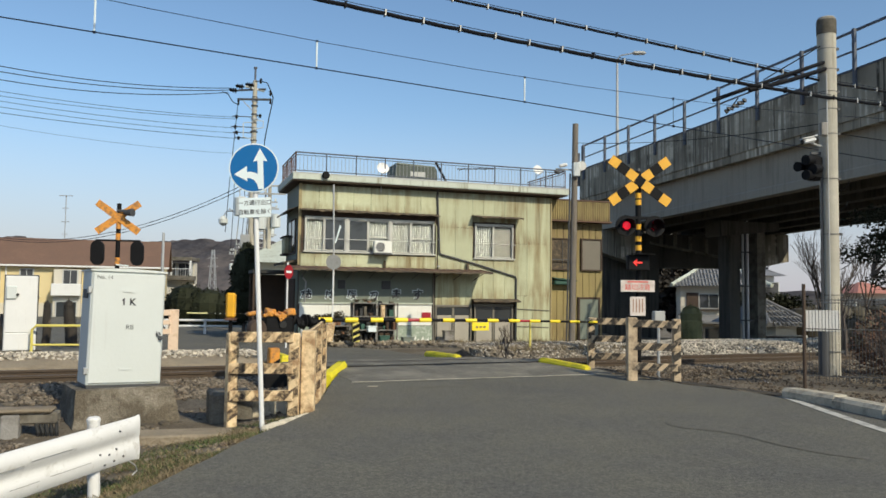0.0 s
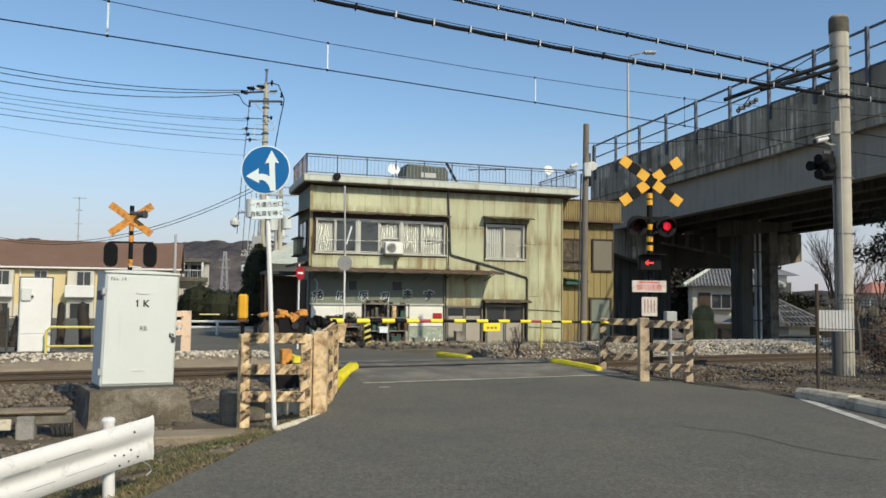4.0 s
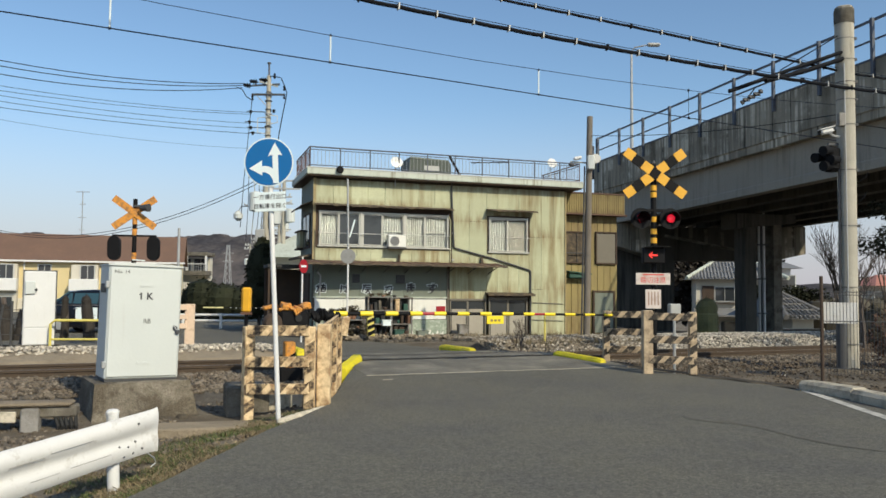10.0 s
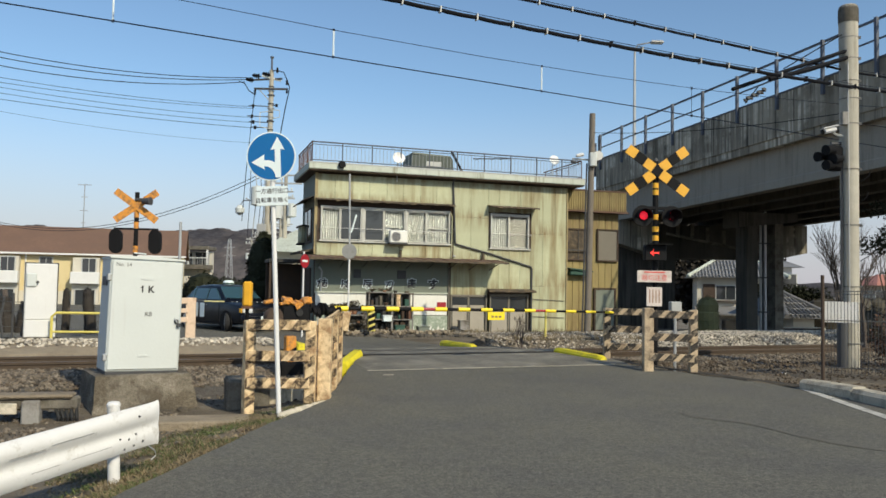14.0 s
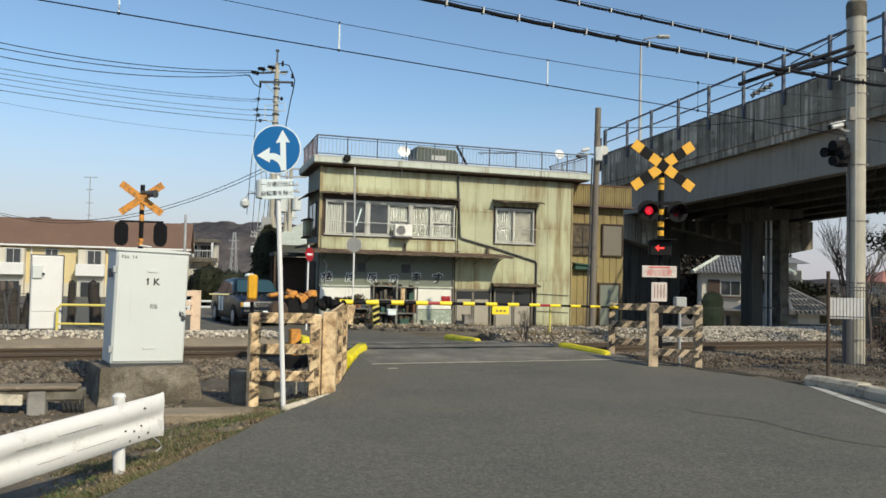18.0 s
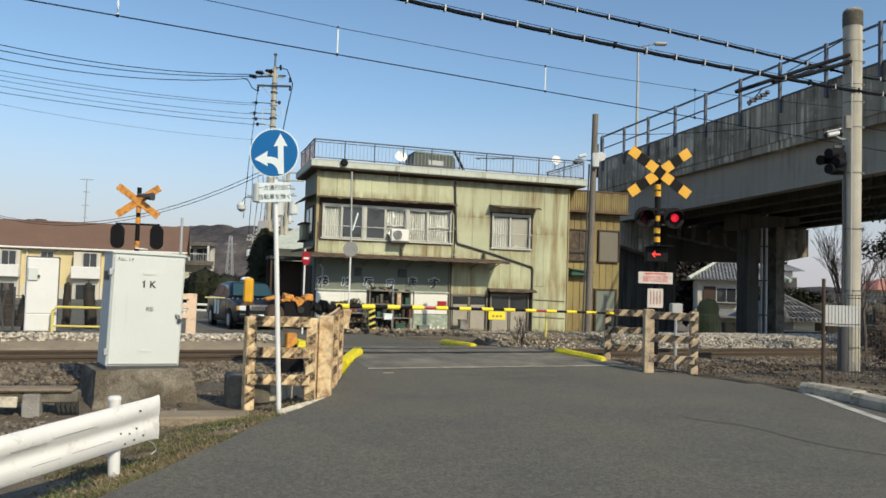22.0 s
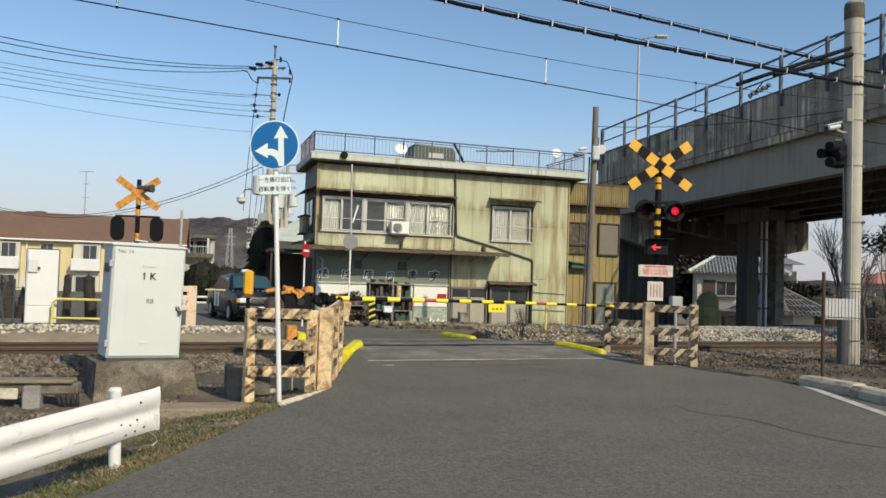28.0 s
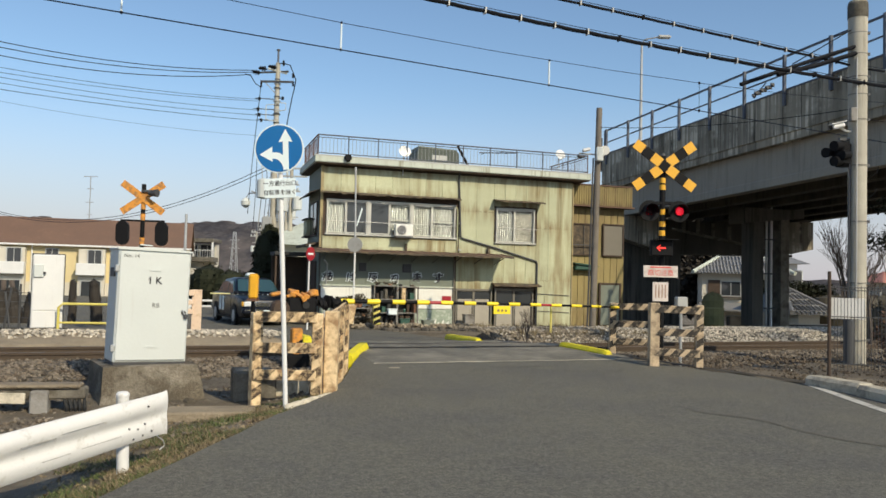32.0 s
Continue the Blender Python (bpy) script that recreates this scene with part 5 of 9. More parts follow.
    for k in range(9):
        bk.box((0.1 + 0.085 * k + rn.uniform(-0.02, 0.02), -0.44 - rn.uniform(0, 0.1), -0.3 + rn.uniform(-0.05, 0.06)), (rn.uniform(0.08, 0.2), rn.uniform(0.1, 0.2), rn.uniform(0.1, 0.26)), Euler((rn.uniform(-0.2, 0.2), rn.uniform(-0.2, 0.2), rn.uniform(0, 3))).to_matrix(), ch=0.03)
    tagged(part("broken_foot", bk, PLINTH, pl, "broken concrete at the foot"), kind="stuff")
    return b


control_box()
solo("concrete_slab", Mesh().box((0, 0, 0), (1.5, 0.5, 0.16), ch=0.02), TAN, "cracked tan concrete slab beside the plinth", "slab", pose(-3.05, 9.55, -0.2, 0, 0, 14))


def striped_board(parent, a, b, w, t, stripes, shift=0.0, name="board", timber=None):
    """A timber board with slanting dark stripes, each a thin painted band on its face."""
    a, b = Vector(a), Vector(b)
    d = (b - a).normalized()
    ln = (b - a).length
    q = d.to_track_quat("X", "Z").to_matrix()
    bd = part(name, Mesh().box((a + b) / 2, (ln, t, w), q, ch=0.006), timber or PEACH, parent, "faded board with dark slanting stripes")
    m = Matrix.Translation((a + b) / 2) @ q.to_4x4()
    for i in range(stripes):
        c = -ln / 2 + ln * (i + 0.5 + shift) / stripes
        h = ln / stripes * 0.31
        for side in (-1, 1):
            p = [(max(-ln / 2, c - h - w * 0.45), -w / 2), (min(ln / 2, c + h - w * 0.45), -w / 2), (min(ln / 2, c + h + w * 0.45), w / 2), (max(-ln / 2, c - h + w * 0.45), w / 2)]
            if p[1][0] <= p[0][0] or p[2][0] <= p[3][0]:
                continue
            part("stripe", Mesh().prism(p, 0.004, m @ pose(0, side * (t / 2 + 0.001) - (0.004 if side < 0 else 0), 0)), STRIPE_DARK if timber else STRIPE, bd)
    return bd


def crossing_fence(name, pts, heights, label, rows=(0.98, 0.6, 0.2), group="", fat=(), timber=None, turned=0.0):
    """A timber crossing fence: posts at pts, striped boards between."""
    o = Vector(pts[0])
    f = thing(name, label, "fence", pose(*o), group)
    for i, p in enumerate(pts):
        q = Vector(p) - o
        w = 0.17 if i in fat else 0.13
        rz = turned if i == 0 else 0.0
        ps = part("post", Mesh().box(q + Vector((0, 0, heights[i] / 2 - 0.1)), (w, w, heights[i] + 0.2), Matrix.Rotation(radians(rz), 3, "Z"), ch=0.012), timber or PEACH, f, "faded timber post")
        for k in range(0 if i in fat else 4):
            z = 0.1 + k * 0.24
            m = Matrix.Translation(q) @ pose(0, 0, z, 0, 0, rz)
            part("stripe", Mesh().prism([(-w / 2, 0), (w / 2, 0.08), (w / 2, 0.21), (-w / 2, 0.13)], 0.004, m @ pose(0, -w / 2 - 0.004, 0)), STRIPE_DARK if timber else STRIPE, ps)
    for i in range(len(pts) - 1):
        a, b = Vector(pts[i]) - o, Vector(pts[i + 1]) - o
        for z in rows:
            striped_board(f, a + Vector((0, -0.07, z)), b + Vector((0, -0.07, z)), 0.13, 0.04, max(3, int((b - a).length / 0.24)), timber=timber)
    return f


crossing_fence("crossing_fence", [(-2.43, 10.05, -0.16), (-1.66, 10.12, -0.16)], [1.2, 1.2], "faded orange timber crossing fence with peeling dark stripes", (1.15, 0.76, 0.42), "timber fences at the crossing", turned=32.0)
crossing_fence("crossing_fence", [(-1.5, 10.25, 0.02), (-1.54, 11.3, 0.05), (-1.6, 12.3, 0.08)], [1.05, 1.0, 0.98], "faded orange timber crossing fence beside the road edge", group="timber fences at the crossing", fat=(0,))
crossing_fence("crossing_fence", [(3.34, 16.1, 0.12), (4.2, 15.9, 0.12)], [1.02, 1.02], "weathered striped timber crossing fence behind the signal", (0.95, 0.6, 0.25), "timber fences at the crossing", timber=TIMBER_GREY)
crossing_fence("crossing_fence", [(3.63, 14.0, 0.1), (4.41, 13.95, 0.08)], [1.1, 1.1], "weathered striped timber crossing fence below the warning signal", (1.0, 0.6, 0.25), "timber fences at the crossing", fat=(0,), timber=TIMBER_GREY)



def sign():
    s = thing("direction_sign", "round blue left-or-straight road sign on a white pole", "road sign", pose(-1.945, 9.6, 0.0, 0, -3.1, 0))
    part("pole", Mesh().cyl((0, 0, -0.2), (0, 0, 3.32), 0.03, n=14), WHITE, s, "white painted pole", True)
    f = part("disc", Mesh().cyl((0, -0.045, 3.06), (0, -0.035, 3.06), 0.3, n=48), SIGN_WHITE, s, "white-rimmed blue disc")
    part("blue_field", Mesh().cyl((0, -0.049, 3.06), (0, -0.044, 3.06), 0.285, n=48), BLUE, f)
    m = pose(0, -0.054, 3.06)
    up = [(0.047, -0.262), (0.115, -0.262), (0.115, 0.085), (0.168, 0.075), (0.081, 0.236), (-0.006, 0.075), (0.047, 0.085)]
    part("arrow", Mesh().prism(up, 0.004, m), SIGN_WHITE, f)
    lf = [(0.05, -0.24), (0.05, -0.085), (0.015, -0.06), (-0.035, -0.047), (-0.085, -0.047), (-0.08, 0.024), (-0.24, -0.07), (-0.08, -0.162), (-0.085, -0.122), (-0.045, -0.125), (0.0, -0.15), (0.03, -0.19)]
    part("arrow", Mesh().prism(lf[::-1], 0.0035, m @ pose(0, 0.0004, 0)), SIGN_WHITE, f)
    p = part("plate", Mesh().box((0.0, -0.045, 2.575), (0.38, 0.012, 0.24), ch=0.004), SIGN_WHITE, s, "white plate under the sign")
    letters("plate_letters", "一方通行出口", 0.068, INK, p, pose(0, -0.053, 2.63) @ UP, 0.001, "", 0.0004)
    letters("plate_letters", "自転車を除く", 0.068, INK, p, pose(0, -0.053, 2.52) @ UP, 0.001, "", 0.0004)
    for z in (2.6, 2.9, 3.2):
        part("clamp", Mesh().cyl((0, 0, z - 0.02), (0, 0, z + 0.02), 0.036, n=12), GALV, s)
    return s


sign()


def guardrail():
    """A two-wave steel beam that ends in a flared plate."""
    g = thing("guardrail", "white painted steel guardrail with chipped corners beside the road", "guardrail", pose(-2.38, 6.75, 0.0, 3.1, 0, -19.8))
    prof = [(0.0, 0.0), (0.008, 0.008), (0.022, 0.05), (0.03, 0.085), (0.026, 0.12), (0.012, 0.14), (0.01, 0.165), (0.014, 0.185), (0.036, 0.215), (0.055, 0.26), (0.052, 0.3), (0.032, 0.33), (0.01, 0.343), (0.0, 0.348)]
    vs, fs = [], []
    runs = [(0.0, 0.25, 0.022), (-0.03, 0.45, 0.008), (-0.1, 0.85, 0.0), (-0.4, 1.0, 0.0), (-2.0, 1.0, 0.0), (-5.0, 1.0, 0.0), (-9.0, 1.0, 0.0)]
    n = len(prof)
    for y, deep, flare in runs:
        for q, h in prof:
            vs.append((q * deep + 0.02 * (1 - deep), y, 0.152 + h * (1 + flare * 3) - flare * 0.5))
    for j in range(len(runs) - 1):
        for i in range(n - 1):
            fs.append((j * n + i, j * n + i + 1, (j + 1) * n + i + 1, (j + 1) * n + i))
    k = len(vs)
    back = [(x - 0.008, y, z) for x, y, z in vs]
    edge = [(i, i + 1, k + i + 1, k + i) for i in range(n - 1)]
    for j in range(len(runs) - 1):
        edge += [(j * n, (j + 1) * n, k + (j + 1) * n, k + j * n), (j * n + n - 1, (j + 1) * n + n - 1, k + (j + 1) * n + n - 1, k + j * n + n - 1)]
    part("beam", Mesh().add(vs + back, fs + [tuple(q + k for q in f[::-1]) for f in fs] + edge), WHITE_OLD, g, "corrugated white beam with hairline cracks", True)
    for y in (-0.42, -4.4, -8.4):
        ps = part("post", Mesh().cyl((-0.07, y, -0.5), (-0.07, y, 0.535), 0.047, n=16), WHITE_OLD, g, "round white post", True)
        part("post_cap", Mesh().lathe([(0.052, 0), (0.052, 0.02), (0.04, 0.036), (0.01, 0.042)], 14, pose(-0.07, y, 0.53)), WHITE_OLD, ps)
    for y, z in ((-0.3, 0.2), (-0.4, 0.19), (-0.27, 0.285), (-0.36, 0.262), (-0.27, 0.43), (-0.2, 0.215), (-0.45, 0.28)):
        x = max(0.014, 0.03 - abs(z - 0.24) * 0.3) if z < 0.35 else 0.053
        part("bolt", Mesh().cyl((x - 0.01, y, z), (x + 0.008, y, z - 0.001), 0.009, n=8), DARK_STEEL, g, "dark bolt head")
    for k, (ya, yb, z) in enumerate(((-0.75, -1.15, 0.4), (-1.2, -1.5, 0.385), (-0.55, -0.95, 0.245), (-1.05, -1.3, 0.238))):
        part("paint_crack", Mesh().box((0.055 if z > 0.3 else 0.031, (ya + yb) / 2, z + 0.002), (0.003, abs(ya - yb), 0.0025)), CONC, g, "thin rusty crack in the paint")
    part("loose_wire", Mesh().tube([(0.0, -0.12, 0.16), (0.02, -0.05, 0.1), (0.01, -0.02, 0.05), (-0.01, -0.06, 0.02)], 0.005, 5), GALV, g)
    return g


guardrail()


def kerbs():
    for i in range(6):
        p = Vector((5.74, 11.8, 0)).lerp(Vector((6.6, 6.35, 0)), i / 5.0)
        solo("kerb_stone", Mesh().box((0, 0, 0.02), (0.32, 1.08, 0.3), ch=0.05), KERB_GREY, "pale worn concrete kerb stone at the road edge", "kerb",
             pose(p.x + 0.06, p.y, rise(p.x, p.y), 0, 0, 9 + (9 if i == 0 else 0)), "kerb stones by the fence")
    vs, fs = [], []
    pts = [(5.5, 12.35), (5.42, 11.0), (5.33, 9.5), (5.3, 7.0), (5.3, 4.0)]
    for x, y in pts:
        z = rise(x, y) + 0.018
        vs += [(x, y, z), (x + 0.15, y + 0.02, z)]
    for i in range(len(pts) - 1):
        fs.append((2 * i, 2 * i + 1, 2 * i + 3, 2 * i + 2))
    solo("road_edge_line", Mesh().add(vs, fs), LINE_WHITE, "worn white painted line along the kerb", "road marking", kind="structure")
    # rough concrete edging under the sign
    pts = [(-1.78, 9.0), (-1.68, 9.4), (-1.55, 9.75), (-1.42, 10.1)]
    for (ax, ay), (bx, by) in zip(pts, pts[1:]):
        d = Vector((bx - ax, by - ay, 0))
        solo("edging_stone", Mesh().box((0, 0, 0), (d.length - 0.02, 0.11, 0.14), ch=0.035), KERB, "rough broken concrete edging beside the asphalt", "edging",
             Matrix.Translation(((ax + bx) / 2 - 0.03, (ay + by) / 2, -0.02)) @ d.to_track_quat("X", "Z").to_matrix().to_4x4(), "edging stones at the road")


kerbs()


def yellow_stone(a, b, w, h, name="yellow_kerb"):
    a, b = Vector(a), Vector(b)
    d = b - a
    prof = [(-w / 2, -0.12), (w / 2, -0.12), (w / 2, h * 0.6), (w * 0.32, h), (-w * 0.32, h), (-w / 2, h * 0.6)]
    mesh = Mesh()
    n = len(prof)
    vs = []
    for t, k in ((0, 0.82), (0.06, 1), (0.94, 1), (1, 0.82)):
        p = a + d * t
        s = Vector((-d.y, d.x, 0)).normalized()
        vs += [p + s * x * k + Vector((0, 0, z * k if z > 0 else z)) for x, z in prof]
    fs = [tuple(range(n)), tuple(range(3 * n, 4 * n))] + [(j * n + i, j * n + (i + 1) % n, (j + 1) * n + (i + 1) % n, (j + 1) * n + i) for j in range(3) for i in range(n)]
    mesh.add([v - a for v in vs], fs)
    return solo(name, mesh, YELLOW_STONE, "yellow painted concrete kerb marking the crossing edge", "kerb", pose(*a), "yellow kerbs of the crossing")


yellow_stone((-1.68, 13.55, 0.03), (-1.56, 14.9, 0.14), 0.2, 0.18)
yellow_stone((3.1, 15.2, 0.1), (2.4, 16.6, 0.15), 0.18, 0.14)
yellow_stone((0.72, 18.0, 0.1), (0.02, 19.8, 0.06), 0.2, 0.12)
yellow_stone((-2.85, 16.2, 0.12), (-3.2, 17.0, 0.12), 0.2, 0.18)


BOARD_PINK = mat("faded_pinkish_board", (0.62, 0.55, 0.5), 0.6, var=0.1, scale=4, bump=0.05, dirt=(0.4, 0.33, 0.28), dirt_amt=0.3, dirt_scale=5)
FLASH = []


def crossbuck(parent, z, y, half, front=True):
    for sgn in (-1, 1):
        q = Matrix.Rotation(radians(36 * sgn), 3, "Y")
        yy = y - 0.012 * (sgn > 0)
        bd = part("crossbuck_board", Mesh().box((0, yy, z), (2 * half, 0.02, 0.19), q, ch=0.004), BLACK if front else ORANGE, parent, "black and amber board" if front else "orange back of a board")
        if front:
            for c in (-half + 0.095, half - 0.095, -0.19, 0.19):
                m = Matrix.Translation((0, yy - 0.014, z)) @ q.to_4x4() @ pose(c, 0, 0)
                part("amber_field", Mesh().box((0, 0, 0), (0.2, 0.006, 0.186), None), AMBER, bd).matrix_basis = m
    return parent


def signal_right():
    s = thing("crossing_signal", "black and amber level crossing signal with red flashing lamps", "crossing signal", pose(4.02, 15.0, -0.05, 0, 0, 4))
    part("pole", Mesh().cyl((0, 0, -0.1), (0, 0, 4.02), 0.055, n=16), BLACK, s, "black pole with yellow bands", True)
    for z in (3.55, 3.42, 2.95, 2.72, 2.55):
        part("band", Mesh().cyl((0, 0, z - 0.05), (0, 0, z + 0.05), 0.06, n=16), AMBER, s)
    crossbuck(s, 3.82, -0.08, 0.7)
    part("cap", Mesh().cyl((0, 0, 4.02), (0, 0, 4.08), 0.05, 0.03, n=12), DARK_STEEL, s)
    part("lamp_arm", Mesh().box((0, -0.02, 3.12), (0.7, 0.06, 0.06), ch=0.01), BLACK, s)
    for side, x in ((0, -0.28), (1, 0.28)):
        ln = part("lamp_plate", Mesh().cyl((x, -0.1, 2.96), (x, -0.13, 2.96), 0.2, n=32), BLACK, s, "round black lamp backing")
        hood = Mesh()
        k = 16
        for i in range(k):
            t0, t1 = math.pi * (-0.1 + 1.2 * i / k), math.pi * (-0.1 + 1.2 * (i + 1) / k)
            for dd in (0, 0.008):
                r = 0.125 + dd
                hood.add([(x + r * math.cos(t0), -0.13, 2.96 + r * math.sin(t0)), (x + r * math.cos(t1), -0.13, 2.96 + r * math.sin(t1)),
                          (x + r * math.cos(t1), -0.3, 2.95 + r * math.sin(t1)), (x + r * math.cos(t0), -0.3, 2.95 + r * math.sin(t0))], [(0, 1, 2, 3)])
        part("hood", hood, BLACK, ln)
        # a turning disc: one half carries the lit lens, the other the dark one
        drum = thing("lamp_drum", "", "", pose(x, -0.155, 2.96))
        drum.parent = s
        part("lit_lens", Mesh().lathe([(0.08, 0.004), (0.078, 0.012), (0.06, 0.022), (0.025, 0.028)], 24, pose(0, 0, 0, 90)), LAMP_RED, drum, "glowing red lens")
        part("dark_lens", Mesh().lathe([(0.08, 0.004), (0.078, 0.012), (0.06, 0.022), (0.025, 0.028)], 24, pose(0, 0, 0, -90)), LAMP_DARK, drum, "unlit dark red lens")
        FLASH.append((drum, side))
    ab = part("arrow_box", Mesh().box((-0.06, -0.14, 2.26), (0.42, 0.14, 0.3), ch=0.02), BLACK, s, "black box with a lit red arrow")
    arr = [(-0.13, 0), (-0.065, 0.06), (-0.055, 0.047), (-0.09, 0.014), (0.04, 0.014), (0.04, -0.014), (-0.09, -0.014), (-0.055, -0.047), (-0.065, -0.06)]
    part("arrow", Mesh().prism(arr, 0.006, pose(-0.04, -0.22, 2.26)), LAMP_ARROW, ab, "glowing red arrow")
    part("arrow_hood", Mesh().box((0, -0.27, 2.42), (0.44, 0.16, 0.012)), BLACK, ab)
    bd = part("notice_board", Mesh().box((-0.05, -0.1, 1.82), (0.66, 0.02, 0.22), ch=0.005), BOARD_PINK, s, "white board with red writing")
    letters("notice_letters", "踏切注意", 0.125, RED_INK, bd, pose(-0.05, -0.112, 1.79) @ UP, 0.001)
    part("small_bar", Mesh().box((-0.05, -0.112, 1.9), (0.4, 0.003, 0.025)), RED_INK, bd)
    pl = part("lower_plate", Mesh().box((-0.05, -0.1, 1.44), (0.3, 0.02, 0.36), ch=0.005), BOARD_PINK, s, "white plate with faded grey writing")
    for i in range(4):
        part("writing_bar", Mesh().box((-0.14 + i * 0.06, -0.112, 1.45), (0.017, 0.003, 0.25)), TERRA, pl)
    part("base", Mesh().box((0, 0, -0.02), (0.35, 0.35, 0.3), ch=0.02), CONC_OLD, s)
    part("meter_box", Mesh().box((0.5, 0.3, 1.22), (0.22, 0.16, 0.26), ch=0.02), SIGN_BACK, s)
    part("meter_post", Mesh().cyl((0.5, 0.3, 0), (0.5, 0.3, 1.05), 0.03, n=8), GALV, s)
    return s


LAMP_ARROW = mat("lit_red_arrow", (0.6, 0.02, 0.02), 0.3, emit=(1.0, 0.05, 0.03), power=1.1)
signal_right()


def pole_right():
    p = thing("concrete_pole", "tall round concrete utility pole with steel bands", "utility pole", pose(7.97, 15.5, -0.05))
    part("shaft", Mesh().lathe([(0.16, -0.2), (0.16, 0), (0.172, 5), (0.178, 7.0), (0.178, 7.24), (0.15, 7.28), (0.08, 7.3)], 24), CONC_POLE, p, "", True)
    for z in (0.6, 1.7, 2.9, 4.0, 4.9, 5.4, 5.75, 6.2, 6.62):
        bd = part("band", Mesh().cyl((0, 0, z - 0.009), (0, 0, z + 0.009), 0.18, n=24), STEEL_GREY, p, "thin grey steel band")
        part("band_bolt", Mesh().box((0.17, -0.08, z), (0.05, 0.05, 0.05)), DARK_STEEL, bd)
    part("cap", Mesh().lathe([(0.187, 0), (0.188, 0.27), (0.17, 0.33), (0.08, 0.35)], 24, pose(0, 0, 6.93)), CONC_OLD, p, "darker weathered top")
    part("cable_duct", Mesh().cyl((-0.2, -0.08, 0.0), (-0.2, -0.08, 1.38), 0.1, n=14), DARK_STEEL, p, "dark plastic cable guard")
    part("cable_duct", Mesh().cyl((-0.2, -0.06, 1.3), (-0.175, -0.06, 4.1), 0.026, n=8), DARK_STEEL, p)
    part("cable_duct", Mesh().cyl((-0.1, -0.17, 1.4), (-0.1, -0.17, 6.1), 0.016, n=8), SIGN_BACK, p)
    part("steel_arm", Mesh().tube([(-0.1, -0.1, 6.34), (-1.1, -0.42, 5.95), (-2.63, -0.9, 5.33)], 0.038, 8), WIRE, p, "dark steel bracket arm")
    part("steel_arm", Mesh().tube([(-0.1, -0.12, 6.2), (-1.05, -0.44, 5.84), (-1.85, -0.66, 5.6)], 0.045, 8), WIRE, p, "dark steel bracket arm")
    part("stay", Mesh().tube([(0, 0, 6.78), (-1.5, -0.5, 5.85)], 0.012, 6), WIRE, p)
    for k in range(4):
        part("insulator", Mesh().lathe([(0.02, 0), (0.055, 0.03), (0.025, 0.06), (0.055, 0.09), (0.02, 0.13)], 10, pose(-2.05 - 0.1 * k, -0.75, 5.3 - 0.055 * k, 25, 40, 0)), DARK_STEEL, p)
    part("stay", Mesh().tube([(-2.1, -0.75, 5.42), (-2.35, -0.8, 5.1)], 0.012, 5), WIRE, p)
    c = part("camera", Mesh().box((-0.45, -0.14, 4.75), (0.26, 0.11, 0.1), Matrix.Rotation(radians(-14), 3, "Y"), ch=0.03), WHITE, p, "white surveillance camera")
    part("camera_hood", Mesh().box((-0.46, -0.15, 4.81), (0.3, 0.13, 0.016), Matrix.Rotation(radians(-14), 3, "Y")), WHITE, c)
    part("camera_lens", Mesh().cyl((-0.575, -0.14, 4.72), (-0.6, -0.14, 4.714), 0.045, n=12), BLACK, c)
    part("camera_arm", Mesh().tube([(-0.4, -0.1, 4.72), (-0.25, -0.08, 4.66), (0, -0.05, 4.66)], 0.025, 6), GALV, c)
    part("junction_box", Mesh().box((-0.17, -0.16, 4.98), (0.12, 0.1, 0.26), ch=0.01), CONC, p)
    sg = part("signal_head", Mesh().box((-0.3, 0.0, 4.22), (0.3, 0.26, 0.5), Matrix.Rotation(radians(25), 3, "Z"), ch=0.06), BLACK, p, "black signal head seen from behind")
    for x, y, z in ((-0.36, -0.1, 4.38), (-0.36, -0.1, 4.08), (-0.42, 0.12, 4.28), (-0.24, -0.14, 4.2)):
        part("visor", Mesh().cyl((x, y, z), (x - 0.2, y - 0.1, z - 0.03), 0.075, 0.1, n=14), BLACK, sg)
    part("signal_bracket", Mesh().box((-0.15, 0, 4.52), (0.42, 0.06, 0.05)), DARK_STEEL, sg)
    for z, x in ((2.2, 0.3), (3.35, 0.26), (3.75, 0.3)):
        part("wire_tail", Mesh().tube([(0.15, -0.1, z), (x, -0.14, z + 0.1), (x + 0.05, -0.12, z + 0.22)], 0.008, 5), WIRE, p)
    return p


pole_right()


def mesh_fence():
    f = thing("mesh_fence", "dark steel mesh fence with thin vertical wires", "fence", pose(6.52, 13.6, 0.0))
    d = Vector((2.6, -0.75, 0))
    n = 3
    for i in range(n):
        p = d * i / (n - 1) * 1.0
        if i == 1:
            continue
        part("post", Mesh().cyl(p, p + Vector((0, 0, 1.82)), 0.03, n=10), DARKWOOD if i == 0 else DARK_STEEL, f, "dark brown post")
    for z in (0.25, 1.05, 1.5, 1.55):
        part("wire_rail", Mesh().cyl(Vector((0, 0, z)), d + Vector((0, 0, z)), 0.008, n=5), DARK_STEEL, f)
    w = Mesh()
    for i in range(52):
        p = d * (i + 0.5) / 52
        w.cyl(p + Vector((0, 0, 0.15)), p + Vector((0, 0, 1.58)), 0.005, n=3, caps=False)
    tagged(part("vertical_wire", w, DARK_STEEL, f), kind="stuff")
    q = math.atan2(d.y, d.x)
    part("notice_plate", Mesh().box(d * 0.11 + Vector((0, 0.04, 1.19)), (0.56, 0.01, 0.36), Matrix.Rotation(q, 3, "Z"), ch=0.003), WHITE_OLD, f, "blank pale plate behind the mesh")
    return f


mesh_fence()


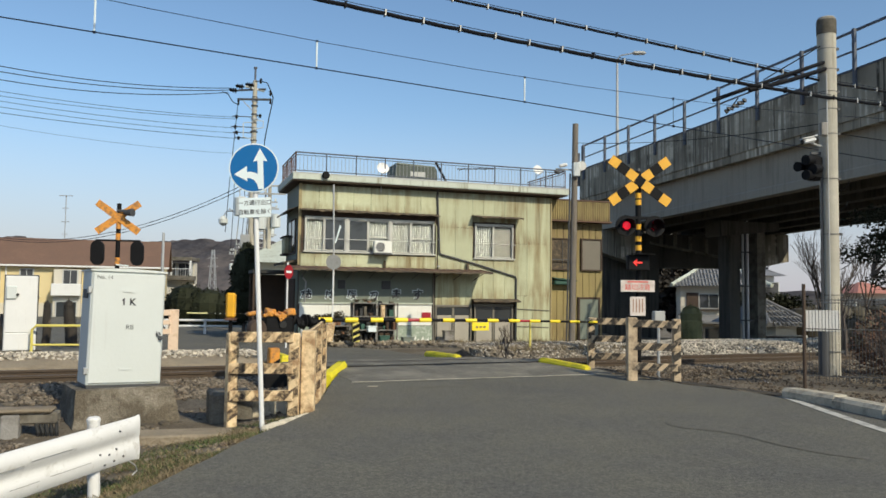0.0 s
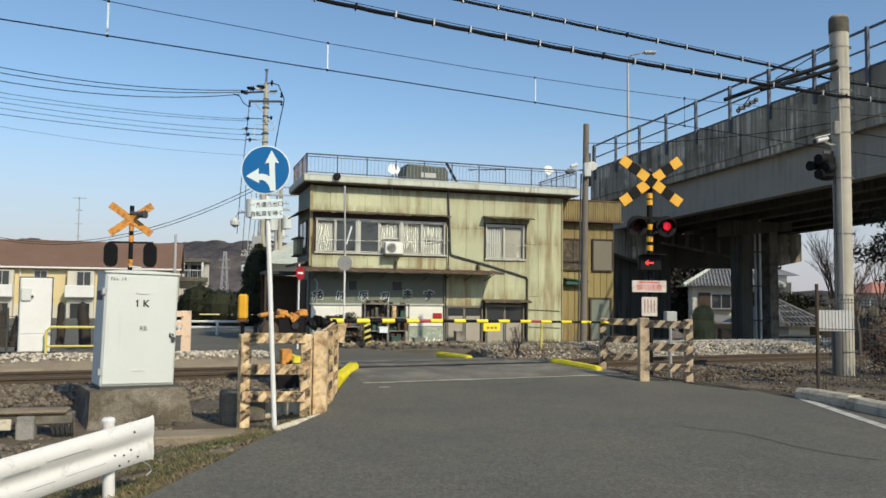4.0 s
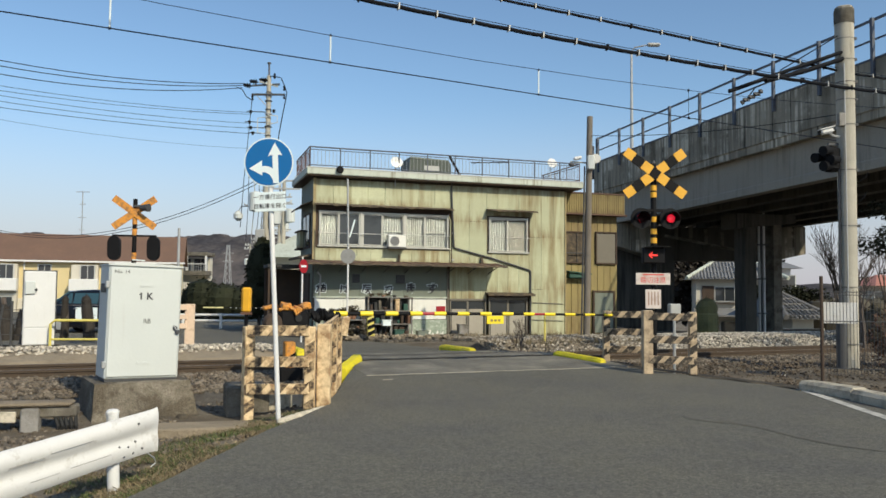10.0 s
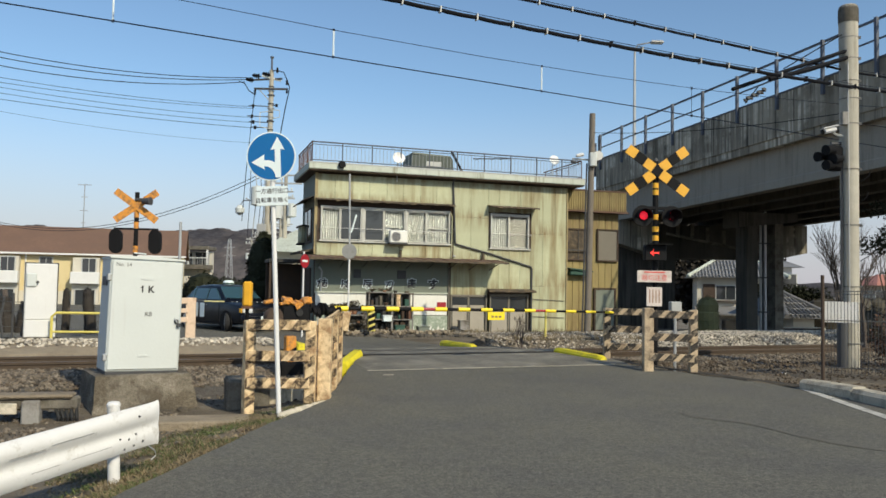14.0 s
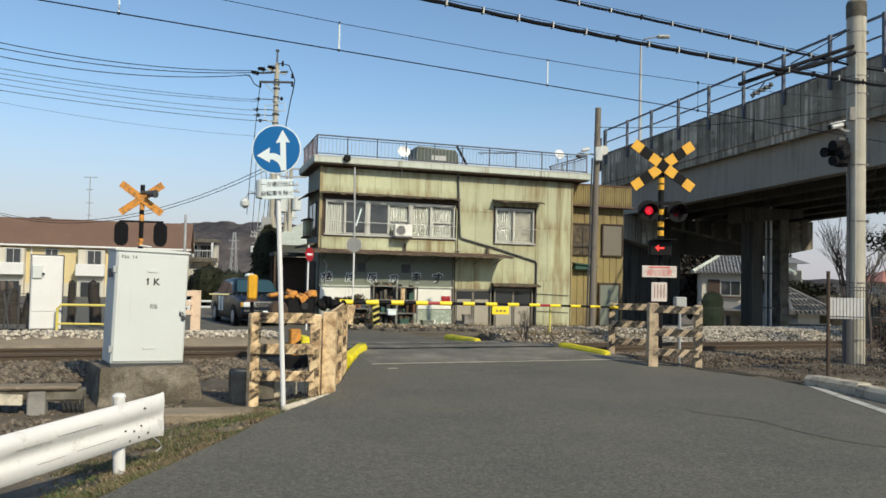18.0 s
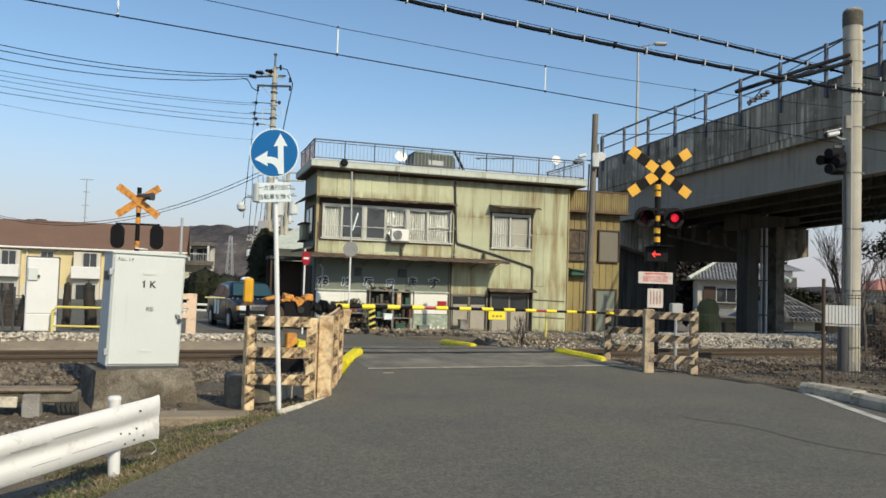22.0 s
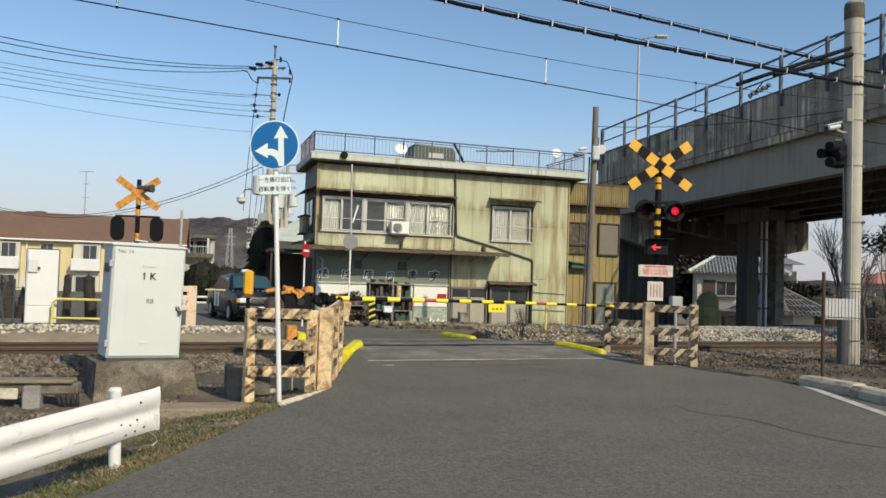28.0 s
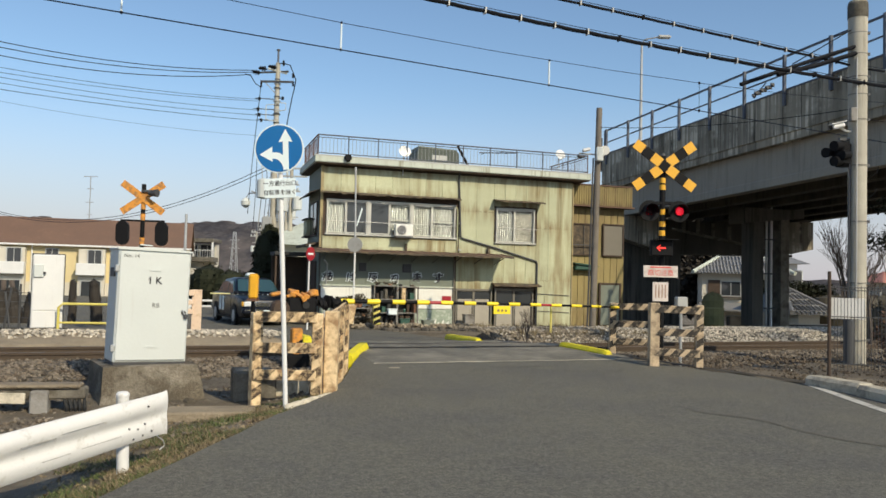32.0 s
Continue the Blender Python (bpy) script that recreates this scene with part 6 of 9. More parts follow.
# ---- barrier and far side equipment ----
def barrier():
    b = thing("crossing_barrier", "lowered yellow and black crossing barrier arm with its drive machine", "barrier", pose(-2.52, 13.2, -0.02, 0, 0, 25.6))
    part("post", Mesh().box((0, 0, 0.42), (0.17, 0.2, 0.5), ch=0.02), ORANGE, b, "orange and black machine post")
    part("post_base", Mesh().box((0, 0, 0.08), (0.4, 0.36, 0.34), ch=0.03), BLACK, b)
    part("post_band", Mesh().prism([(-0.085, 0.25), (0.085, 0.36), (0.085, 0.5), (-0.085, 0.39)], 0.004, pose(0, -0.106, 0)), BLACK, b)
    part("machine", Mesh().box((0.05, 0, 1.02), (0.5, 0.32, 0.32), ch=0.04), BLACK, b, "dark barrier drive housing")
    part("machine_flange", Mesh().box((0.06, -0.02, 0.86), (0.54, 0.36, 0.04), ch=0.01), DARK_STEEL, b)
    part("gear_cover", Mesh().cyl((0.1, -0.15, 1.06), (0.1, -0.19, 1.06), 0.06, n=16), BLACK_RUB, b)
    cap = Mesh()
    rn = random.Random(4)
    for i in range(9):
        x = -0.16 + i * 0.055
        cap.box((x, rn.uniform(-0.05, 0.03), 1.22 + 0.045 * math.sin(i * 1.1) + rn.uniform(-0.02, 0.02)), (0.11, 0.24, 0.05 + 0.03 * (i % 3)), Euler((rn.uniform(-0.3, 0.3), rn.uniform(-0.4, 0.4), 0)).to_matrix(), ch=0.012)
    tagged(part("machine_cap", cap, ORANGE, b, "crumpled orange cover"), kind="stuff")
    part("cap_hook", Mesh().tube([(0.02, -0.2, 1.2), (0.05, -0.22, 1.12), (0.1, -0.2, 1.16)], 0.022, 6), ORANGE, b)
    part("cap_flap", Mesh().box((-0.34, 0.0, 1.24), (0.24, 0.2, 0.06), Matrix.Rotation(radians(-12), 3, "Y"), ch=0.02), ORANGE, b)
    part("weight", Mesh().lathe([(0.02, -0.12), (0.13, -0.12), (0.16, -0.06), (0.16, 0.06), (0.13, 0.12), (0.02, 0.12)], 18, pose(-0.3, -0.05, 0.98, 90)), DARKWOOD, b, "rust-brown counterweight")
    for i in range(4):
        part("bolt", Mesh().cyl((0.0 + i * 0.065, -0.2, 0.87), (0.0 + i * 0.065, -0.22, 0.87), 0.015, n=8), SIGN_WHITE, b)
    boot = Mesh()
    for k in range(11):
        f = k / 10
        boot.lathe([(0.03, -0.05), (0.07 + 0.05 * math.sin(math.pi * min(1, f * 1.4)), -0.02), (0.06 + 0.05 * math.sin(math.pi * min(1, f * 1.4)), 0.03), (0.02, 0.06)], 9, pose(0.3 + 0.5 * f, -0.05 + 0.03 * math.sin(k * 2.3), 1.1 + 0.05 * math.sin(k * 1.7) * (1 - f) - 0.0 * f, 20 * math.sin(k), 78 + 14 * math.sin(k * 1.9), 0))
    tagged(part("arm_boot", boot, BLACK, b, "wrinkled black rubber boot of the arm"), kind="stuff")
    for i in range(3):
        part("clamp_plate", Mesh().box((0.4 + i * 0.07, -0.22, 0.92), (0.027, 0.03, 0.13)), SIGN_BACK, b)
    # arm: short tapering pieces, bent a little by its weight
    n, s, x0 = 26, 0.235, 0.74
    for i in range(n):
        xa, xb = x0 + i * s, x0 + (i + 1) * s
        za, zb = (1.125 - 0.0016 * (x - 0.8) ** 2 for x in (xa, xb))
        r = 0.036 - 0.018 * i / n
        col = YELLOW_ARM if i % 2 == 0 else BLACK
        if i in (7, 17):
            col = RED
        part("arm_piece", Mesh().cyl((xa, -0.05, za), (xb, -0.05, zb), r * (1.3 if i % 2 == 0 else 1.0), None, 10), col, b)
    part("arm_plate", Mesh().box((3.86, -0.1, 1.0), (0.36, 0.01, 0.15), ch=0.003), YELLOW_ARM, b, "small yellow plate hung on the arm")
    for k in range(3):
        part("writing_bar", Mesh().box((3.78 + 0.08 * k, -0.107, 0.99), (0.05, 0.003, 0.04)), SIDING_OCHRE, b)
    return b



YELLOW_ARM = mat("arm_yellow", (0.86, 0.66, 0.02), 0.5, var=0.06, scale=5, bump=0.03)
barrier()


def far_arm():
    """The thin second arm that closes the side street."""
    b = thing("side_barrier", "thin pale yellow barrier arm on an orange box post", "barrier", pose(-4.95, 20.1, -0.1, 0, 0, 184))
    part("post", Mesh().cyl((0, 0, 0), (0, 0, 1.2), 0.05, n=10), BLACK, b)
    part("box", Mesh().box((0, 0.0, 1.34), (0.23, 0.26, 0.64), ch=0.05), AMBER, b, "amber plastic barrier box")
    part("box_band", Mesh().box((0, 0, 1.0), (0.25, 0.28, 0.06)), RUSTY, b)
    for i in range(13):
        a = -0.55 + i * 0.125
        part("arm_piece", Mesh().cyl((a, 0, 1.14), (a + 0.125, 0, 1.14), 0.018 if i > 8 else 0.012, n=6), YELLOW_PALE if i > 8 else BLACK, b)
        if i < 8:
            part("reflector", Mesh().box((a + 0.06, 0.014, 1.14), (0.018, 0.004, 0.018)), SIGN_WHITE, b, "small white reflector")
    return b


YELLOW_PALE = mat("pale_yellow_arm", (0.75, 0.68, 0.32), 0.6, var=0.1, bump=0.05)
far_arm()


def signal_left():
    s = thing("crossing_signal", "orange crossing signal seen from behind with dark lamp hoods", "crossing signal", pose(-8.35, 21.4, -0.07, 0, 0, 8))
    part("pole", Mesh().cyl((0, 0, -0.1), (0, 0, 3.9), 0.06, n=12), BLACK, s, "black and orange pole", True)
    for z in (0.8, 1.5, 2.1, 2.45, 3.1, 3.4):
        part("band", Mesh().cyl((0, 0, z - 0.09), (0, 0, z + 0.09), 0.066, n=12), ORANGE, s)
    crossbuck(s, 3.62, -0.07, 0.67, False)
    part("lamp_arm", Mesh().box((0, 0, 3.0), (1.15, 0.05, 0.05)), BLACK, s)
    for x in (-0.53, 0.53):
        hd = [(0.165 * math.cos(t), 0.19 * math.sin(t) + (0.14 if math.sin(t) > 0 else -0.14)) for t in (2 * math.pi * i / 24 for i in range(24))]
        part("lamp_hood", Mesh().prism(hd, 0.16, pose(x * 0.96, -0.1, 2.66)), BLACK, s, "long oval black hood")
    part("bell", Mesh().cyl((0.2, -0.2, 3.74), (0.42, -0.3, 3.74), 0.07, 0.11, n=14), DARK_STEEL, s, "grey warning horn")
    part("bell_arm", Mesh().box((0.12, -0.1, 3.8), (0.3, 0.08, 0.06)), DARK_STEEL, s)
    part("cap", Mesh().cyl((0, 0, 3.9), (0, 0, 4.0), 0.06, n=12), BLACK, s)
    part("step", Mesh().cyl((-0.02, -0.05, 2.35), (0.3, -0.05, 2.32), 0.02, n=6), SIGN_WHITE, s)
    part("base", Mesh().box((0, 0, 0.0), (0.4, 0.4, 0.4), ch=0.03), CONC_OLD, s)
    return s


signal_left()


def far_cabinet():
    c = thing("white_cabinet", "tall white steel equipment cabinet beside the track", "cabinet", pose(-10.25, 20.2, 0.0, 0, 0, 25))
    part("body", Mesh().box((0, 0.2, 0.97), (0.73, 0.45, 1.9), ch=0.015), WHITE, c)
    part("frame", Mesh().box((0, 0.23, 0.98), (0.77, 0.44, 1.94), ch=0.01), DARK_STEEL, c)
    part("door", Mesh().box((0, -0.03, 1.2), (0.69, 0.03, 1.4), ch=0.008), WHITE, c)
    part("door", Mesh().box((0, -0.03, 0.27), (0.69, 0.03, 0.42), ch=0.008), WHITE, c)
    part("lock_box", Mesh().box((-0.22, -0.07, 1.5), (0.24, 0.05, 0.34), ch=0.03), BOXGREY, c)
    part("lock", Mesh().cyl((-0.08, -0.09, 1.45), (-0.08, -0.11, 1.45), 0.035, n=10), DARK_STEEL, c)
    part("base", Mesh().box((0, 0.2, -0.05), (1.0, 0.55, 0.2)), CONC_OLD, c)
    return c


far_cabinet()


def pipe_rail():
    r = thing("pipe_railing", "yellow painted steel pipe railing", "railing", pose(-9.9, 20.1, -0.1, 0, 0, 8))
    part("hoop", Mesh().tube([(0, 0, -0.1), (0, 0, 0.68), (0.1, 0, 0.78), (1.9, 0, 0.78), (1.9, 0, -0.1)], 0.035, 10), YELLOW, r, "", True)
    part("middle_rail", Mesh().cyl((0, 0, 0.3), (1.9, 0, 0.3), 0.028, n=8), YELLOW, r)
    return r


pipe_rail()
PINK_TIMBER = mat("pale_pinkish_timber", (0.74, 0.56, 0.41), 0.75, var=0.12, scale=4, fine=40, bump=0.15, dirt=(0.5, 0.35, 0.23), dirt_amt=0.25, dirt_scale=4)


def far_fence():
    f = thing("crossing_fence", "plain pale peach timber fence across the track", "fence", pose(-8.5, 22.6, 0.0, 0, 0, 13), "timber fences at the crossing")
    for x, w in ((0.0, 0.2), (1.27, 0.27)):
        part("post", Mesh().box((x, 0, 0.45), (w, 0.2, 1.24), ch=0.015), PINK_TIMBER, f, "thick plain timber post")
    for z, h in ((0.98, 0.17), (0.7, 0.13), (0.44, 0.15)):
        part("board", Mesh().box((0.58, -0.125, z), (1.24, 0.05, h), ch=0.01), PINK_TIMBER, f)
    return f


far_fence()
wr = thing("pipe_guard", "low white pipe guard along the far street", "railing", pose(-11.2, 34.0, -0.2, 0, 0, 4))
for z in (0.35, 0.6):
    part("pipe", Mesh().cyl((0, 0, z), (3.4, 0, z), 0.05, n=8), WHITE, wr)
for x in (0.1, 1.7, 3.3):
    part("post", Mesh().cyl((x, 0, 0), (x, 0, 0.66), 0.06, n=8), WHITE, wr)
wf = thing("wire_fence", "old wire fence with dark leaning stakes", "fence", pose(-12.3, 20.4, 0.0, 0, 0, 12))
for i in range(9):
    part("stake", Mesh().cyl((i * 0.19, 0, -0.2), (i * 0.19 + 0.2 * math.sin(i * 2.1), 0, 1.15 - 0.1 * (i % 3)), 0.03, n=6), DARK_STEEL, wf)
for z in (0.35, 0.75, 1.0):
    part("strand", Mesh().cyl((-0.1, -0.03, z), (1.6, -0.03, z - 0.1), 0.008, n=4), DARK_STEEL, wf)


def leaning_post(name, x, y, z, h, material, label, rx=0.0, ry=0.0, w=0.13, stripes=False):
    p = thing(name, label, "post", pose(x, y, z, rx, ry, 12))
    part("shaft", Mesh().box((0, 0, h / 2), (w, w, h), ch=0.015), material, p)
    if stripes:
        for k in range(4):
            part("stripe", Mesh().prism([(-w / 2, k * h / 4), (w / 2, k * h / 4 + 0.08), (w / 2, k * h / 4 + 0.2), (-w / 2, k * h / 4 + 0.12)], 0.004, pose(0, -w / 2 - 0.004, 0)), BLACK, p)
    return p


leaning_post("timber_post", -3.17, 25.6, 0.04, 0.62, PEACH, "leaning peach timber post on the stone border", 0, 8, 0.24)
leaning_post("striped_post", -2.28, 25.6, 0.04, 0.78, YELLOW, "short yellow and black striped post", 0, -3, 0.22, True)
leaning_post("yellow_stake", 2.6, 20.0, 0.1, 0.85, YELLOW, "thin yellow marker stake in gravel", 0, 0, 0.05)


POLE_OLD = mat("old_brown_grey_pole", (0.19, 0.165, 0.135), 0.85, var=0.2, scale=3, fine=50, bump=0.3, dirt=(0.1, 0.085, 0.065), dirt_amt=0.5, streak=True)


def pole_two():
    p = thing("steel_pole", "slim grey pole carrying surveillance cameras", "pole", pose(4.1, 22.5, -0.1, 0, 0.9, 0))
    part("shaft", Mesh().cyl((0, 0, -0.3), (0, 0, 6.65), 0.1, 0.085, 16), POLE_OLD, p, "", True)
    part("conduit", Mesh().cyl((-0.15, -0.02, 0), (-0.13, -0.02, 5.2), 0.025, n=6), DARK_STEEL, p)
    part("bracket", Mesh().cyl((-0.55, -0.05, 5.32), (0.2, 0, 5.3), 0.025, n=6), GALV, p)
    c = part("camera", Mesh().box((-0.35, -0.1, 5.42), (0.24, 0.1, 0.1), Matrix.Rotation(radians(-15), 3, "Y"), ch=0.03), WHITE, p, "white surveillance camera")
    part("camera", Mesh().box((-0.52, -0.1, 5.22), (0.18, 0.09, 0.09), Matrix.Rotation(radians(20), 3, "Y"), ch=0.03), DARK_STEEL, p)
    part("dish", Mesh().lathe([(0.03, 0), (0.1, 0.03), (0.14, 0.07)], 16, pose(0.16, -0.12, 5.4, 80)), SIGN_BACK, p)
    part("box", Mesh().box((0.02, -0.16, 5.3), (0.2, 0.12, 0.4), ch=0.02), BOXGREY, p)
    return p


pole_two()


def round_sign(x, y, z0, h, r, face, label, back=False):
    s = thing("round_road_sign", label, "road sign", pose(x, y, z0, 0, 0, 0 if back else 62))
    part("pole", Mesh().cyl((0, 0, 0), (0, 0, h + 0.3), 0.03, n=10), WHITE, s)
    d = part("disc", Mesh().cyl((0, -0.04, h), (0, -0.05, h), r, n=32), face, s)
    if not back:
        part("bar", Mesh().box((0, -0.055, h), (r * 1.2, 0.006, r * 0.3)), SIGN_WHITE, d, "white bar")
    return s


round_sign(-4.42, 25.0, -0.25, 2.5, 0.22, RED, "red no-entry sign on a white pole")
sb = round_sign(-3.07, 25.75, 0.03, 2.58, 0.245, ALU_DULL, "round sign seen from behind on a grey pole", True)
part("pole_top", Mesh().cyl((0, 0, 2.85), (-0.05, 0, 5.12), 0.03, n=8), GALV, sb)
part("mirror_arm", Mesh().prism([(0, 0), (0.04, 0), (0.2, 0.55), (0.16, 0.6)], 0.03, pose(0.02, 0, 3.2)), SIGN_WHITE, sb)


# ---- clutter before the shop ----
def shelf_unit(m, w, h, n, label):
    s = thing("goods_shelf", label, "shelf", m)
    for x in (-w / 2, w / 2):
        for y in (0, 0.4):
            part("upright", Mesh().box((x, y, h / 2), (0.045, 0.04, h)), STEEL_GREY, s)
    for i in range(n):
        part("shelf_board", Mesh().box((0, 0.2, 0.1 + i * (h - 0.12) / (n - 1)), (w, 0.44, 0.035)), STEEL_GREY, s)
    return s


def goods(m, w, h, n, label, seed):
    s = shelf_unit(m, w, h, n, label)
    part("back", Mesh().box((0, 0.41, h / 2), (w, 0.02, h)), TARP_BACKING, s)
    rn = random.Random(seed)
    for i in range(n):
        z = 0.115 + i * (h - 0.12) / (n - 1)
        x = -w / 2 + 0.08
        while x < w / 2 - 0.08:
            k = rn.uniform(0.07, 0.2)
            hh = rn.uniform(0.08, (h - 0.12) / (n - 1) * 0.85) if i < n - 1 else rn.uniform(0.04, 0.09)
            col = rn.choice((DARKWOOD, TARP_BACKING, TERRA, BIN_GREEN, DARKWOOD, RUSTY, CONC_OLD, TARP_BACKING, DARKWOOD, HOOD))
            if rn.random() < 0.5:
                solo("goods_pot", Mesh().lathe([(k * 0.38, 0), (k * 0.5, hh * 0.8), (k * 0.4, hh)], 10), col, "small old pot standing on the shop shelf", "pot", m @ pose(x + k / 2, rn.uniform(0.1, 0.25), z), "goods on the shelves")
            else:
                solo("goods_box", Mesh().box((0, 0, hh / 2), (k, 0.2, hh), ch=0.01), col, "small worn box standing on the shop shelf", "box", m @ pose(x + k / 2, rn.uniform(0.1, 0.25), z, 0, 0, rn.uniform(-12, 12)), "goods on the shelves")
            x += k + (rn.uniform(0.02, 0.09) if i < n - 1 else rn.uniform(0.1, 0.3))
    return s


goods(B @ pose(2.11, -1.1, 0.1), 0.8, 1.5, 4, "grey steel cabinet crowded with old pots", 1)
goods(B @ pose(2.9, -1.1, 0.1), 0.72, 1.48, 4, "grey steel cabinet with boxes and green glass", 2)
goods(B @ pose(0.95, -1.05, 0.1), 1.3, 0.72, 3, "low steel bench stacked with pots", 3)


def pot_plant(m, r, h, leafy, n, label):
    rn = random.Random(n)
    p = thing("pot_plant", label, "plant", m, "plants at the shop front")
    part("pot", Mesh().lathe([(r * 0.7, 0), (r, r * 1.4), (r * 1.08, r * 1.4), (r * 1.08, r * 1.55), (r * 0.9, r * 1.55)], 14), TERRA, p)
    part("stem", Mesh().tube([(0, 0, r * 1.4), (0.03, 0, h * 0.6), (-0.02, 0, h)], 0.015, 5), BARK, p)
    lm = Mesh()
    for _ in range(n):
        a = Vector((rn.gauss(0, leafy), rn.gauss(0, leafy), rn.uniform(h * 0.45, h * 1.15)))
        q = Euler((rn.uniform(0, 3), rn.uniform(0, 3), rn.uniform(0, 6))).to_matrix()
        s = rn.uniform(0.04, 0.09)
        lm.add([a + q @ Vector(v) * s for v in ((-0.4, 0, 0), (0, -1, 0.1), (0.4, 0, 0), (0, 1, 0.1))], [(0, 1, 2, 3)])
    part("foliage", lm, LEAF_DRY if n % 2 else LEAF, p)
    return p


rp = random.Random(11)
for i in range(16):
    top = i >= 7
    where = pose(0.3 + i * 0.23, -1.55 - 0.1 * (i % 2), 0.12) if not top else pose(0.45 + 0.16 * (i - 7), -0.9, 0.83) if i < 13 else pose(1.85 + 0.28 * (i - 13), -0.95, 1.62)
    pot_plant(B @ where, rp.uniform(0.06, 0.1) if i < 13 else 0.035, 0.07 if i >= 13 else rp.uniform(0.2, 0.38) if top else rp.uniform(0.25, 0.5), rp.uniform(0.07, 0.12) if i < 13 else 0.05, 71 + 2 * i if i < 13 else 25, "potted plant with sparse dark winter leaves at the shop front")


def crate(m, s, material, label):
    c = thing("crate", label, "crate", m, "boxes at the shop front")
    part("body", Mesh().box((0, 0, s[2] / 2), s, ch=0.02), material, c)
    part("rim", Mesh().box((0, 0, s[2]), (s[0] + 0.03, s[1] + 0.03, 0.03)), material, c)


for u, v, z, w, hh, mm, lb in ((2.35, -1.05, 0.59, 0.3, 0.2, SIGN_WHITE, "small white plastic box on a shelf"), (2.8, -1.05, 0.2, 0.34, 0.26, BIN_GREEN, "green plastic crate with bottles"), (2.72, -1.05, 1.08, 0.14, 0.42, PEACH, "tall tan cardboard box on a shelf"),
                               (3.7, -0.9, 0.1, 0.4, 0.3, SIDING_GREY, "dented grey tin box on the ground"), (0.2, -1.2, 0.1, 0.5, 0.35, TARP_BACKING, "heap under black tarp")):
    crate(B @ pose(u, v, z), (w, 0.3, hh), mm, lb)
crate(B @ pose(5.35, -0.5, 0.1), (0.36, 0.3, 0.5), CONC, "small pale slatted stand beside the sliding doors")


TANK = mat("dark_green_tank", (0.06, 0.075, 0.06), 0.6, var=0.2, scale=3, bump=0.1)


def roof_tank():
    t = thing("roof_tank", "dark grey water tank with a slanting lid on the roof", "water tank", B @ pose(4.5, 0.9, 6.0))
    part("tank", Mesh().prism([(-0.85, 0.1), (0.85, 0.1), (0.82, 0.66), (0.72, 0.76), (-0.78, 0.76), (-0.82, 0.66)], 1.2), TANK, t)
    part("stand", Mesh().box((0, 0.6, 0.05), (1.5, 1.0, 0.12)), CONC_OLD, t)
    part("brace", Mesh().cyl((0.75, -0.05, 0.95), (1.25, -0.05, 0.1), 0.05, n=6), BLACK, t)
    part("label_plate", Mesh().box((0.05, -0.01, 0.45), (0.6, 0.02, 0.18)), SIGN_BACK, t)
    part("lid", Mesh().box((0.0, 0.6, 0.8), (1.5, 1.1, 0.06), Matrix.Rotation(0.04, 3, "Y")), SIDING_GREY, t)
    return t


roof_tank()


def dish(m, r):
    d = thing("satellite_dish", "white satellite dish on the roof railing", "satellite dish", m)
    part("reflector", Mesh().lathe([(0.02, 0), (r * 0.6, 0.05), (r, 0.12)], 20, pose(0, 0, 0.3, 70)), WHITE, d, "", True)
    part("mast", Mesh().cyl((0, 0.08, -0.5), (0, 0.08, 0.3), 0.02, n=6), GALV, d)
    part("feed_arm", Mesh().cyl((0, 0, 0.1), (0.05, -0.35, 0.2), 0.012, n=5), GALV, d)


dish(B @ pose(2.85, -0.25, 6.05), 0.22)
dish(B @ pose(9.3, 0.4, 6.5), 0.2)
solo("aerial_boom", Mesh().tube([(0, 0, 0), (1.5, 0, 0.1)], 0.02, 5).tube([(0.2, -0.3, 0), (0.2, 0.3, 0)], 0.01, 4).tube([(0.8, -0.3, 0.05), (0.8, 0.3, 0.05)], 0.01, 4).tube([(1.2, -0.3, 0.08), (1.2, 0.3, 0.08)], 0.01, 4),
     DARK_STEEL, "dark television aerial lying on the roof railing", "aerial", B @ pose(5.7, -0.3, 6.55))


# ---- overhead wires ----
def sag(a, b, drop, n=16):
    a, b = Vector(a), Vector(b)
    return [a.lerp(b, i / n) - Vector((0, 0, 4 * drop * (i / n) * (1 - i / n))) for i in range(n + 1)]


def wire(name, a, b, drop, r, material, label, n=16, sides=5):
    return solo(name, Mesh().tube(sag(a, b, drop, n), r, sides), material, label, "cable")


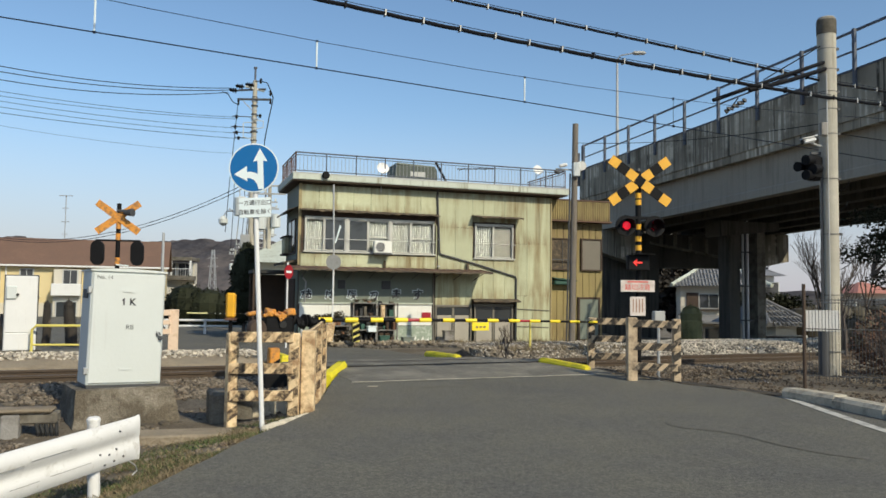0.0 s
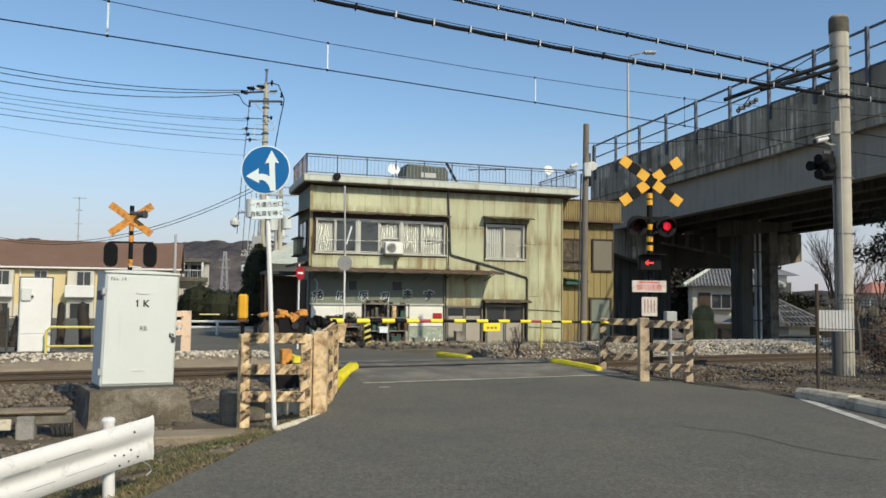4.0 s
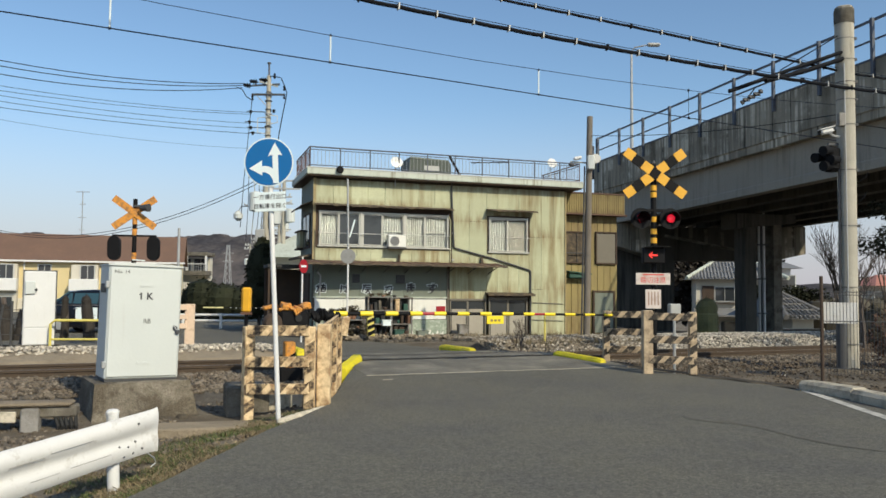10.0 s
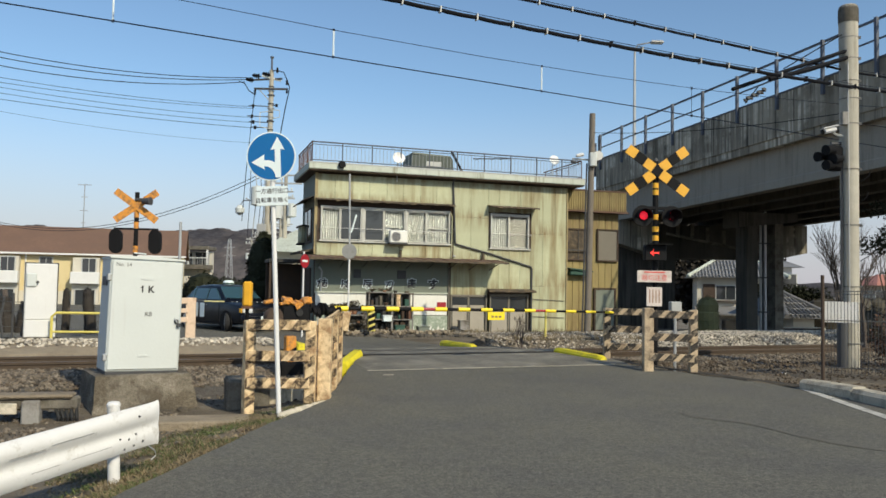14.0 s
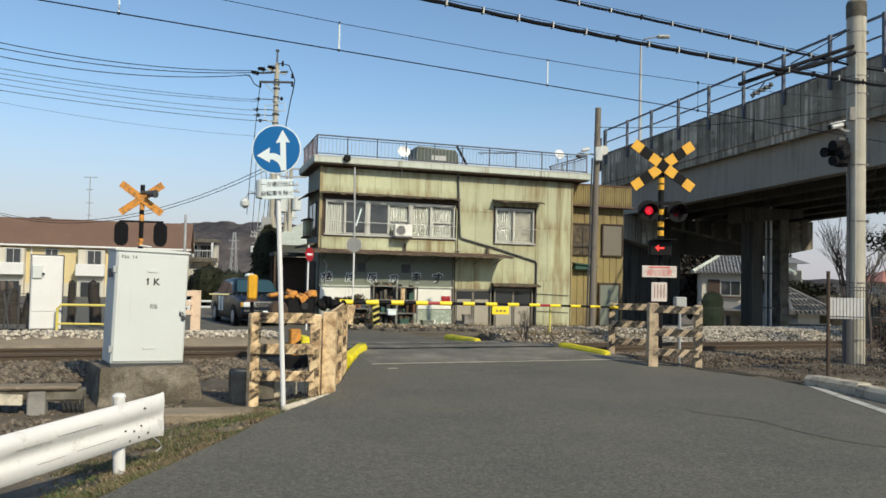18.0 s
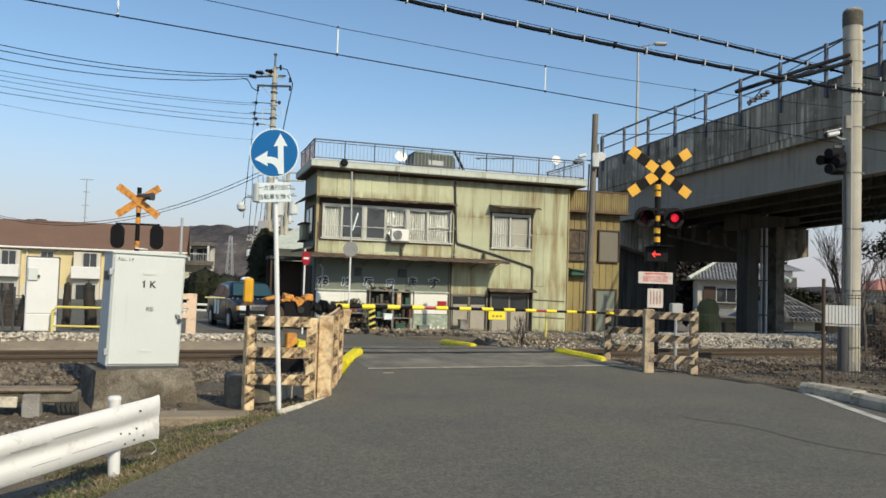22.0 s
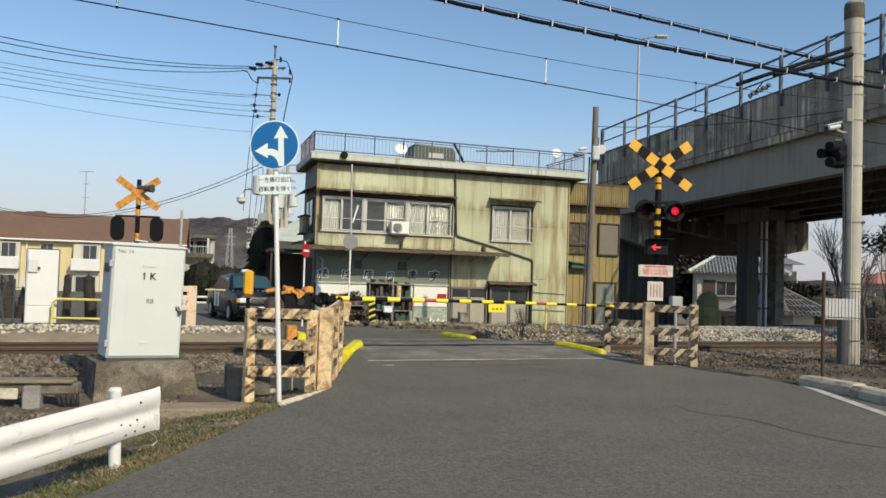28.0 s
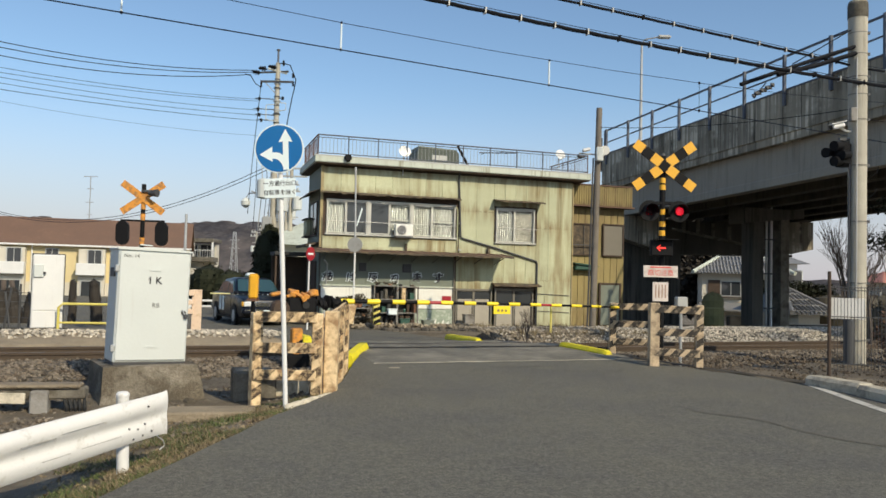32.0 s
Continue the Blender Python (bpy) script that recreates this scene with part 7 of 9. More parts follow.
def catenary():
    c = thing("overhead_line", "railway contact wire hung from its messenger wire", "overhead line")

    def over(s, z):
        """A place on the wire's line, s metres along it from the middle of the road."""
        return Vector((-1.9, 14.1, z)) + Vector((0.869, 0.495, 0)) * s

    def upper(s):
        return 6.085 + 0.0027 * s * s if s < 20 else 7.165 - 0.03 * (s - 20)

    def lower(s):
        return 5.595 + 0.005 * s

    part("contact_wire", Mesh().tube([over(x, lower(x)) for x in (-45, -20, 0, 20, 48)], 0.0105, 6), WIRE_THIN, c)
    part("messenger_wire", Mesh().tube([over(x, upper(max(x, -20))) for x in range(-45, 49, 3)], 0.0065, 5), WIRE_THIN, c)
    for x in (-17.2, -12.8, -8.4, -3.84, -0.16, 4.47):
        d = part("dropper", Mesh().cyl(over(x, lower(x) + 0.02), over(x, upper(x) - 0.02), 0.016, n=6), SIGN_WHITE, c, "white dropper sleeve")
        for z in (lower(x), upper(x)):
            part("dropper_clip", Mesh().box(over(x, z), (0.035, 0.02, 0.045)), WIRE_THIN, d)
    thin = part("dropper", Mesh().cyl(over(8.85, lower(8.85)), over(8.85, upper(8.85)), 0.005, n=5), WIRE_THIN, c, "bare thin dropper")
    for z in (lower(8.85), upper(8.85)):
        part("dropper_clip", Mesh().box(over(8.85, z), (0.04, 0.03, 0.06)), WIRE_THIN, thin)
    return c


catenary()


def trunk_cable(a, b, drop, r, gap, label):
    """A thick cable that hangs in short bights from hangers on its messenger wire."""
    c = thing("trunk_cable", label, "cable")
    a, b = Vector(a), Vector(b)
    ln = (b - a).length

    def at(f):
        return a.lerp(b, f) - Vector((0, 0, 4 * drop * f * (1 - f)))

    n = int(ln / gap)
    pts = [at(i / (4 * n)) - Vector((0, 0, r * 0.28 * math.sin(math.pi * (i % 4) / 4))) for i in range(4 * n + 1)]
    part("sheath", Mesh().tube(pts, r, 8), WIRE, c)
    part("messenger", Mesh().tube([at(i / 40) + Vector((0, 0, r + 0.022)) for i in range(41)], 0.006, 4), WIRE_THIN, c)
    d = (b - a).normalized()
    for i in range(n):
        p = at(i / n)
        hang = part("hanger", Mesh().box(p + Vector((0, 0, 0.004)), (0.022, 2 * r + 0.012, 2 * r + 0.03), d.to_track_quat("X", "Z").to_matrix()), SIGN_BACK if i % 7 else WIRE, c)
    return c


trunk_cable((-17.5, 5.1, 7.706), (8.0, 15.35, 5.56), 0.51, 0.035, 0.62, "thick black trunk cable with white clips")
trunk_cable((8.0, 15.35, 5.56), (34, 25.4, 6.5), 0.2, 0.035, 0.62, "thick black trunk cable with white clips")
trunk_cable((-17.5, 6.3, 7.2), (8.1, 15.6, 5.935), -0.13, 0.025, 0.62, "thinner black trunk cable with white clips")
trunk_cable((8.1, 15.6, 5.935), (34, 25.8, 6.6), 0.2, 0.025, 0.62, "thinner black trunk cable with white clips")
wire("overhead_cable", (8.0, 15.5, 5.1), (4.2, 22.5, 6.0), 0.15, 0.008, WIRE, "thin black cable between two poles")
wire("overhead_cable", (8.0, 15.5, 4.9), (34, 24, 5.0), 0.3, 0.01, WIRE, "thin black cable along the railway")


def utility_pole(m, h, label, wires=True):
    p = thing("utility_pole", label, "utility pole", m, "power poles along the street")
    part("shaft", Mesh().cyl((0, 0, -0.5), (0, 0, h), 0.19, 0.1, 14), CONC_POLE, p, "", True)
    if not wires:
        part("mast", Mesh().cyl((0, 0, h), (0, 0, h + 0.95), 0.06, n=8), RAIL_STEEL, p)
        for z, w in ((h - 0.15, 0.75), (h - 0.62, 0.85)):
            part("crossarm", Mesh().box((0.1, -0.1, z), (2 * w, 0.09, 0.09)), SIGN_BACK, p)
            for x in (-w * 0.85, -w * 0.4, w * 0.8):
                part("insulator", Mesh().lathe([(0.03, 0), (0.08, 0.04), (0.04, 0.1), (0.08, 0.14), (0.03, 0.24)], 8, pose(0.1 + x, -0.1, z + 0.04)), BOXGREY, p)
        for k in range(5):
            part("side_bracket", Mesh().box((0.1 * (k % 3 - 1), 0, h - 1.4 - k * 0.4), (0.9, 0.05, 0.06)), SIGN_BACK, p)
        part("transformer", Mesh().lathe([(0.1, 0), (0.28, 0.05), (0.28, 0.75), (0.1, 0.82)], 12, pose(0.4 if h > 8.5 else -0.4, -0.1, h - 2.6)), BOXGREY, p, "pale grey transformer can")
        return p
    part("mast", Mesh().cyl((0, 0, h), (0, 0, h + 0.6), 0.045, n=8), RAIL_STEEL, p)
    part("mast_cap", Mesh().cyl((0, 0, h + 0.56), (0, 0, h + 0.63), 0.085, n=8), DARK_STEEL, p)
    part("crossarm", Mesh().tube([(-0.75, -0.15, h - 0.5), (0.48, 0.1, h - 0.36)], 0.045, 6), DARK_STEEL, p)
    part("crossarm", Mesh().tube([(-0.4, -0.2, h - 0.32), (0.4, 0.15, h - 0.44)], 0.05, 6), BOXGREY, p, "pale steel arm")
    part("crossarm", Mesh().box((0.0, -0.12, h - 0.9), (1.5, 0.1, 0.08)), DARK_STEEL, p)
    part("arm_brace", Mesh().tube([(-0.55, -0.12, h - 0.92), (0, -0.1, h - 1.5)], 0.02, 5), SIGN_BACK, p)
    for x, z in ((-0.95, h - 0.52), (-0.66, h - 0.34), (-0.22, h - 0.26)):
        part("strain_insulator", Mesh().lathe([(0.03, 0), (0.04, 0.05), (0.13, 0.1), (0.05, 0.16), (0.12, 0.2), (0.05, 0.26), (0.1, 0.3), (0.03, 0.4)], 10, pose(x + 0.2, -0.15, z, 0, -82, 0)), BLACK, p, "black strain insulator")
    for x, z in ((0.28, h - 0.04), (0.73, h - 0.6), (0.74, h - 0.98), (-0.72, h - 1.05)):
        part("bushing", Mesh().lathe([(0.02, -0.12), (0.06, -0.08), (0.035, 0), (0.06, 0.08), (0.02, 0.14)], 8, pose(x, -0.1, z)), BLACK, p)
    part("jumper", Mesh().tube([(0.05, -0.1, h - 0.05), (0.28, -0.1, h - 0.04), (0.58, -0.1, h - 0.12), (0.75, -0.1, h - 0.5), (0.86, -0.1, h - 0.8), (0.8, -0.1, h - 1.2), (0.7, -0.1, h - 1.7), (0.53, -0.1, h - 2.75), (0.42, -0.1, h - 4.0)], 0.024, 5), WIRE, p)
    part("jumper", Mesh().tube([(-1.45, -0.15, h - 0.58), (-1.2, -0.1, h - 0.66), (-1.0, -0.1, h - 1.0), (-0.75, -0.1, h - 1.15)], 0.022, 5), WIRE, p)
    part("jumper", Mesh().tube([(-0.72, -0.1, h - 0.9), (-0.76, -0.1, h - 1.4), (-0.9, -0.1, h - 3.2), (-1.02, -0.1, h - 4.7), (-1.15, -0.1, h - 7.0)], 0.016, 5), WIRE, p)
    for k in range(16):
        part("band", Mesh().cyl((0, 0, h - 0.8 - k * 0.2), (0, 0, h - 0.75 - k * 0.2), 0.125 + 0.02 * (k % 3), n=10), GALV if k % 2 else DARK_STEEL, p)
    for k, (z, x) in enumerate(((h - 1.7, -0.98), (h - 2.18, -1.04), (h - 2.44, -0.95), (h - 2.69, -0.84), (h - 1.66, 0.35))):
        bk = part("side_bracket", Mesh().cyl((0, -0.05, z), (x, -0.1, z + 0.02), 0.022, n=6), DARK_STEEL, p)
        part("spool", Mesh().lathe([(0.03, 0), (0.07, 0.03), (0.04, 0.08), (0.07, 0.13), (0.03, 0.16)], 8, pose(x * 0.8, -0.1, z - 0.08)), BLACK, bk)
    for x0, x1, z0, z1 in ((-0.45, 0.0, h - 2.75, h - 2.0), (-0.25, 0.45, h - 2.3, h - 1.9)):
        part("rack", Mesh().tube([(0, -0.15, z0), (x0 if x0 < -0.3 else x1, -0.15, z0 + 0.1), (x0 if x0 < -0.3 else x1, -0.15, z1), (0, -0.15, z1 + 0.05)], 0.022, 5), BOXGREY, p)
    for k in range(9):
        part("step_bolt", Mesh().cyl((-0.26, 0, h - 3.2 - k * 0.42), (0.26, 0, h - 3.2 - k * 0.42), 0.018, n=5), GALV, p)
    part("transformer", Mesh().lathe([(0.1, 0), (0.32, 0.05), (0.32, 0.85), (0.1, 0.93)], 14, pose(-0.45, -0.1, h - 6.3)), BOXGREY, p, "pale grey transformer can")
    part("transformer", Mesh().lathe([(0.1, 0), (0.26, 0.05), (0.26, 0.7), (0.1, 0.78)], 14, pose(0.42, -0.1, h - 6.9)), BOXGREY, p, "pale grey transformer can")
    part("terminal_box", Mesh().box((-0.2, -0.28, h - 7.4), (0.4, 0.25, 0.55), ch=0.03), SIGN_BACK, p)
    part("lamp_arm", Mesh().tube([(0, 0, h - 6.1), (-0.5, -0.1, h - 6.2), (-1.0, -0.1, h - 5.95)], 0.03, 5), GALV, p)
    return p


utility_pole(pose(-8.07, 36.0, -0.5), 11.84, "concrete power pole with crossarms and black insulators")
utility_pole(pose(-16.7, 75.0, -0.9), 8.6, "farther pale power pole along the street", False)
utility_pole(pose(-20.7, 90.0, -0.9), 9.0, "farther pale power pole along the street", False)
utility_pole(pose(-26.6, 112.0, -0.9), 9.6, "farther pale power pole along the street", False)
utility_pole(pose(-23.9, 98.0, -0.9), 8.0, "farther pale power pole along the street", False)
utility_pole(pose(-9.3, 46.0, -0.6), 8.6, "slender grey power pole behind the tree", False)
utility_pole(pose(-11.4, 55.0, -0.7), 8.8, "slender grey power pole behind the tree", False)
utility_pole(pose(-13.4, 62.0, -0.8), 8.2, "slender grey power pole behind the tree", False)
for zp, ze, drop, r, x in ((10.98, 11.7, 1.38, 0.018, -0.3), (10.9, 11.55, 1.5, 0.018, -0.1), (10.78, 11.68, 1.77, 0.018, -0.4), (9.63, 9.83, 0.77, 0.01, 0), (9.55, 9.43, 0.73, 0.01, 0), (9.13, 9.48, 0.7, 0.01, 0), (8.9, 9.17, 0.65, 0.01, 0), (8.65, 8.59, 0.48, 0.012, 0), (7.95, 9.19, 0.81, 0.006, 0)):
    wire("power_line", (-8.9 + x, 36.0, zp), (-26.0, 20.0, ze), drop, r, WIRE if r > 0.015 else WIRE_THIN, "dark power line over the far street", 24)
for k in range(2):
    wire("power_line", (-8.2, 36.2, 6.72 - k * 0.17), (-28.9, 47.6, 5.5 - k * 0.1), 1.72, 0.016, WIRE_THIN, "thin sagging line behind the houses", 24)
wire("power_line", (-8.0, 36.0, 7.0), (-16.7, 75, 7.0), 0.8, 0.03, WIRE, "black power line along the street")
wire("power_line", (-8.0, 36.0, 8.6), (-16.7, 75, 7.6), 0.8, 0.03, WIRE, "black power line along the street")
for i in range(6):
    x = -8.95 + 0.22 * i
    solo("drop_cable", Mesh().tube([(x, 36.2, 7.2 - 0.2 * (i % 3)), (x + 0.1 * math.sin(i), 36.2, 5.6), (x - 0.08, 36.2, 3.6)], 0.014 + 0.006 * (i % 2), 5), SIGN_BACK if i % 2 else WIRE_THIN, "thin service cable hanging beside the power pole", "cable")
lm = solo("lamp_globe", Mesh().lathe([(0.05, 0), (0.2, 0.12), (0.22, 0.3), (0.1, 0.45)], 14), BOXGREY, "grey lamp globe on a bracket of the pole", "lamp", pose(-9.35, 36, 4.62))
solo("lamp_bracket", Mesh().tube([(-9.35, 36, 5.05), (-9.2, 36, 5.3), (-7.95, 36, 5.3)], 0.03, 6), GALV, "bent steel bracket carrying the lamp globe", "bracket")


# ---- houses and far land ----
def gable_roof(parent, u0, u1, v0, v1, z, h, over, material, label=""):
    m = Mesh()
    t = 0.12
    vm = (v0 + v1) / 2
    a, b = u0 - over, u1 + over
    for sg, (ve, vr) in ((-1, (v0 - over, vm)), (1, (v1 + over, vm))):
        m.add([(a, ve, z - 0.15), (b, ve, z - 0.15), (b, vr, z + h), (a, vr, z + h), (a, ve, z - 0.15 + t), (b, ve, z - 0.15 + t), (b, vr, z + h + t), (a, vr, z + h + t)],
              [(0, 1, 2, 3), (4, 5, 6, 7), (0, 1, 5, 4), (2, 3, 7, 6), (0, 3, 7, 4), (1, 2, 6, 5)])
    return part("roof", m, material, parent, label)


def simple_window(parent, u, z, w, h, v=0.0):
    wn_ = part("window", Mesh().box((u, v - 0.02, z), (w + 0.12, 0.08, h + 0.12)), ALU, parent)
    part("pane", Mesh().box((u - w / 4, v - 0.055, z), (w / 2 - 0.04, 0.02, h)), PANE, wn_)
    part("pane", Mesh().box((u + w / 4, v - 0.055, z), (w / 2 - 0.04, 0.02, h)), PANE, wn_)
    return wn_


def terrace():
    h = thing("terrace_house", "long yellow and cream two-storey terrace with a brown roof", "house", pose(-45.05, 51.2, -1.15, 0, 0, 16))
    L, D = 26.6, 7.0
    part("wall", Mesh().box((L / 2, D / 2, 2.3), (L, D, 4.6)), HOUSE_YELLOW, h)
    gable_roof(h, 0, L, 0, D, 4.6, 1.95, 0.35, ROOF_BROWN, "brown tiled roof")
    for u in (0.02, L - 0.14):
        part("gable", Mesh().add([(u, 0, 4.55), (u, D, 4.55), (u, D / 2, 6.45), (u + 0.12, 0, 4.55), (u + 0.12, D, 4.55), (u + 0.12, D / 2, 6.45)], [(0, 1, 2), (3, 4, 5), (0, 1, 4, 3), (1, 2, 5, 4), (2, 0, 3, 5)]), HOUSE_YELLOW, h)
    part("gutter", Mesh().box((L / 2, -0.45, 4.52), (L + 0.8, 0.12, 0.12)), WHITE, h)
    part("plinth_band", Mesh().box((L / 2, -0.03, 0.95), (L, 0.08, 1.9)), HOUSE_CREAM, h, "cream rendered ground floor")
    for i in range(5):
        u = 20.25 - i * 5.2
        part("bay", Mesh().box((u, -0.3, 2.15), (1.75, 0.6, 4.3)), HOUSE_CREAM, h, "cream rendered bay")
        simple_window(h, u + 0.2, 3.75, 0.9, 0.95, -0.62)
        part("balcony", Mesh().box((u, -0.85, 2.85), (1.9, 0.55, 0.85), ch=0.03), WHITE, h, "white balcony")
        simple_window(h, u, 1.15, 1.3, 1.7, -0.62)
        part("door", Mesh().box((u - 2.6, -0.09, 1.1), (0.9, 0.08, 2.1)), DARKWOOD, h)
        simple_window(h, u - 2.7, 4.05, 0.8, 0.42)
        part("porch_roof", Mesh().box((u - 2.6, -0.5, 2.35), (1.6, 1.0, 0.1)), WHITE, h)
        part("downpipe", Mesh().cyl((u + 1.2, -0.08, 0), (u + 1.2, -0.08, 4.5), 0.05, n=6), WHITE, h)
    simple_window(h, 24.6, 3.6, 1.4, 1.0)
    return h


terrace()


def apartment():
    h = thing("apartment_block", "small cream apartment block with a deep railed balcony", "building", pose(-25.2, 73, -1.7))
    part("wall", Mesh().box((1.9, 0.95, 3.05), (3.3, 0.9, 6.1)), HOUSE_CREAM, h)
    part("roof", Mesh().box((2.05, 0.2, 6.38), (3.4, 2.6, 0.34), ch=0.03), CONC_OLD, h, "flat concrete roof slab")
    part("lower_wing", Mesh().box((1.0, -0.6, 1.9), (2.0, 2.4, 3.8)), HOUSE_CREAM, h, "lower cream wing")
    bl = part("balcony", Mesh().box((2.1, -0.35, 4.65), (3.3, 1.7, 0.42), ch=0.02), CONC_OLD, h, "concrete balcony slab")
    for k in range(15):
        part("baluster", Mesh().box((0.55 + 0.225 * k, -1.12, 5.15), (0.03, 0.03, 0.62)), SIGN_BACK, bl)
    part("handrail", Mesh().box((2.1, -1.12, 5.48), (3.3, 0.07, 0.06)), WHITE, bl)
    for x in (0.55, 1.9, 3.65):
        part("pillar", Mesh().box((x, -1.0, 5.5), (0.16, 0.16, 1.5)), WHITE, bl)
    for u in (1.2, 2.75):
        simple_window(h, u, 5.35, 1.25, 1.3, 0.48)
    simple_window(h, 1.0, 3.0, 1.1, 0.9, -1.8)
    return h


apartment()


def tile_house(m, L, D, hw, hr, wallm, roofm, label, rows=True, hip=1.6, shutter=False):
    h = thing("tiled_house", label, "house", m, "houses beyond the overpass")
    part("wall", Mesh().box((L / 2, D / 2, hw / 2), (L, D, hw)), wallm, h)
    o = 0.7
    rf = Mesh().add([(-o, -o, hw - 0.1), (L + o, -o, hw - 0.1), (L + o, D + o, hw - 0.1), (-o, D + o, hw - 0.1), (hip, D / 2, hw + hr), (L - hip, D / 2, hw + hr)],
                    [(0, 1, 5, 4), (1, 2, 5), (2, 3, 4, 5), (3, 0, 4), (0, 3, 2, 1)])
    r = part("roof", rf, roofm, h, "grey tiled hip roof")
    if rows:
        n = int((L + 2 * o) / 0.24)
        for i in range(n):
            x = -o + (i + 0.5) * 0.24
            top = min(1.0, (x + o) / (hip + o), (L + o - x) / (hip + o))
            part("tile_roll", Mesh().cyl((x, -o, hw - 0.05), (x, -o + (D / 2 + o) * top, hw - 0.05 + (hr + 0.1) * top), 0.07, n=5), roofm, r)
        for sg, (pa, pb) in enumerate((((-o, -o, hw - 0.02), (hip, D / 2, hw + hr)), ((L + o, -o, hw - 0.02), (L - hip, D / 2, hw + hr)), ((hip, D / 2, hw + hr), (L - hip, D / 2, hw + hr)))):
            part("ridge_tile", Mesh().cyl(pa, pb, 0.15, n=8), FASCIA if shutter else roofm, r, "pale ridge tiles" if shutter else "")
        for k in range(5):
            f = (k + 0.5) / 5
            part("tile_course", Mesh().box((L / 2, -o + (D / 2 + o) * f - 0.1, hw - 0.06 + (hr + 0.1) * f), (L + 2 * o - 2 * f * (hip + o), 0.05, 0.07)), roofm, r)
    if shutter:
        simple_window(h, L * 0.36, hw - 1.2, 1.35, 1.0)
        part("shutter_door", Mesh().box((L * 0.15, -0.05, hw - 1.25), (0.85, 0.08, 1.35)), DARKWOOD, h, "brown wooden shutter")
        part("sill_board", Mesh().box((L * 0.36, -0.15, hw - 1.85), (1.7, 0.3, 0.06)), DARKWOOD, h)
    else:
        for u in (L * 0.13, L * 0.62):
            simple_window(h, u, hw - 1.2, 1.7, 1.1)
    part("lower_roof", Mesh().add([(-0.2, 0, hw * 0.48 + 0.4), (L + 0.2, 0, hw * 0.48 + 0.4), (L + 0.2, -1.3, hw * 0.48 - 0.1), (-0.2, -1.3, hw * 0.48 - 0.1), (-0.2, -1.3, hw * 0.48 - 0.2), (L + 0.2, -1.3, hw * 0.48 - 0.2), (L + 0.2, 0, hw * 0.48 + 0.2), (-0.2, 0, hw * 0.48 + 0.2)],
                                  [(0, 1, 2, 3), (3, 2, 5, 4), (4, 5, 6, 7), (0, 3, 4, 7), (1, 2, 5, 6)]), roofm, h)
    simple_window(h, L * 0.5, 1.1, 2.2, 1.5)
    return h


tile_house(pose(18.9, 59.0, -2.4, 0, 0, -14), 5.6, 6.0, 5.05, 1.75, HOUSE_CREAM, ROOF_GREY, "cream two-storey house with a grey tiled hip roof", True, 2.2, True)
tile_house(pose(18.55, 42.0, -2.2, 0, 0, 4), 1.15, 6.0, 2.5, 1.35, HOUSE_CREAM, ROOF_GREY, "low house with a wide grey tiled roof", True, 0.5)
tile_house(pose(26.1, 62.0, -2.3, 0, 0, 10), 1.3, 5.0, 5.9, 0.9, WHITE, ROOF_GREY, "white two-storey house among bare trees", False, 1.0)
tile_house(pose(38.6, 70.0, -1.8, 0, 0, 0), 3.0, 5.0, 4.2, 0.95, HOUSE_CREAM, ROOF_RED, "house with a red tiled roof", False, 1.2)
tile_house(pose(-9.9, 44.0, -0.5, 0, 0, 10), 4.5, 7.0, 3.9, 1.4, HOUSE_CREAM, FASCIA, "cream house with a pale tin roof behind the shop", False)


def hills():
    vs, fs = [], []
    n, w = 900, 8
    for i in range(n + 1):
        x = -1500 + 3000 * i / n
        crest = 64 + 16 * noise.noise((x * 0.004, 1, 0)) + 9 * noise.noise((x * 0.013, 2, 0)) + 5 * noise.noise((x * 0.045, 3, 0)) + 2.6 * noise.noise((x * 0.15, 5, 0)) + 1.2 * noise.noise((x * 0.5, 9, 0))
        crest *= 0.55 + 0.45 * lerp(x, [(-1500, 1.1), (-600, 0.95), (-300, 1.12), (-150, 1.0), (150, 0.7), (300, -0.75), (1500, -1.1)])
        for j in range(w + 1):
            t = j / w
            y = 980 - 180 * (1 - t)
            z = -4 + (crest + 6) * math.sin(t * math.pi / 2) + (2.5 * noise.noise((x * 0.03, y * 0.03, 7)) if 0 < j < w else 0)
            vs.append((x, y, z))
    for i in range(n):
        for j in range(w):
            k = i * (w + 1) + j
            fs.append((k, k + w + 1, k + w + 2, k + 1))
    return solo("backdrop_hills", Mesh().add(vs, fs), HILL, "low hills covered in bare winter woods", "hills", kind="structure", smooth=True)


hills()


def lattice(x, y, h, w, label):
    t = thing("lattice_mast", label, "mast", pose(x, y, -0.8))
    for sx in (-1, 1):
        for sy in (-1, 1):
            part("leg", Mesh().cyl((sx * w, sy * w, 0), (sx * w * 0.25, sy * w * 0.25, h), 0.055, n=5), GALV, t)
    for i in range(9):
        z0, z1 = h * i / 9, h * (i + 1) / 9
        a0, a1 = w * (1 - 0.75 * i / 9), w * (1 - 0.75 * (i + 1) / 9)
        part("brace", Mesh().tube([(-a0, -a0, z0), (a1, -a1, z1)], 0.028, 4), GALV, t)
        part("brace", Mesh().tube([(a0, -a0, z0), (-a1, -a1, z1)], 0.028, 4), GALV, t)
    for z in (h * 0.72, h * 0.86):
        part("crossarm", Mesh().box((0, 0, z), (w * 2.4, 0.08, 0.08)), GALV, t)
    return t


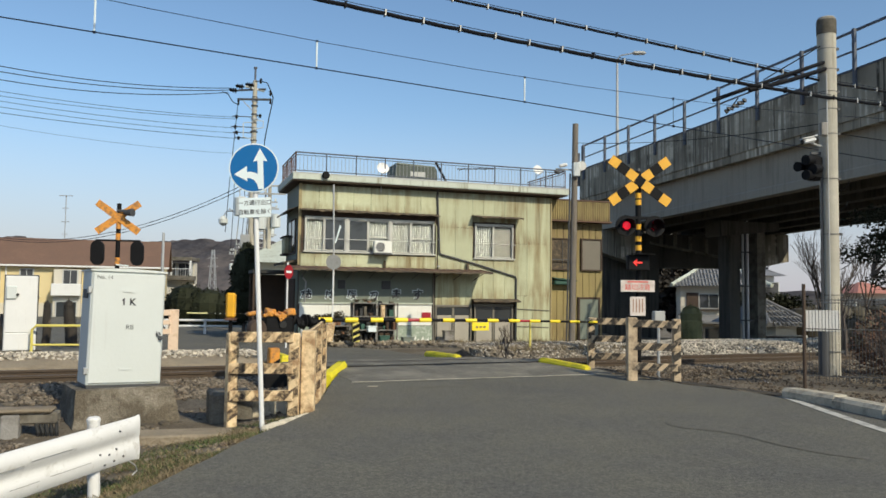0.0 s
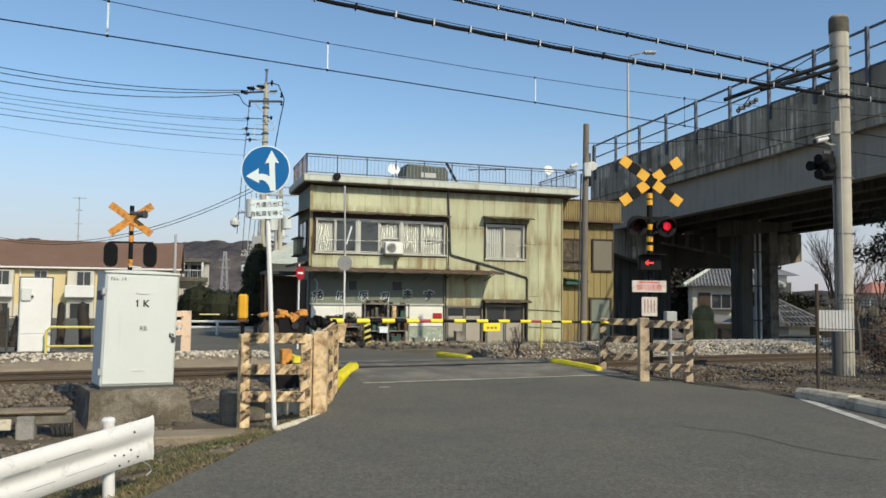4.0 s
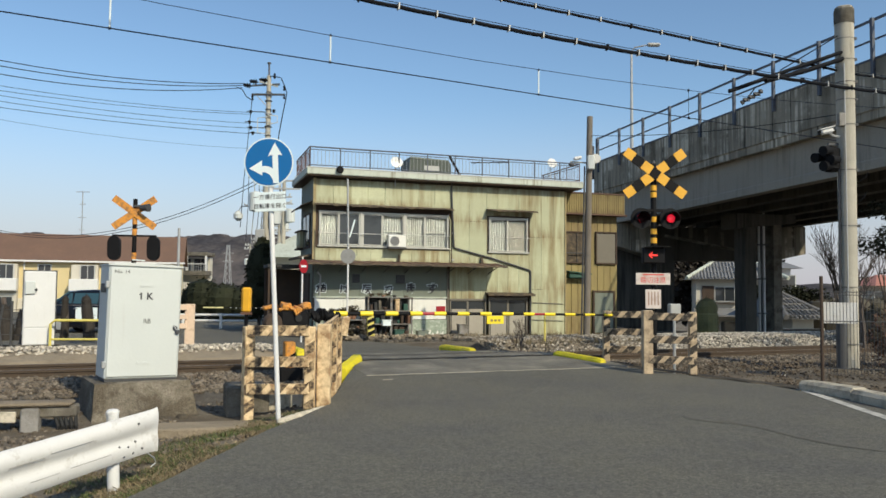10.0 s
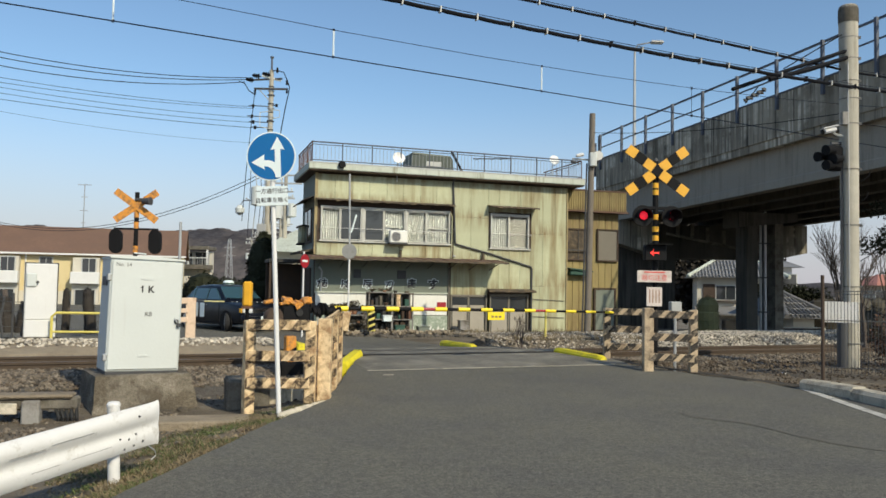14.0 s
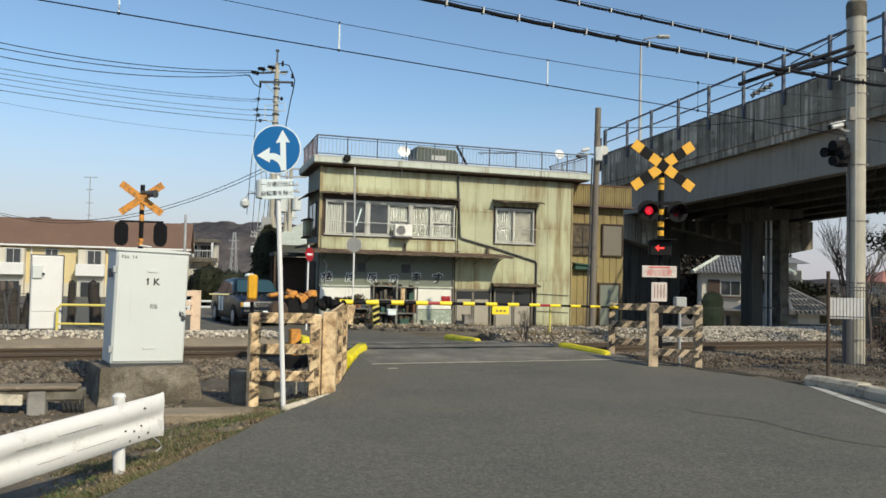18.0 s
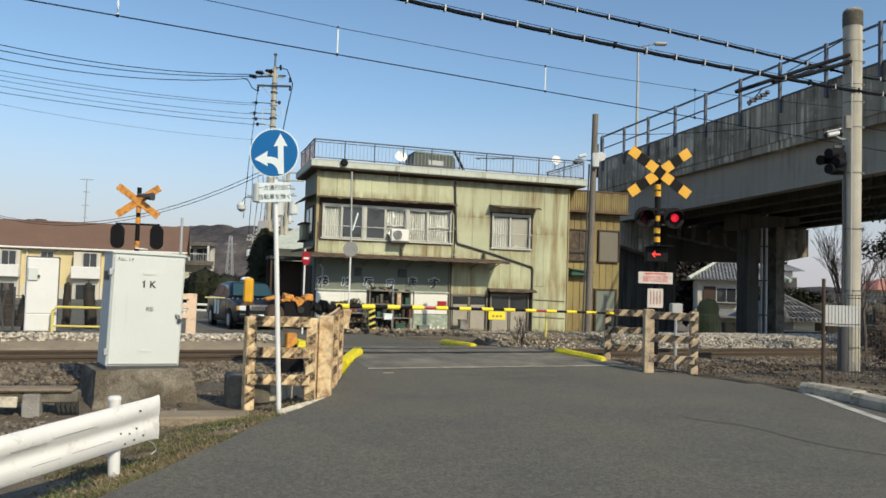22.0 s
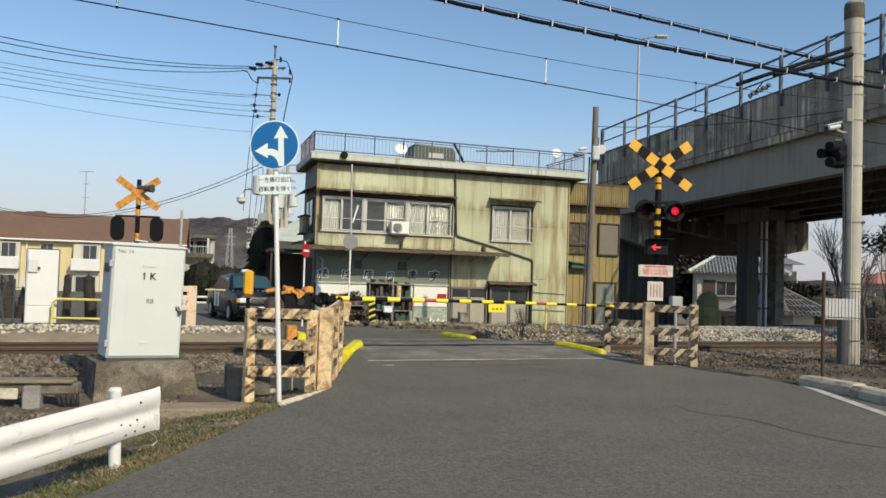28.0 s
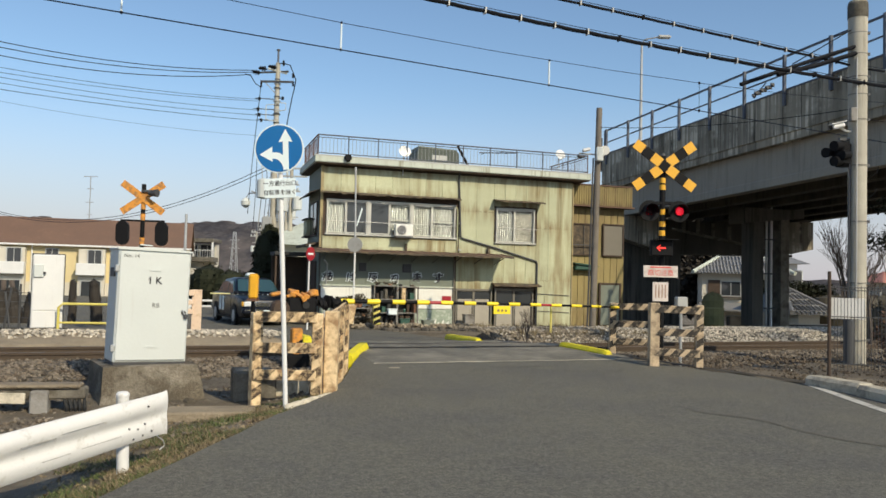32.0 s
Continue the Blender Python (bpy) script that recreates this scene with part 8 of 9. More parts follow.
lattice(-33.95, 125, 9.3, 0.66, "grey steel lattice mast against the hill")
ant = thing("antenna_mast", "thin television antenna mast above the terrace roof", "antenna", pose(-29.3, 64.0, 3.0))
part("mast", Mesh().cyl((0, 0, 0), (0, 0, 6.35), 0.04, n=6), GALV, ant)
for z, w in ((6.3, 0.55), (5.3, 0.25), (4.2, 0.3), (3.2, 0.2)):
    part("element", Mesh().box((0, 0, z), (w * 2, 0.06, 0.05)), GALV, ant)
fp = thing("roadside_pole", "slim grey roadside pole behind the terrace", "pole", pose(-18.05, 54, -0.9))
part("shaft", Mesh().cyl((0, 0, 0), (0, 0, 6.55), 0.12, 0.09, 8), GALV, fp)


# ---- plants ----
def leaves(spots, size, seed, flat=0.3):
    rn = random.Random(seed)
    m = Mesh()
    for p in spots:
        q = Euler((rn.uniform(-1.2, 1.2), rn.uniform(-1.2, 1.2), rn.uniform(0, 6.3))).to_matrix()
        s = size * rn.uniform(0.6, 1.4)
        m.add([Vector(p) + q @ Vector(v) * s for v in ((-0.5, 0, 0), (0, -0.9, flat * 0.4), (0.5, 0, 0), (0, 1.0, flat))], [(0, 1, 2), (0, 2, 3)])
    return m


def crown_spots(rn, n, blobs):
    out = []
    for _ in range(n):
        c, r = rn.choice(blobs)
        v = Vector((rn.gauss(0, 1), rn.gauss(0, 1), rn.gauss(0, 1))).normalized() * (rn.random() ** 0.45)
        k = 1 + 0.25 * noise.noise(v * 2.2 + Vector(c))
        out.append(Vector(c) + Vector((v.x * r[0], v.y * r[1], v.z * r[2])) * k)
    return out


def bush(name, m, blobs, n, size, material, label, category, seed, trunk=None, core=False):
    rn = random.Random(seed)
    b = thing(name, label, category, m)
    part("trunk", Mesh().tube(trunk or [(0, 0, -0.2), (0.05, 0, 0.8), (0, 0.05, 1.4)], 0.08, 7), BARK, b)
    for i in range(5):
        c, r = blobs[i % len(blobs)]
        part("limb", Mesh().cyl((0, 0, 0.5 if not trunk else trunk[-1][2] * 0.6), Vector(c) + Vector((rn.uniform(-1, 1) * r[0], rn.uniform(-1, 1) * r[1], rn.uniform(-0.2, 0.6) * r[2])) * 0.6, 0.05, 0.015, 6), BARK, b)
    if core:
        cm = Mesh()
        for (cx, cy, cz), (rx, ry, rz) in blobs:
            cm.lathe([(0.02, -rz * 0.92), (rx * 0.6, -rz * 0.75), (rx * 0.88, -rz * 0.3), (rx * 0.9, rz * 0.25), (rx * 0.65, rz * 0.7), (0.02, rz * 0.9)], 14, pose(cx, cy, cz))
        part("inner_foliage", cm, material, b)
    tagged(part("crown", leaves(crown_spots(rn, n, blobs), size, seed), material, b), kind="stuff")
    return b


bush("evergreen_bush", pose(-13.2, 45, -0.6), [((-0.4, 0, 1.6), (1.15, 1.2, 1.2)), ((0.9, 0, 1.35), (1.3, 1.2, 1.15)), ((-1.0, 0, 1.2), (0.75, 1.0, 1.1)), ((1.9, 0, 1.3), (1.2, 1.1, 1.1))], 9000, 0.075, LEAF, "dark green rounded evergreen bush by the road", "bush", 3, core=True)
bush("evergreen_tree", pose(-7.75, 33.5, -0.4), [((0, 0, 2.6), (0.6, 0.6, 1.4)), ((-0.1, 0, 1.6), (0.72, 0.7, 0.95)), ((0.15, 0, 3.55), (0.4, 0.4, 0.55))], 5200, 0.085, LEAF, "dark evergreen tree beside the shop", "tree", 4, [(0, 0, -0.3), (0.05, 0, 1.2), (0, 0, 2.4)], core=True)
for i, (x, h, r, lean) in enumerate(((-12.12, 1.48, 0.135, 0.0), (-11.3, 1.5, 0.2, -6.0), (-14.4, 1.1, 0.36, 0.0), (-13.95, 1.2, 0.26, -8.0), (-13.55, 1.0, 0.22, 8.0))):
    bush("conifer", pose(x, 25.5, -0.22, 0, lean, 0), [((0, 0, h * 0.6), (r * 0.95, r, h * 0.42)), ((0.02, 0, h * 0.3), (r, r, h * 0.4)), ((0, 0, h * 0.1), (r, r, h * 0.25)), ((0, 0, h * 0.85), (r * 0.8, r * 0.8, h * 0.16))], 4200, 0.018, LEAF_DARK, "narrow clipped brown conifer beside the far street", "conifer", 20 + i, core=True)
bush("clipped_shrub", pose(11.35, 34.0, -0.4), [((0, 0, 1.2), (0.5, 0.42, 0.55)), ((0.02, 0, 0.5), (0.5, 0.45, 0.6)), ((0.0, 0, 0.85), (0.52, 0.45, 0.6))], 7000, 0.03, LEAF_OLIVE, "rounded clipped shrub by the garden", "shrub", 33, core=True)
bush("evergreen_tree", pose(13.6, 24.0, -0.4), [((0.4, 0, 4.5), (1.2, 1.0, 0.4)), ((0.1, 0, 3.4), (1.3, 1.2, 0.4)), ((0.9, 0, 2.6), (1.1, 1.0, 0.4)), ((0.6, 0, 3.9), (0.9, 1.0, 0.3))], 3600, 0.06, LEAF, "dark evergreen pine behind the mesh fence", "tree", 35, [(0, 0, -0.2), (0.6, 0, 1.6), (0.8, 0, 4.5)])
bush("evergreen_hedge", pose(12.9, 22.8, -0.3), [((-0.4, 0, 0.75), (0.6, 0.6, 0.75)), ((0.5, 0.2, 0.85), (0.7, 0.6, 0.8)), ((1.4, 0.3, 0.8), (0.8, 0.7, 0.85))], 5200, 0.06, LEAF_DRY, "dark brown-green hedge behind the gravel bank", "hedge", 40, core=True)
bush("dry_hedge", pose(9.3, 15.9, -0.1), [((0, 0, 0.7), (0.7, 0.6, 0.75)), ((0.9, 0.2, 0.8), (0.9, 0.8, 0.9))], 4200, 0.05, TWIG_BROWN, "russet leafless hedge behind the mesh fence", "hedge", 36)
bush("evergreen_hedge", pose(25.6, 50, -1.0), [((-1.6, 0, 1.2), (1.3, 0.8, 1.15)), ((0.2, 0, 1.4), (1.4, 0.8, 1.1)), ((1.9, 0.2, 1.1), (1.3, 0.8, 1.3)), ((3.4, 0.2, 1.3), (1.3, 0.8, 1.2))], 6000, 0.1, LEAF_DRY, "dark brown hedge beyond the low tiled house", "hedge", 38, core=True)
bush("evergreen_tree", pose(21.3, 52, -1.6), [((-0.9, 0, 3.0), (0.9, 0.9, 0.7)), ((0.4, 0, 2.8), (1.2, 0.9, 0.9)), ((1.9, 0, 3.0), (1.1, 0.8, 0.7)), ((3.2, 0, 2.7), (1.1, 0.8, 0.8)), ((0.2, 0, 1.6), (1.6, 0.9, 1.4))], 5000, 0.12, LEAF, "dark garden tree behind the low tiled house", "tree", 39)


def bare_tree(m, h, seed, label):
    rn = random.Random(seed)
    t = thing("bare_tree", label, "tree", m, "bare winter trees")
    mesh, twigs = Mesh(), Mesh()

    def grow(p, d, ln, r, lv):
        q = p + d * ln
        (mesh if lv < 2 else twigs).cyl(p, q, r, r * 0.62, 6 if lv < 2 else 4)
        if lv > 4:
            return
        for _ in range(3 if lv else 4):
            nd = (d + Vector((rn.gauss(0, 0.34), rn.gauss(0, 0.34), rn.uniform(0.05, 0.5)))).normalized()
            grow(p + d * ln * rn.uniform(0.6, 1.0), nd, ln * rn.uniform(0.55, 0.8), r * 0.54, lv + 1)

    grow(Vector((0, 0, -0.3)), Vector((0, 0, 1)), h * 0.33, 0.075 if h > 2 else 0.035, 0)
    part("trunk", mesh, BARK, t)
    tagged(part("twig", twigs, BARK, t), kind="stuff")
    return t


# tree mass added to keep the gap under the deck dark
for i, (x, y) in enumerate(((19.0, 66), (21.8, 67), (24.4, 66), (27.0, 68), (16.5, 68))):
    bush("evergreen_tree", pose(x, y, -2.0), [((0, 0, 6.4), (2.4, 2.0, 3.4)), ((0.8, 0, 3.6), (2.2, 2.0, 2.6)), ((-0.8, 0, 8.2), (1.9, 1.6, 2.2))], 4200, 0.3, LEAF_DARK, "dark brown tree added to fill the gap beyond the overpass", "tree", 50 + i, [(0, 0, -0.3), (0.1, 0, 1.5), (0, 0, 3.5)])


bare_tree(pose(17.6, 35.0, -0.3), 6.4, 1, "leafless tree with thin grey twigs")
bare_tree(pose(19.2, 38.5, -0.3), 6.8, 2, "leafless tree with thin grey twigs")
bare_tree(pose(21.5, 38.5, -0.3), 7.0, 6, "leafless tree with thin grey twigs")
bare_tree(pose(1.83, 18.3, 0.05), 1.5, 4, "stunted leafless shrub on the gravel")
bare_tree(pose(10.9, 20.5, -0.1), 3.6, 7, "leafless tree behind the mesh fence")
for k, (x, y) in enumerate(((8.6, 14.6), (9.0, 14.2), (9.35, 14.9), (8.85, 15.1))):
    bare_tree(pose(x, y, -0.05), 1.5, 20 + k, "thin leafless russet shrub behind the mesh fence")


LITTER = mat("pale_leaf_litter", (0.26, 0.2, 0.12), 0.85, var=0.3, scale=3, bump=0.0, per_piece=0.5, island=True)


def verge():
    rn = random.Random(8)
    for material, n, label, name in ((GRASS, 12000, "dry straw-coloured verge grass", "verge_grass"), (GRASS_GREEN, 11500, "patchy green winter grass", "verge_grass")):
        m = Mesh()
        for _ in range(n):
            y = rn.uniform(4.0, 10.2)
            w = rn.random() ** 1.3
            x = lerp(y, LEFT) - 0.02 - w * (1.3 if y > 6.8 else 0.7)
            if noise.noise((x * 1.2, y * 1.2, 3 if material == GRASS else 9)) < -0.12:
                continue
            z = rise(x, y) - 0.02 - 0.23 * min(1, (lerp(y, LEFT) - x) / 1.2)
            a = rn.uniform(0, 6.3)
            hgt = rn.uniform(0.01, 0.055)
            s = Vector((math.cos(a), math.sin(a), 0)) * 0.006
            tip = Vector((rn.gauss(0, 0.04), rn.gauss(0, 0.04), hgt))
            p = Vector((x, y, z))
            m.add([p - s, p + s, p + tip], [(0, 1, 2)])
        solo(name, m, material, label, "grass", kind="stuff")
    for name, mm, spots, label in (("dry_litter", LITTER, 2600, "brown leaf litter on the verge"),):
        m = [(lerp(y, LEFT) - rn.uniform(0.05, 2.0), y, 0) for y in (rn.uniform(4, 10.2) for _ in range(spots))]
        m = [(x, y, rise(x, y) - 0.015 - 0.23 * min(1, (lerp(y, LEFT) - x) / 1.2)) for x, y, _ in m]
        solo(name, leaves(m, 0.02, 9), mm, label, "litter", kind="stuff")


verge()


def weeds():
    rn = random.Random(17)
    m = Mesh()
    for _ in range(520):
        if rn.random() < 0.5:
            p = tk(rn.uniform(2.2, 6.5), rn.uniform(1.8, 5.2), 0.24)
        else:
            q = B @ Vector((rn.uniform(-0.3, 9.6), rn.uniform(-1.9, -0.2) if rn.random() < 0.4 else rn.uniform(-0.35, -0.1), 0.05))
            p = Vector((q.x, q.y, rise(q.x, q.y) - 0.01))
        for _k in range(7):
            a = rn.uniform(0, 6.3)
            s = Vector((math.cos(a), math.sin(a), 0)) * 0.008
            tip = Vector((rn.gauss(0, 0.06), rn.gauss(0, 0.06), rn.uniform(0.05, 0.2)))
            m.add([p - s, p + s, p + tip], [(0, 1, 2)])
    solo("dry_weeds", m, GRASS, "dry straw-coloured weeds at the foot of the shop", "weeds", kind="stuff")
    edge = []
    for _ in range(420):
        q = B @ Vector((rn.uniform(-0.4, 5.2), rn.gauss(-1.95, 0.1), 0))
        edge.append((q.x, q.y, rise(q.x, q.y) + rn.uniform(0.05, 0.16)))
    pebbles("rockery_stones", edge, STONE_TAN, "low rockery of rough stones before the shop", (0.05, 0.12))


weeds()
solo("pale_scrap", Mesh().add([(-0.09, -0.03, 0.0), (0.08, -0.04, 0.006), (0.1, 0.03, 0.012), (-0.06, 0.05, 0.008), (0.0, 0.0, 0.016)], [(0, 1, 4), (1, 2, 4), (2, 3, 4), (3, 0, 4), (0, 3, 2, 1)]), KERB_GREY, "flattened pale scrap lying on the asphalt", "litter", pose(-0.83, 12.45, rise(-0.83, 12.45) + 0.02, 0, 0, 15))
border = Mesh()
rb = random.Random(12)
for k in range(30):
    for v in (-2.42, -2.17, -1.92):
        border.box((-0.55 + 0.195 * k + rb.uniform(-0.03, 0.03), v + rb.uniform(-0.03, 0.03), 0.0 + rb.uniform(-0.07, 0.05)), (rb.uniform(0.14, 0.3), rb.uniform(0.2, 0.36), 0.42), Euler((rb.uniform(-0.15, 0.15), rb.uniform(-0.15, 0.15), rb.uniform(-0.9, 0.9))).to_matrix(), ch=0.05)
solo("stone_border", border, GRAVEL_BASE, "low border of rough mossy stones before the shop", "stone border", B.copy(), kind="stuff")
solo("paper_scrap", Mesh().add([(-0.05, -0.03, 0.0), (0.05, -0.02, 0.01), (0.06, 0.03, 0.02), (-0.03, 0.04, 0.03), (0.0, 0.0, 0.06)], [(0, 1, 4), (1, 2, 4), (2, 3, 4), (3, 0, 4), (0, 3, 2, 1)]), WHITE, "small crumpled scrap of white paper on soil", "litter", pose(6.15, 14.3, 0.03))
# concrete trough and blocks by the track
tr = thing("cable_trough", "low concrete cable trough on short posts", "cable trough", pose(-4.55, 9.8, -0.36, 0, 0, 14))
part("beam", Mesh().box((-1.6, 0, 0.37), (3.4, 0.24, 0.14), ch=0.02), CONC_OLD, tr)
part("lid", Mesh().box((-1.6, -0.02, 0.46), (3.3, 0.3, 0.05), ch=0.02), TAN, tr, "pale concrete lid")
part("plank", Mesh().box((-1.75, -0.18, 0.36), (2.4, 0.05, 0.13), Matrix.Rotation(0.03, 3, "Y"), ch=0.01), KERB, tr, "pale plank leaning on the trough")
for x in (-0.4, -2.4):
    part("post", Mesh().box((x, -0.12, 0.12), (0.2, 0.2, 0.6), ch=0.02), CONC, tr)
for k in range(5):
    part("cable_loop", Mesh().tube([(-0.25 + 0.05 * k, 0.1, 0.4), (-0.2 + 0.07 * k, -0.05, 0.45 - 0.02 * k), (-0.1 + 0.05 * k, -0.1, 0.2), (-0.15 + 0.06 * k, 0, -0.05)], 0.022, 6), BLACK_RUB, tr)
solo("concrete_block", Mesh().box((0, 0, 0.15), (0.55, 0.6, 0.42), ch=0.03), CONC_OLD, "grey concrete drain block behind the fence", "block", pose(-2.62, 10.75, -0.12, 0, 0, 20))
solo("concrete_block", Mesh().box((0, 0, 0.06), (0.6, 0.35, 0.36), ch=0.03), KERB, "pale concrete drain block inside the fence", "block", pose(-2.18, 10.84, -0.1, 0, 0, 10))

# ---- taxi ----
def taxi():
    c = thing("taxi", "dark indigo saloon taxi with white door panels and a roof lamp", "car")
    # local: front along +x, wheels on z = 0

    def loft(stations, ring):
        vs, fs = [], []
        for st in stations:
            half = ring(*st)
            vs += [(st[0], -y, z) for y, z in half] + [(st[0], y, z) for y, z in half[::-1]]
        n = len(ring(*stations[0])) * 2
        for s in range(len(stations) - 1):
            fs += [(s * n + q, s * n + (q + 1) % n, (s + 1) * n + (q + 1) % n, (s + 1) * n + q) for q in range(n)]
        return Mesh().add(vs, fs + [tuple(range(n))[::-1], tuple(range((len(stations) - 1) * n, len(stations) * n))])

    lower = loft([(-2.34, 0.42, 0.9, 0.7), (-2.3, 0.32, 0.97, 0.8), (-2.1, 0.25, 1.0, 0.84), (-1.4, 0.22, 1.01, 0.855), (0.0, 0.22, 1.0, 0.86), (0.95, 0.22, 0.99, 0.855), (1.5, 0.22, 0.95, 0.85), (2.05, 0.25, 0.89, 0.83), (2.24, 0.3, 0.82, 0.79), (2.29, 0.38, 0.74, 0.72)],
                 lambda x, zb, zt, w: [(w * 0.8, zb), (w * 0.95, zb + 0.05), (w, zb + 0.22), (w, 0.66), (w * 0.985, zt - 0.12), (w * 0.95, zt - 0.03), (w * 0.86, zt)])
    part("body", lower, CAR_BLUE, c, "glossy dark indigo body", True)
    cabin = loft([(-1.72, 1.0, 0.72), (-1.6, 1.08, 0.73), (-1.12, 1.46, 0.61), (-0.9, 1.5, 0.59), (-0.3, 1.53, 0.59), (0.2, 1.52, 0.58), (0.42, 1.48, 0.585), (0.95, 1.09, 0.71), (1.1, 0.99, 0.72)],
                 lambda x, zt, w: [(0.77, 0.97), (min(0.77, w + 0.05), max(0.98, zt - 0.09)), (w, max(0.985, zt - 0.03)), (w * 0.8, max(0.99, zt))])
    part("cabin", cabin, CAR_BLUE, c, "dark roof and pillars", True)
    for sg in (-1, 1):
        for a, b2, t0, t1 in ((-0.02, 0.86, 0.0, 0.36), (-0.95, -0.1, -0.92, -0.08), (-1.42, -1.0, -1.08, -1.0)):
            q = [(a, sg * 0.762, 1.03), (b2, sg * 0.762, 1.03), (t1, sg * 0.655, 1.4), (t0, sg * 0.655, 1.4)]
            part("side_window", Mesh().add([(x, y + sg * 0.012, z) for x, y, z in q] + [(x, y - sg * 0.02, z) for x, y, z in q], [(0, 1, 2, 3), (4, 5, 6, 7), (0, 1, 5, 4), (1, 2, 6, 5), (2, 3, 7, 6), (3, 0, 4, 7)]), CAR_GLASS, c)
        part("belt_strip", Mesh().box((-0.1, sg * 0.835, 0.975), (3.0, 0.012, 0.022)), CHROME, c, "bright belt strip")
        for x in (-0.66, -0.2):
            part("door_panel", Mesh().box((x, sg * 0.863, 0.66), (0.3, 0.008, 0.48)), SIGN_WHITE, c, "white sticker panel")
        for x in (-0.98, -0.04, 0.92):
            part("door_gap", Mesh().box((x, sg * 0.861, 0.62), (0.012, 0.006, 0.66)), BLACK, c)
        for x in (-0.82, 0.1):
            part("door_handle", Mesh().box((x, sg * 0.868, 0.86), (0.16, 0.02, 0.03), ch=0.006), CHROME, c)
        part("fender_mirror", Mesh().box((1.45, sg * 0.82, 1.06), (0.1, 0.16, 0.1), ch=0.03), CAR_BLUE, c, "fender mirror on a stalk")
        part("headlight", Mesh().box((2.24, sg * 0.58, 0.7), (0.14, 0.36, 0.16), ch=0.03), HEAD_LENS, c, "clear square headlight")
        part("corner_lamp", Mesh().box((2.18, sg * 0.78, 0.7), (0.16, 0.06, 0.15), ch=0.02), AMBER, c)
        part("sill", Mesh().box((0, sg * 0.83, 0.24), (2.2, 0.05, 0.08)), BLACK, c)
        for x in (-1.36, 1.38):
            part("wheel_arch", Mesh().cyl((x, sg * 0.8, 0.33), (x, sg * 0.864, 0.33), 0.36, n=24), BLACK, c)
            wl = thing("wheel", "", "", pose(x, sg * 0.775, 0.31))
            wl.parent = c
            part("tyre", Mesh().lathe([(0.2, -0.1), (0.29, -0.1), (0.31, -0.06), (0.31, 0.06), (0.29, 0.1), (0.2, 0.1)], 24, pose(0, 0, 0, 90)), TYRE, wl)
            part("rim", Mesh().lathe([(0.05, -0.115), (0.19, -0.105), (0.205, -0.09), (0.205, 0.09), (0.19, 0.105), (0.05, 0.115)], 20, pose(0, 0, 0, 90)), GALV, wl, "grey wheel cover")
            WHEELS.append((wl, x))
    for name, q in (("windscreen", [(1.0, -0.66, 1.06), (1.0, 0.66, 1.06), (0.46, 0.56, 1.45), (0.46, -0.56, 1.45)]), ("rear_window", [(-1.64, -0.64, 1.07), (-1.64, 0.64, 1.07), (-1.16, 0.56, 1.44), (-1.16, -0.56, 1.44)])):
        o = 0.03 if name == "windscreen" else -0.03
        part(name, Mesh().add([(x + o, y, z + 0.02) for x, y, z in q] + [(x - o, y, z) for x, y, z in q], [(0, 1, 2, 3), (4, 5, 6, 7), (0, 1, 5, 4), (1, 2, 6, 5), (2, 3, 7, 6), (3, 0, 4, 7)]), CAR_GLASS, c)
    gr = part("grille", Mesh().box((2.28, 0, 0.7), (0.05, 0.78, 0.15), ch=0.01), CHROME, c)
    for z in (0.66, 0.7, 0.74):
        part("grille_bar", Mesh().box((2.31, 0, z), (0.012, 0.7, 0.012)), BLACK, gr)
    part("bumper", Mesh().box((2.3, 0, 0.47), (0.2, 1.66, 0.2), ch=0.06), CAR_BLUE, c)
    part("bumper", Mesh().box((-2.32, 0, 0.47), (0.2, 1.62, 0.2), ch=0.06), CAR_BLUE, c)
    part("bumper_strip", Mesh().box((2.405, 0, 0.52), (0.012, 1.5, 0.03)), CHROME, c)
    part("number_plate", Mesh().box((2.41, 0, 0.44), (0.012, 0.33, 0.16)), SIGN_WHITE, c)
    part("plate_bar", Mesh().box((2.418, 0, 0.43), (0.004, 0.24, 0.06)), BIN_GREEN, c)
    lamp = part("roof_lamp", Mesh().lathe([(0.16, 0), (0.2, 0.04), (0.18, 0.12), (0.1, 0.17)], 14, pose(0.0, 0, 1.52)), SIGN_WHITE, c, "small white taxi roof lamp")
    part("lamp_band", Mesh().cyl((0.0, 0, 1.56), (0.0, 0, 1.6), 0.203, n=14), BIN_GREEN, lamp)
    c.scale = (1.07, 1.07, 1.07)
    return c


WHEELS = []
cab = taxi()


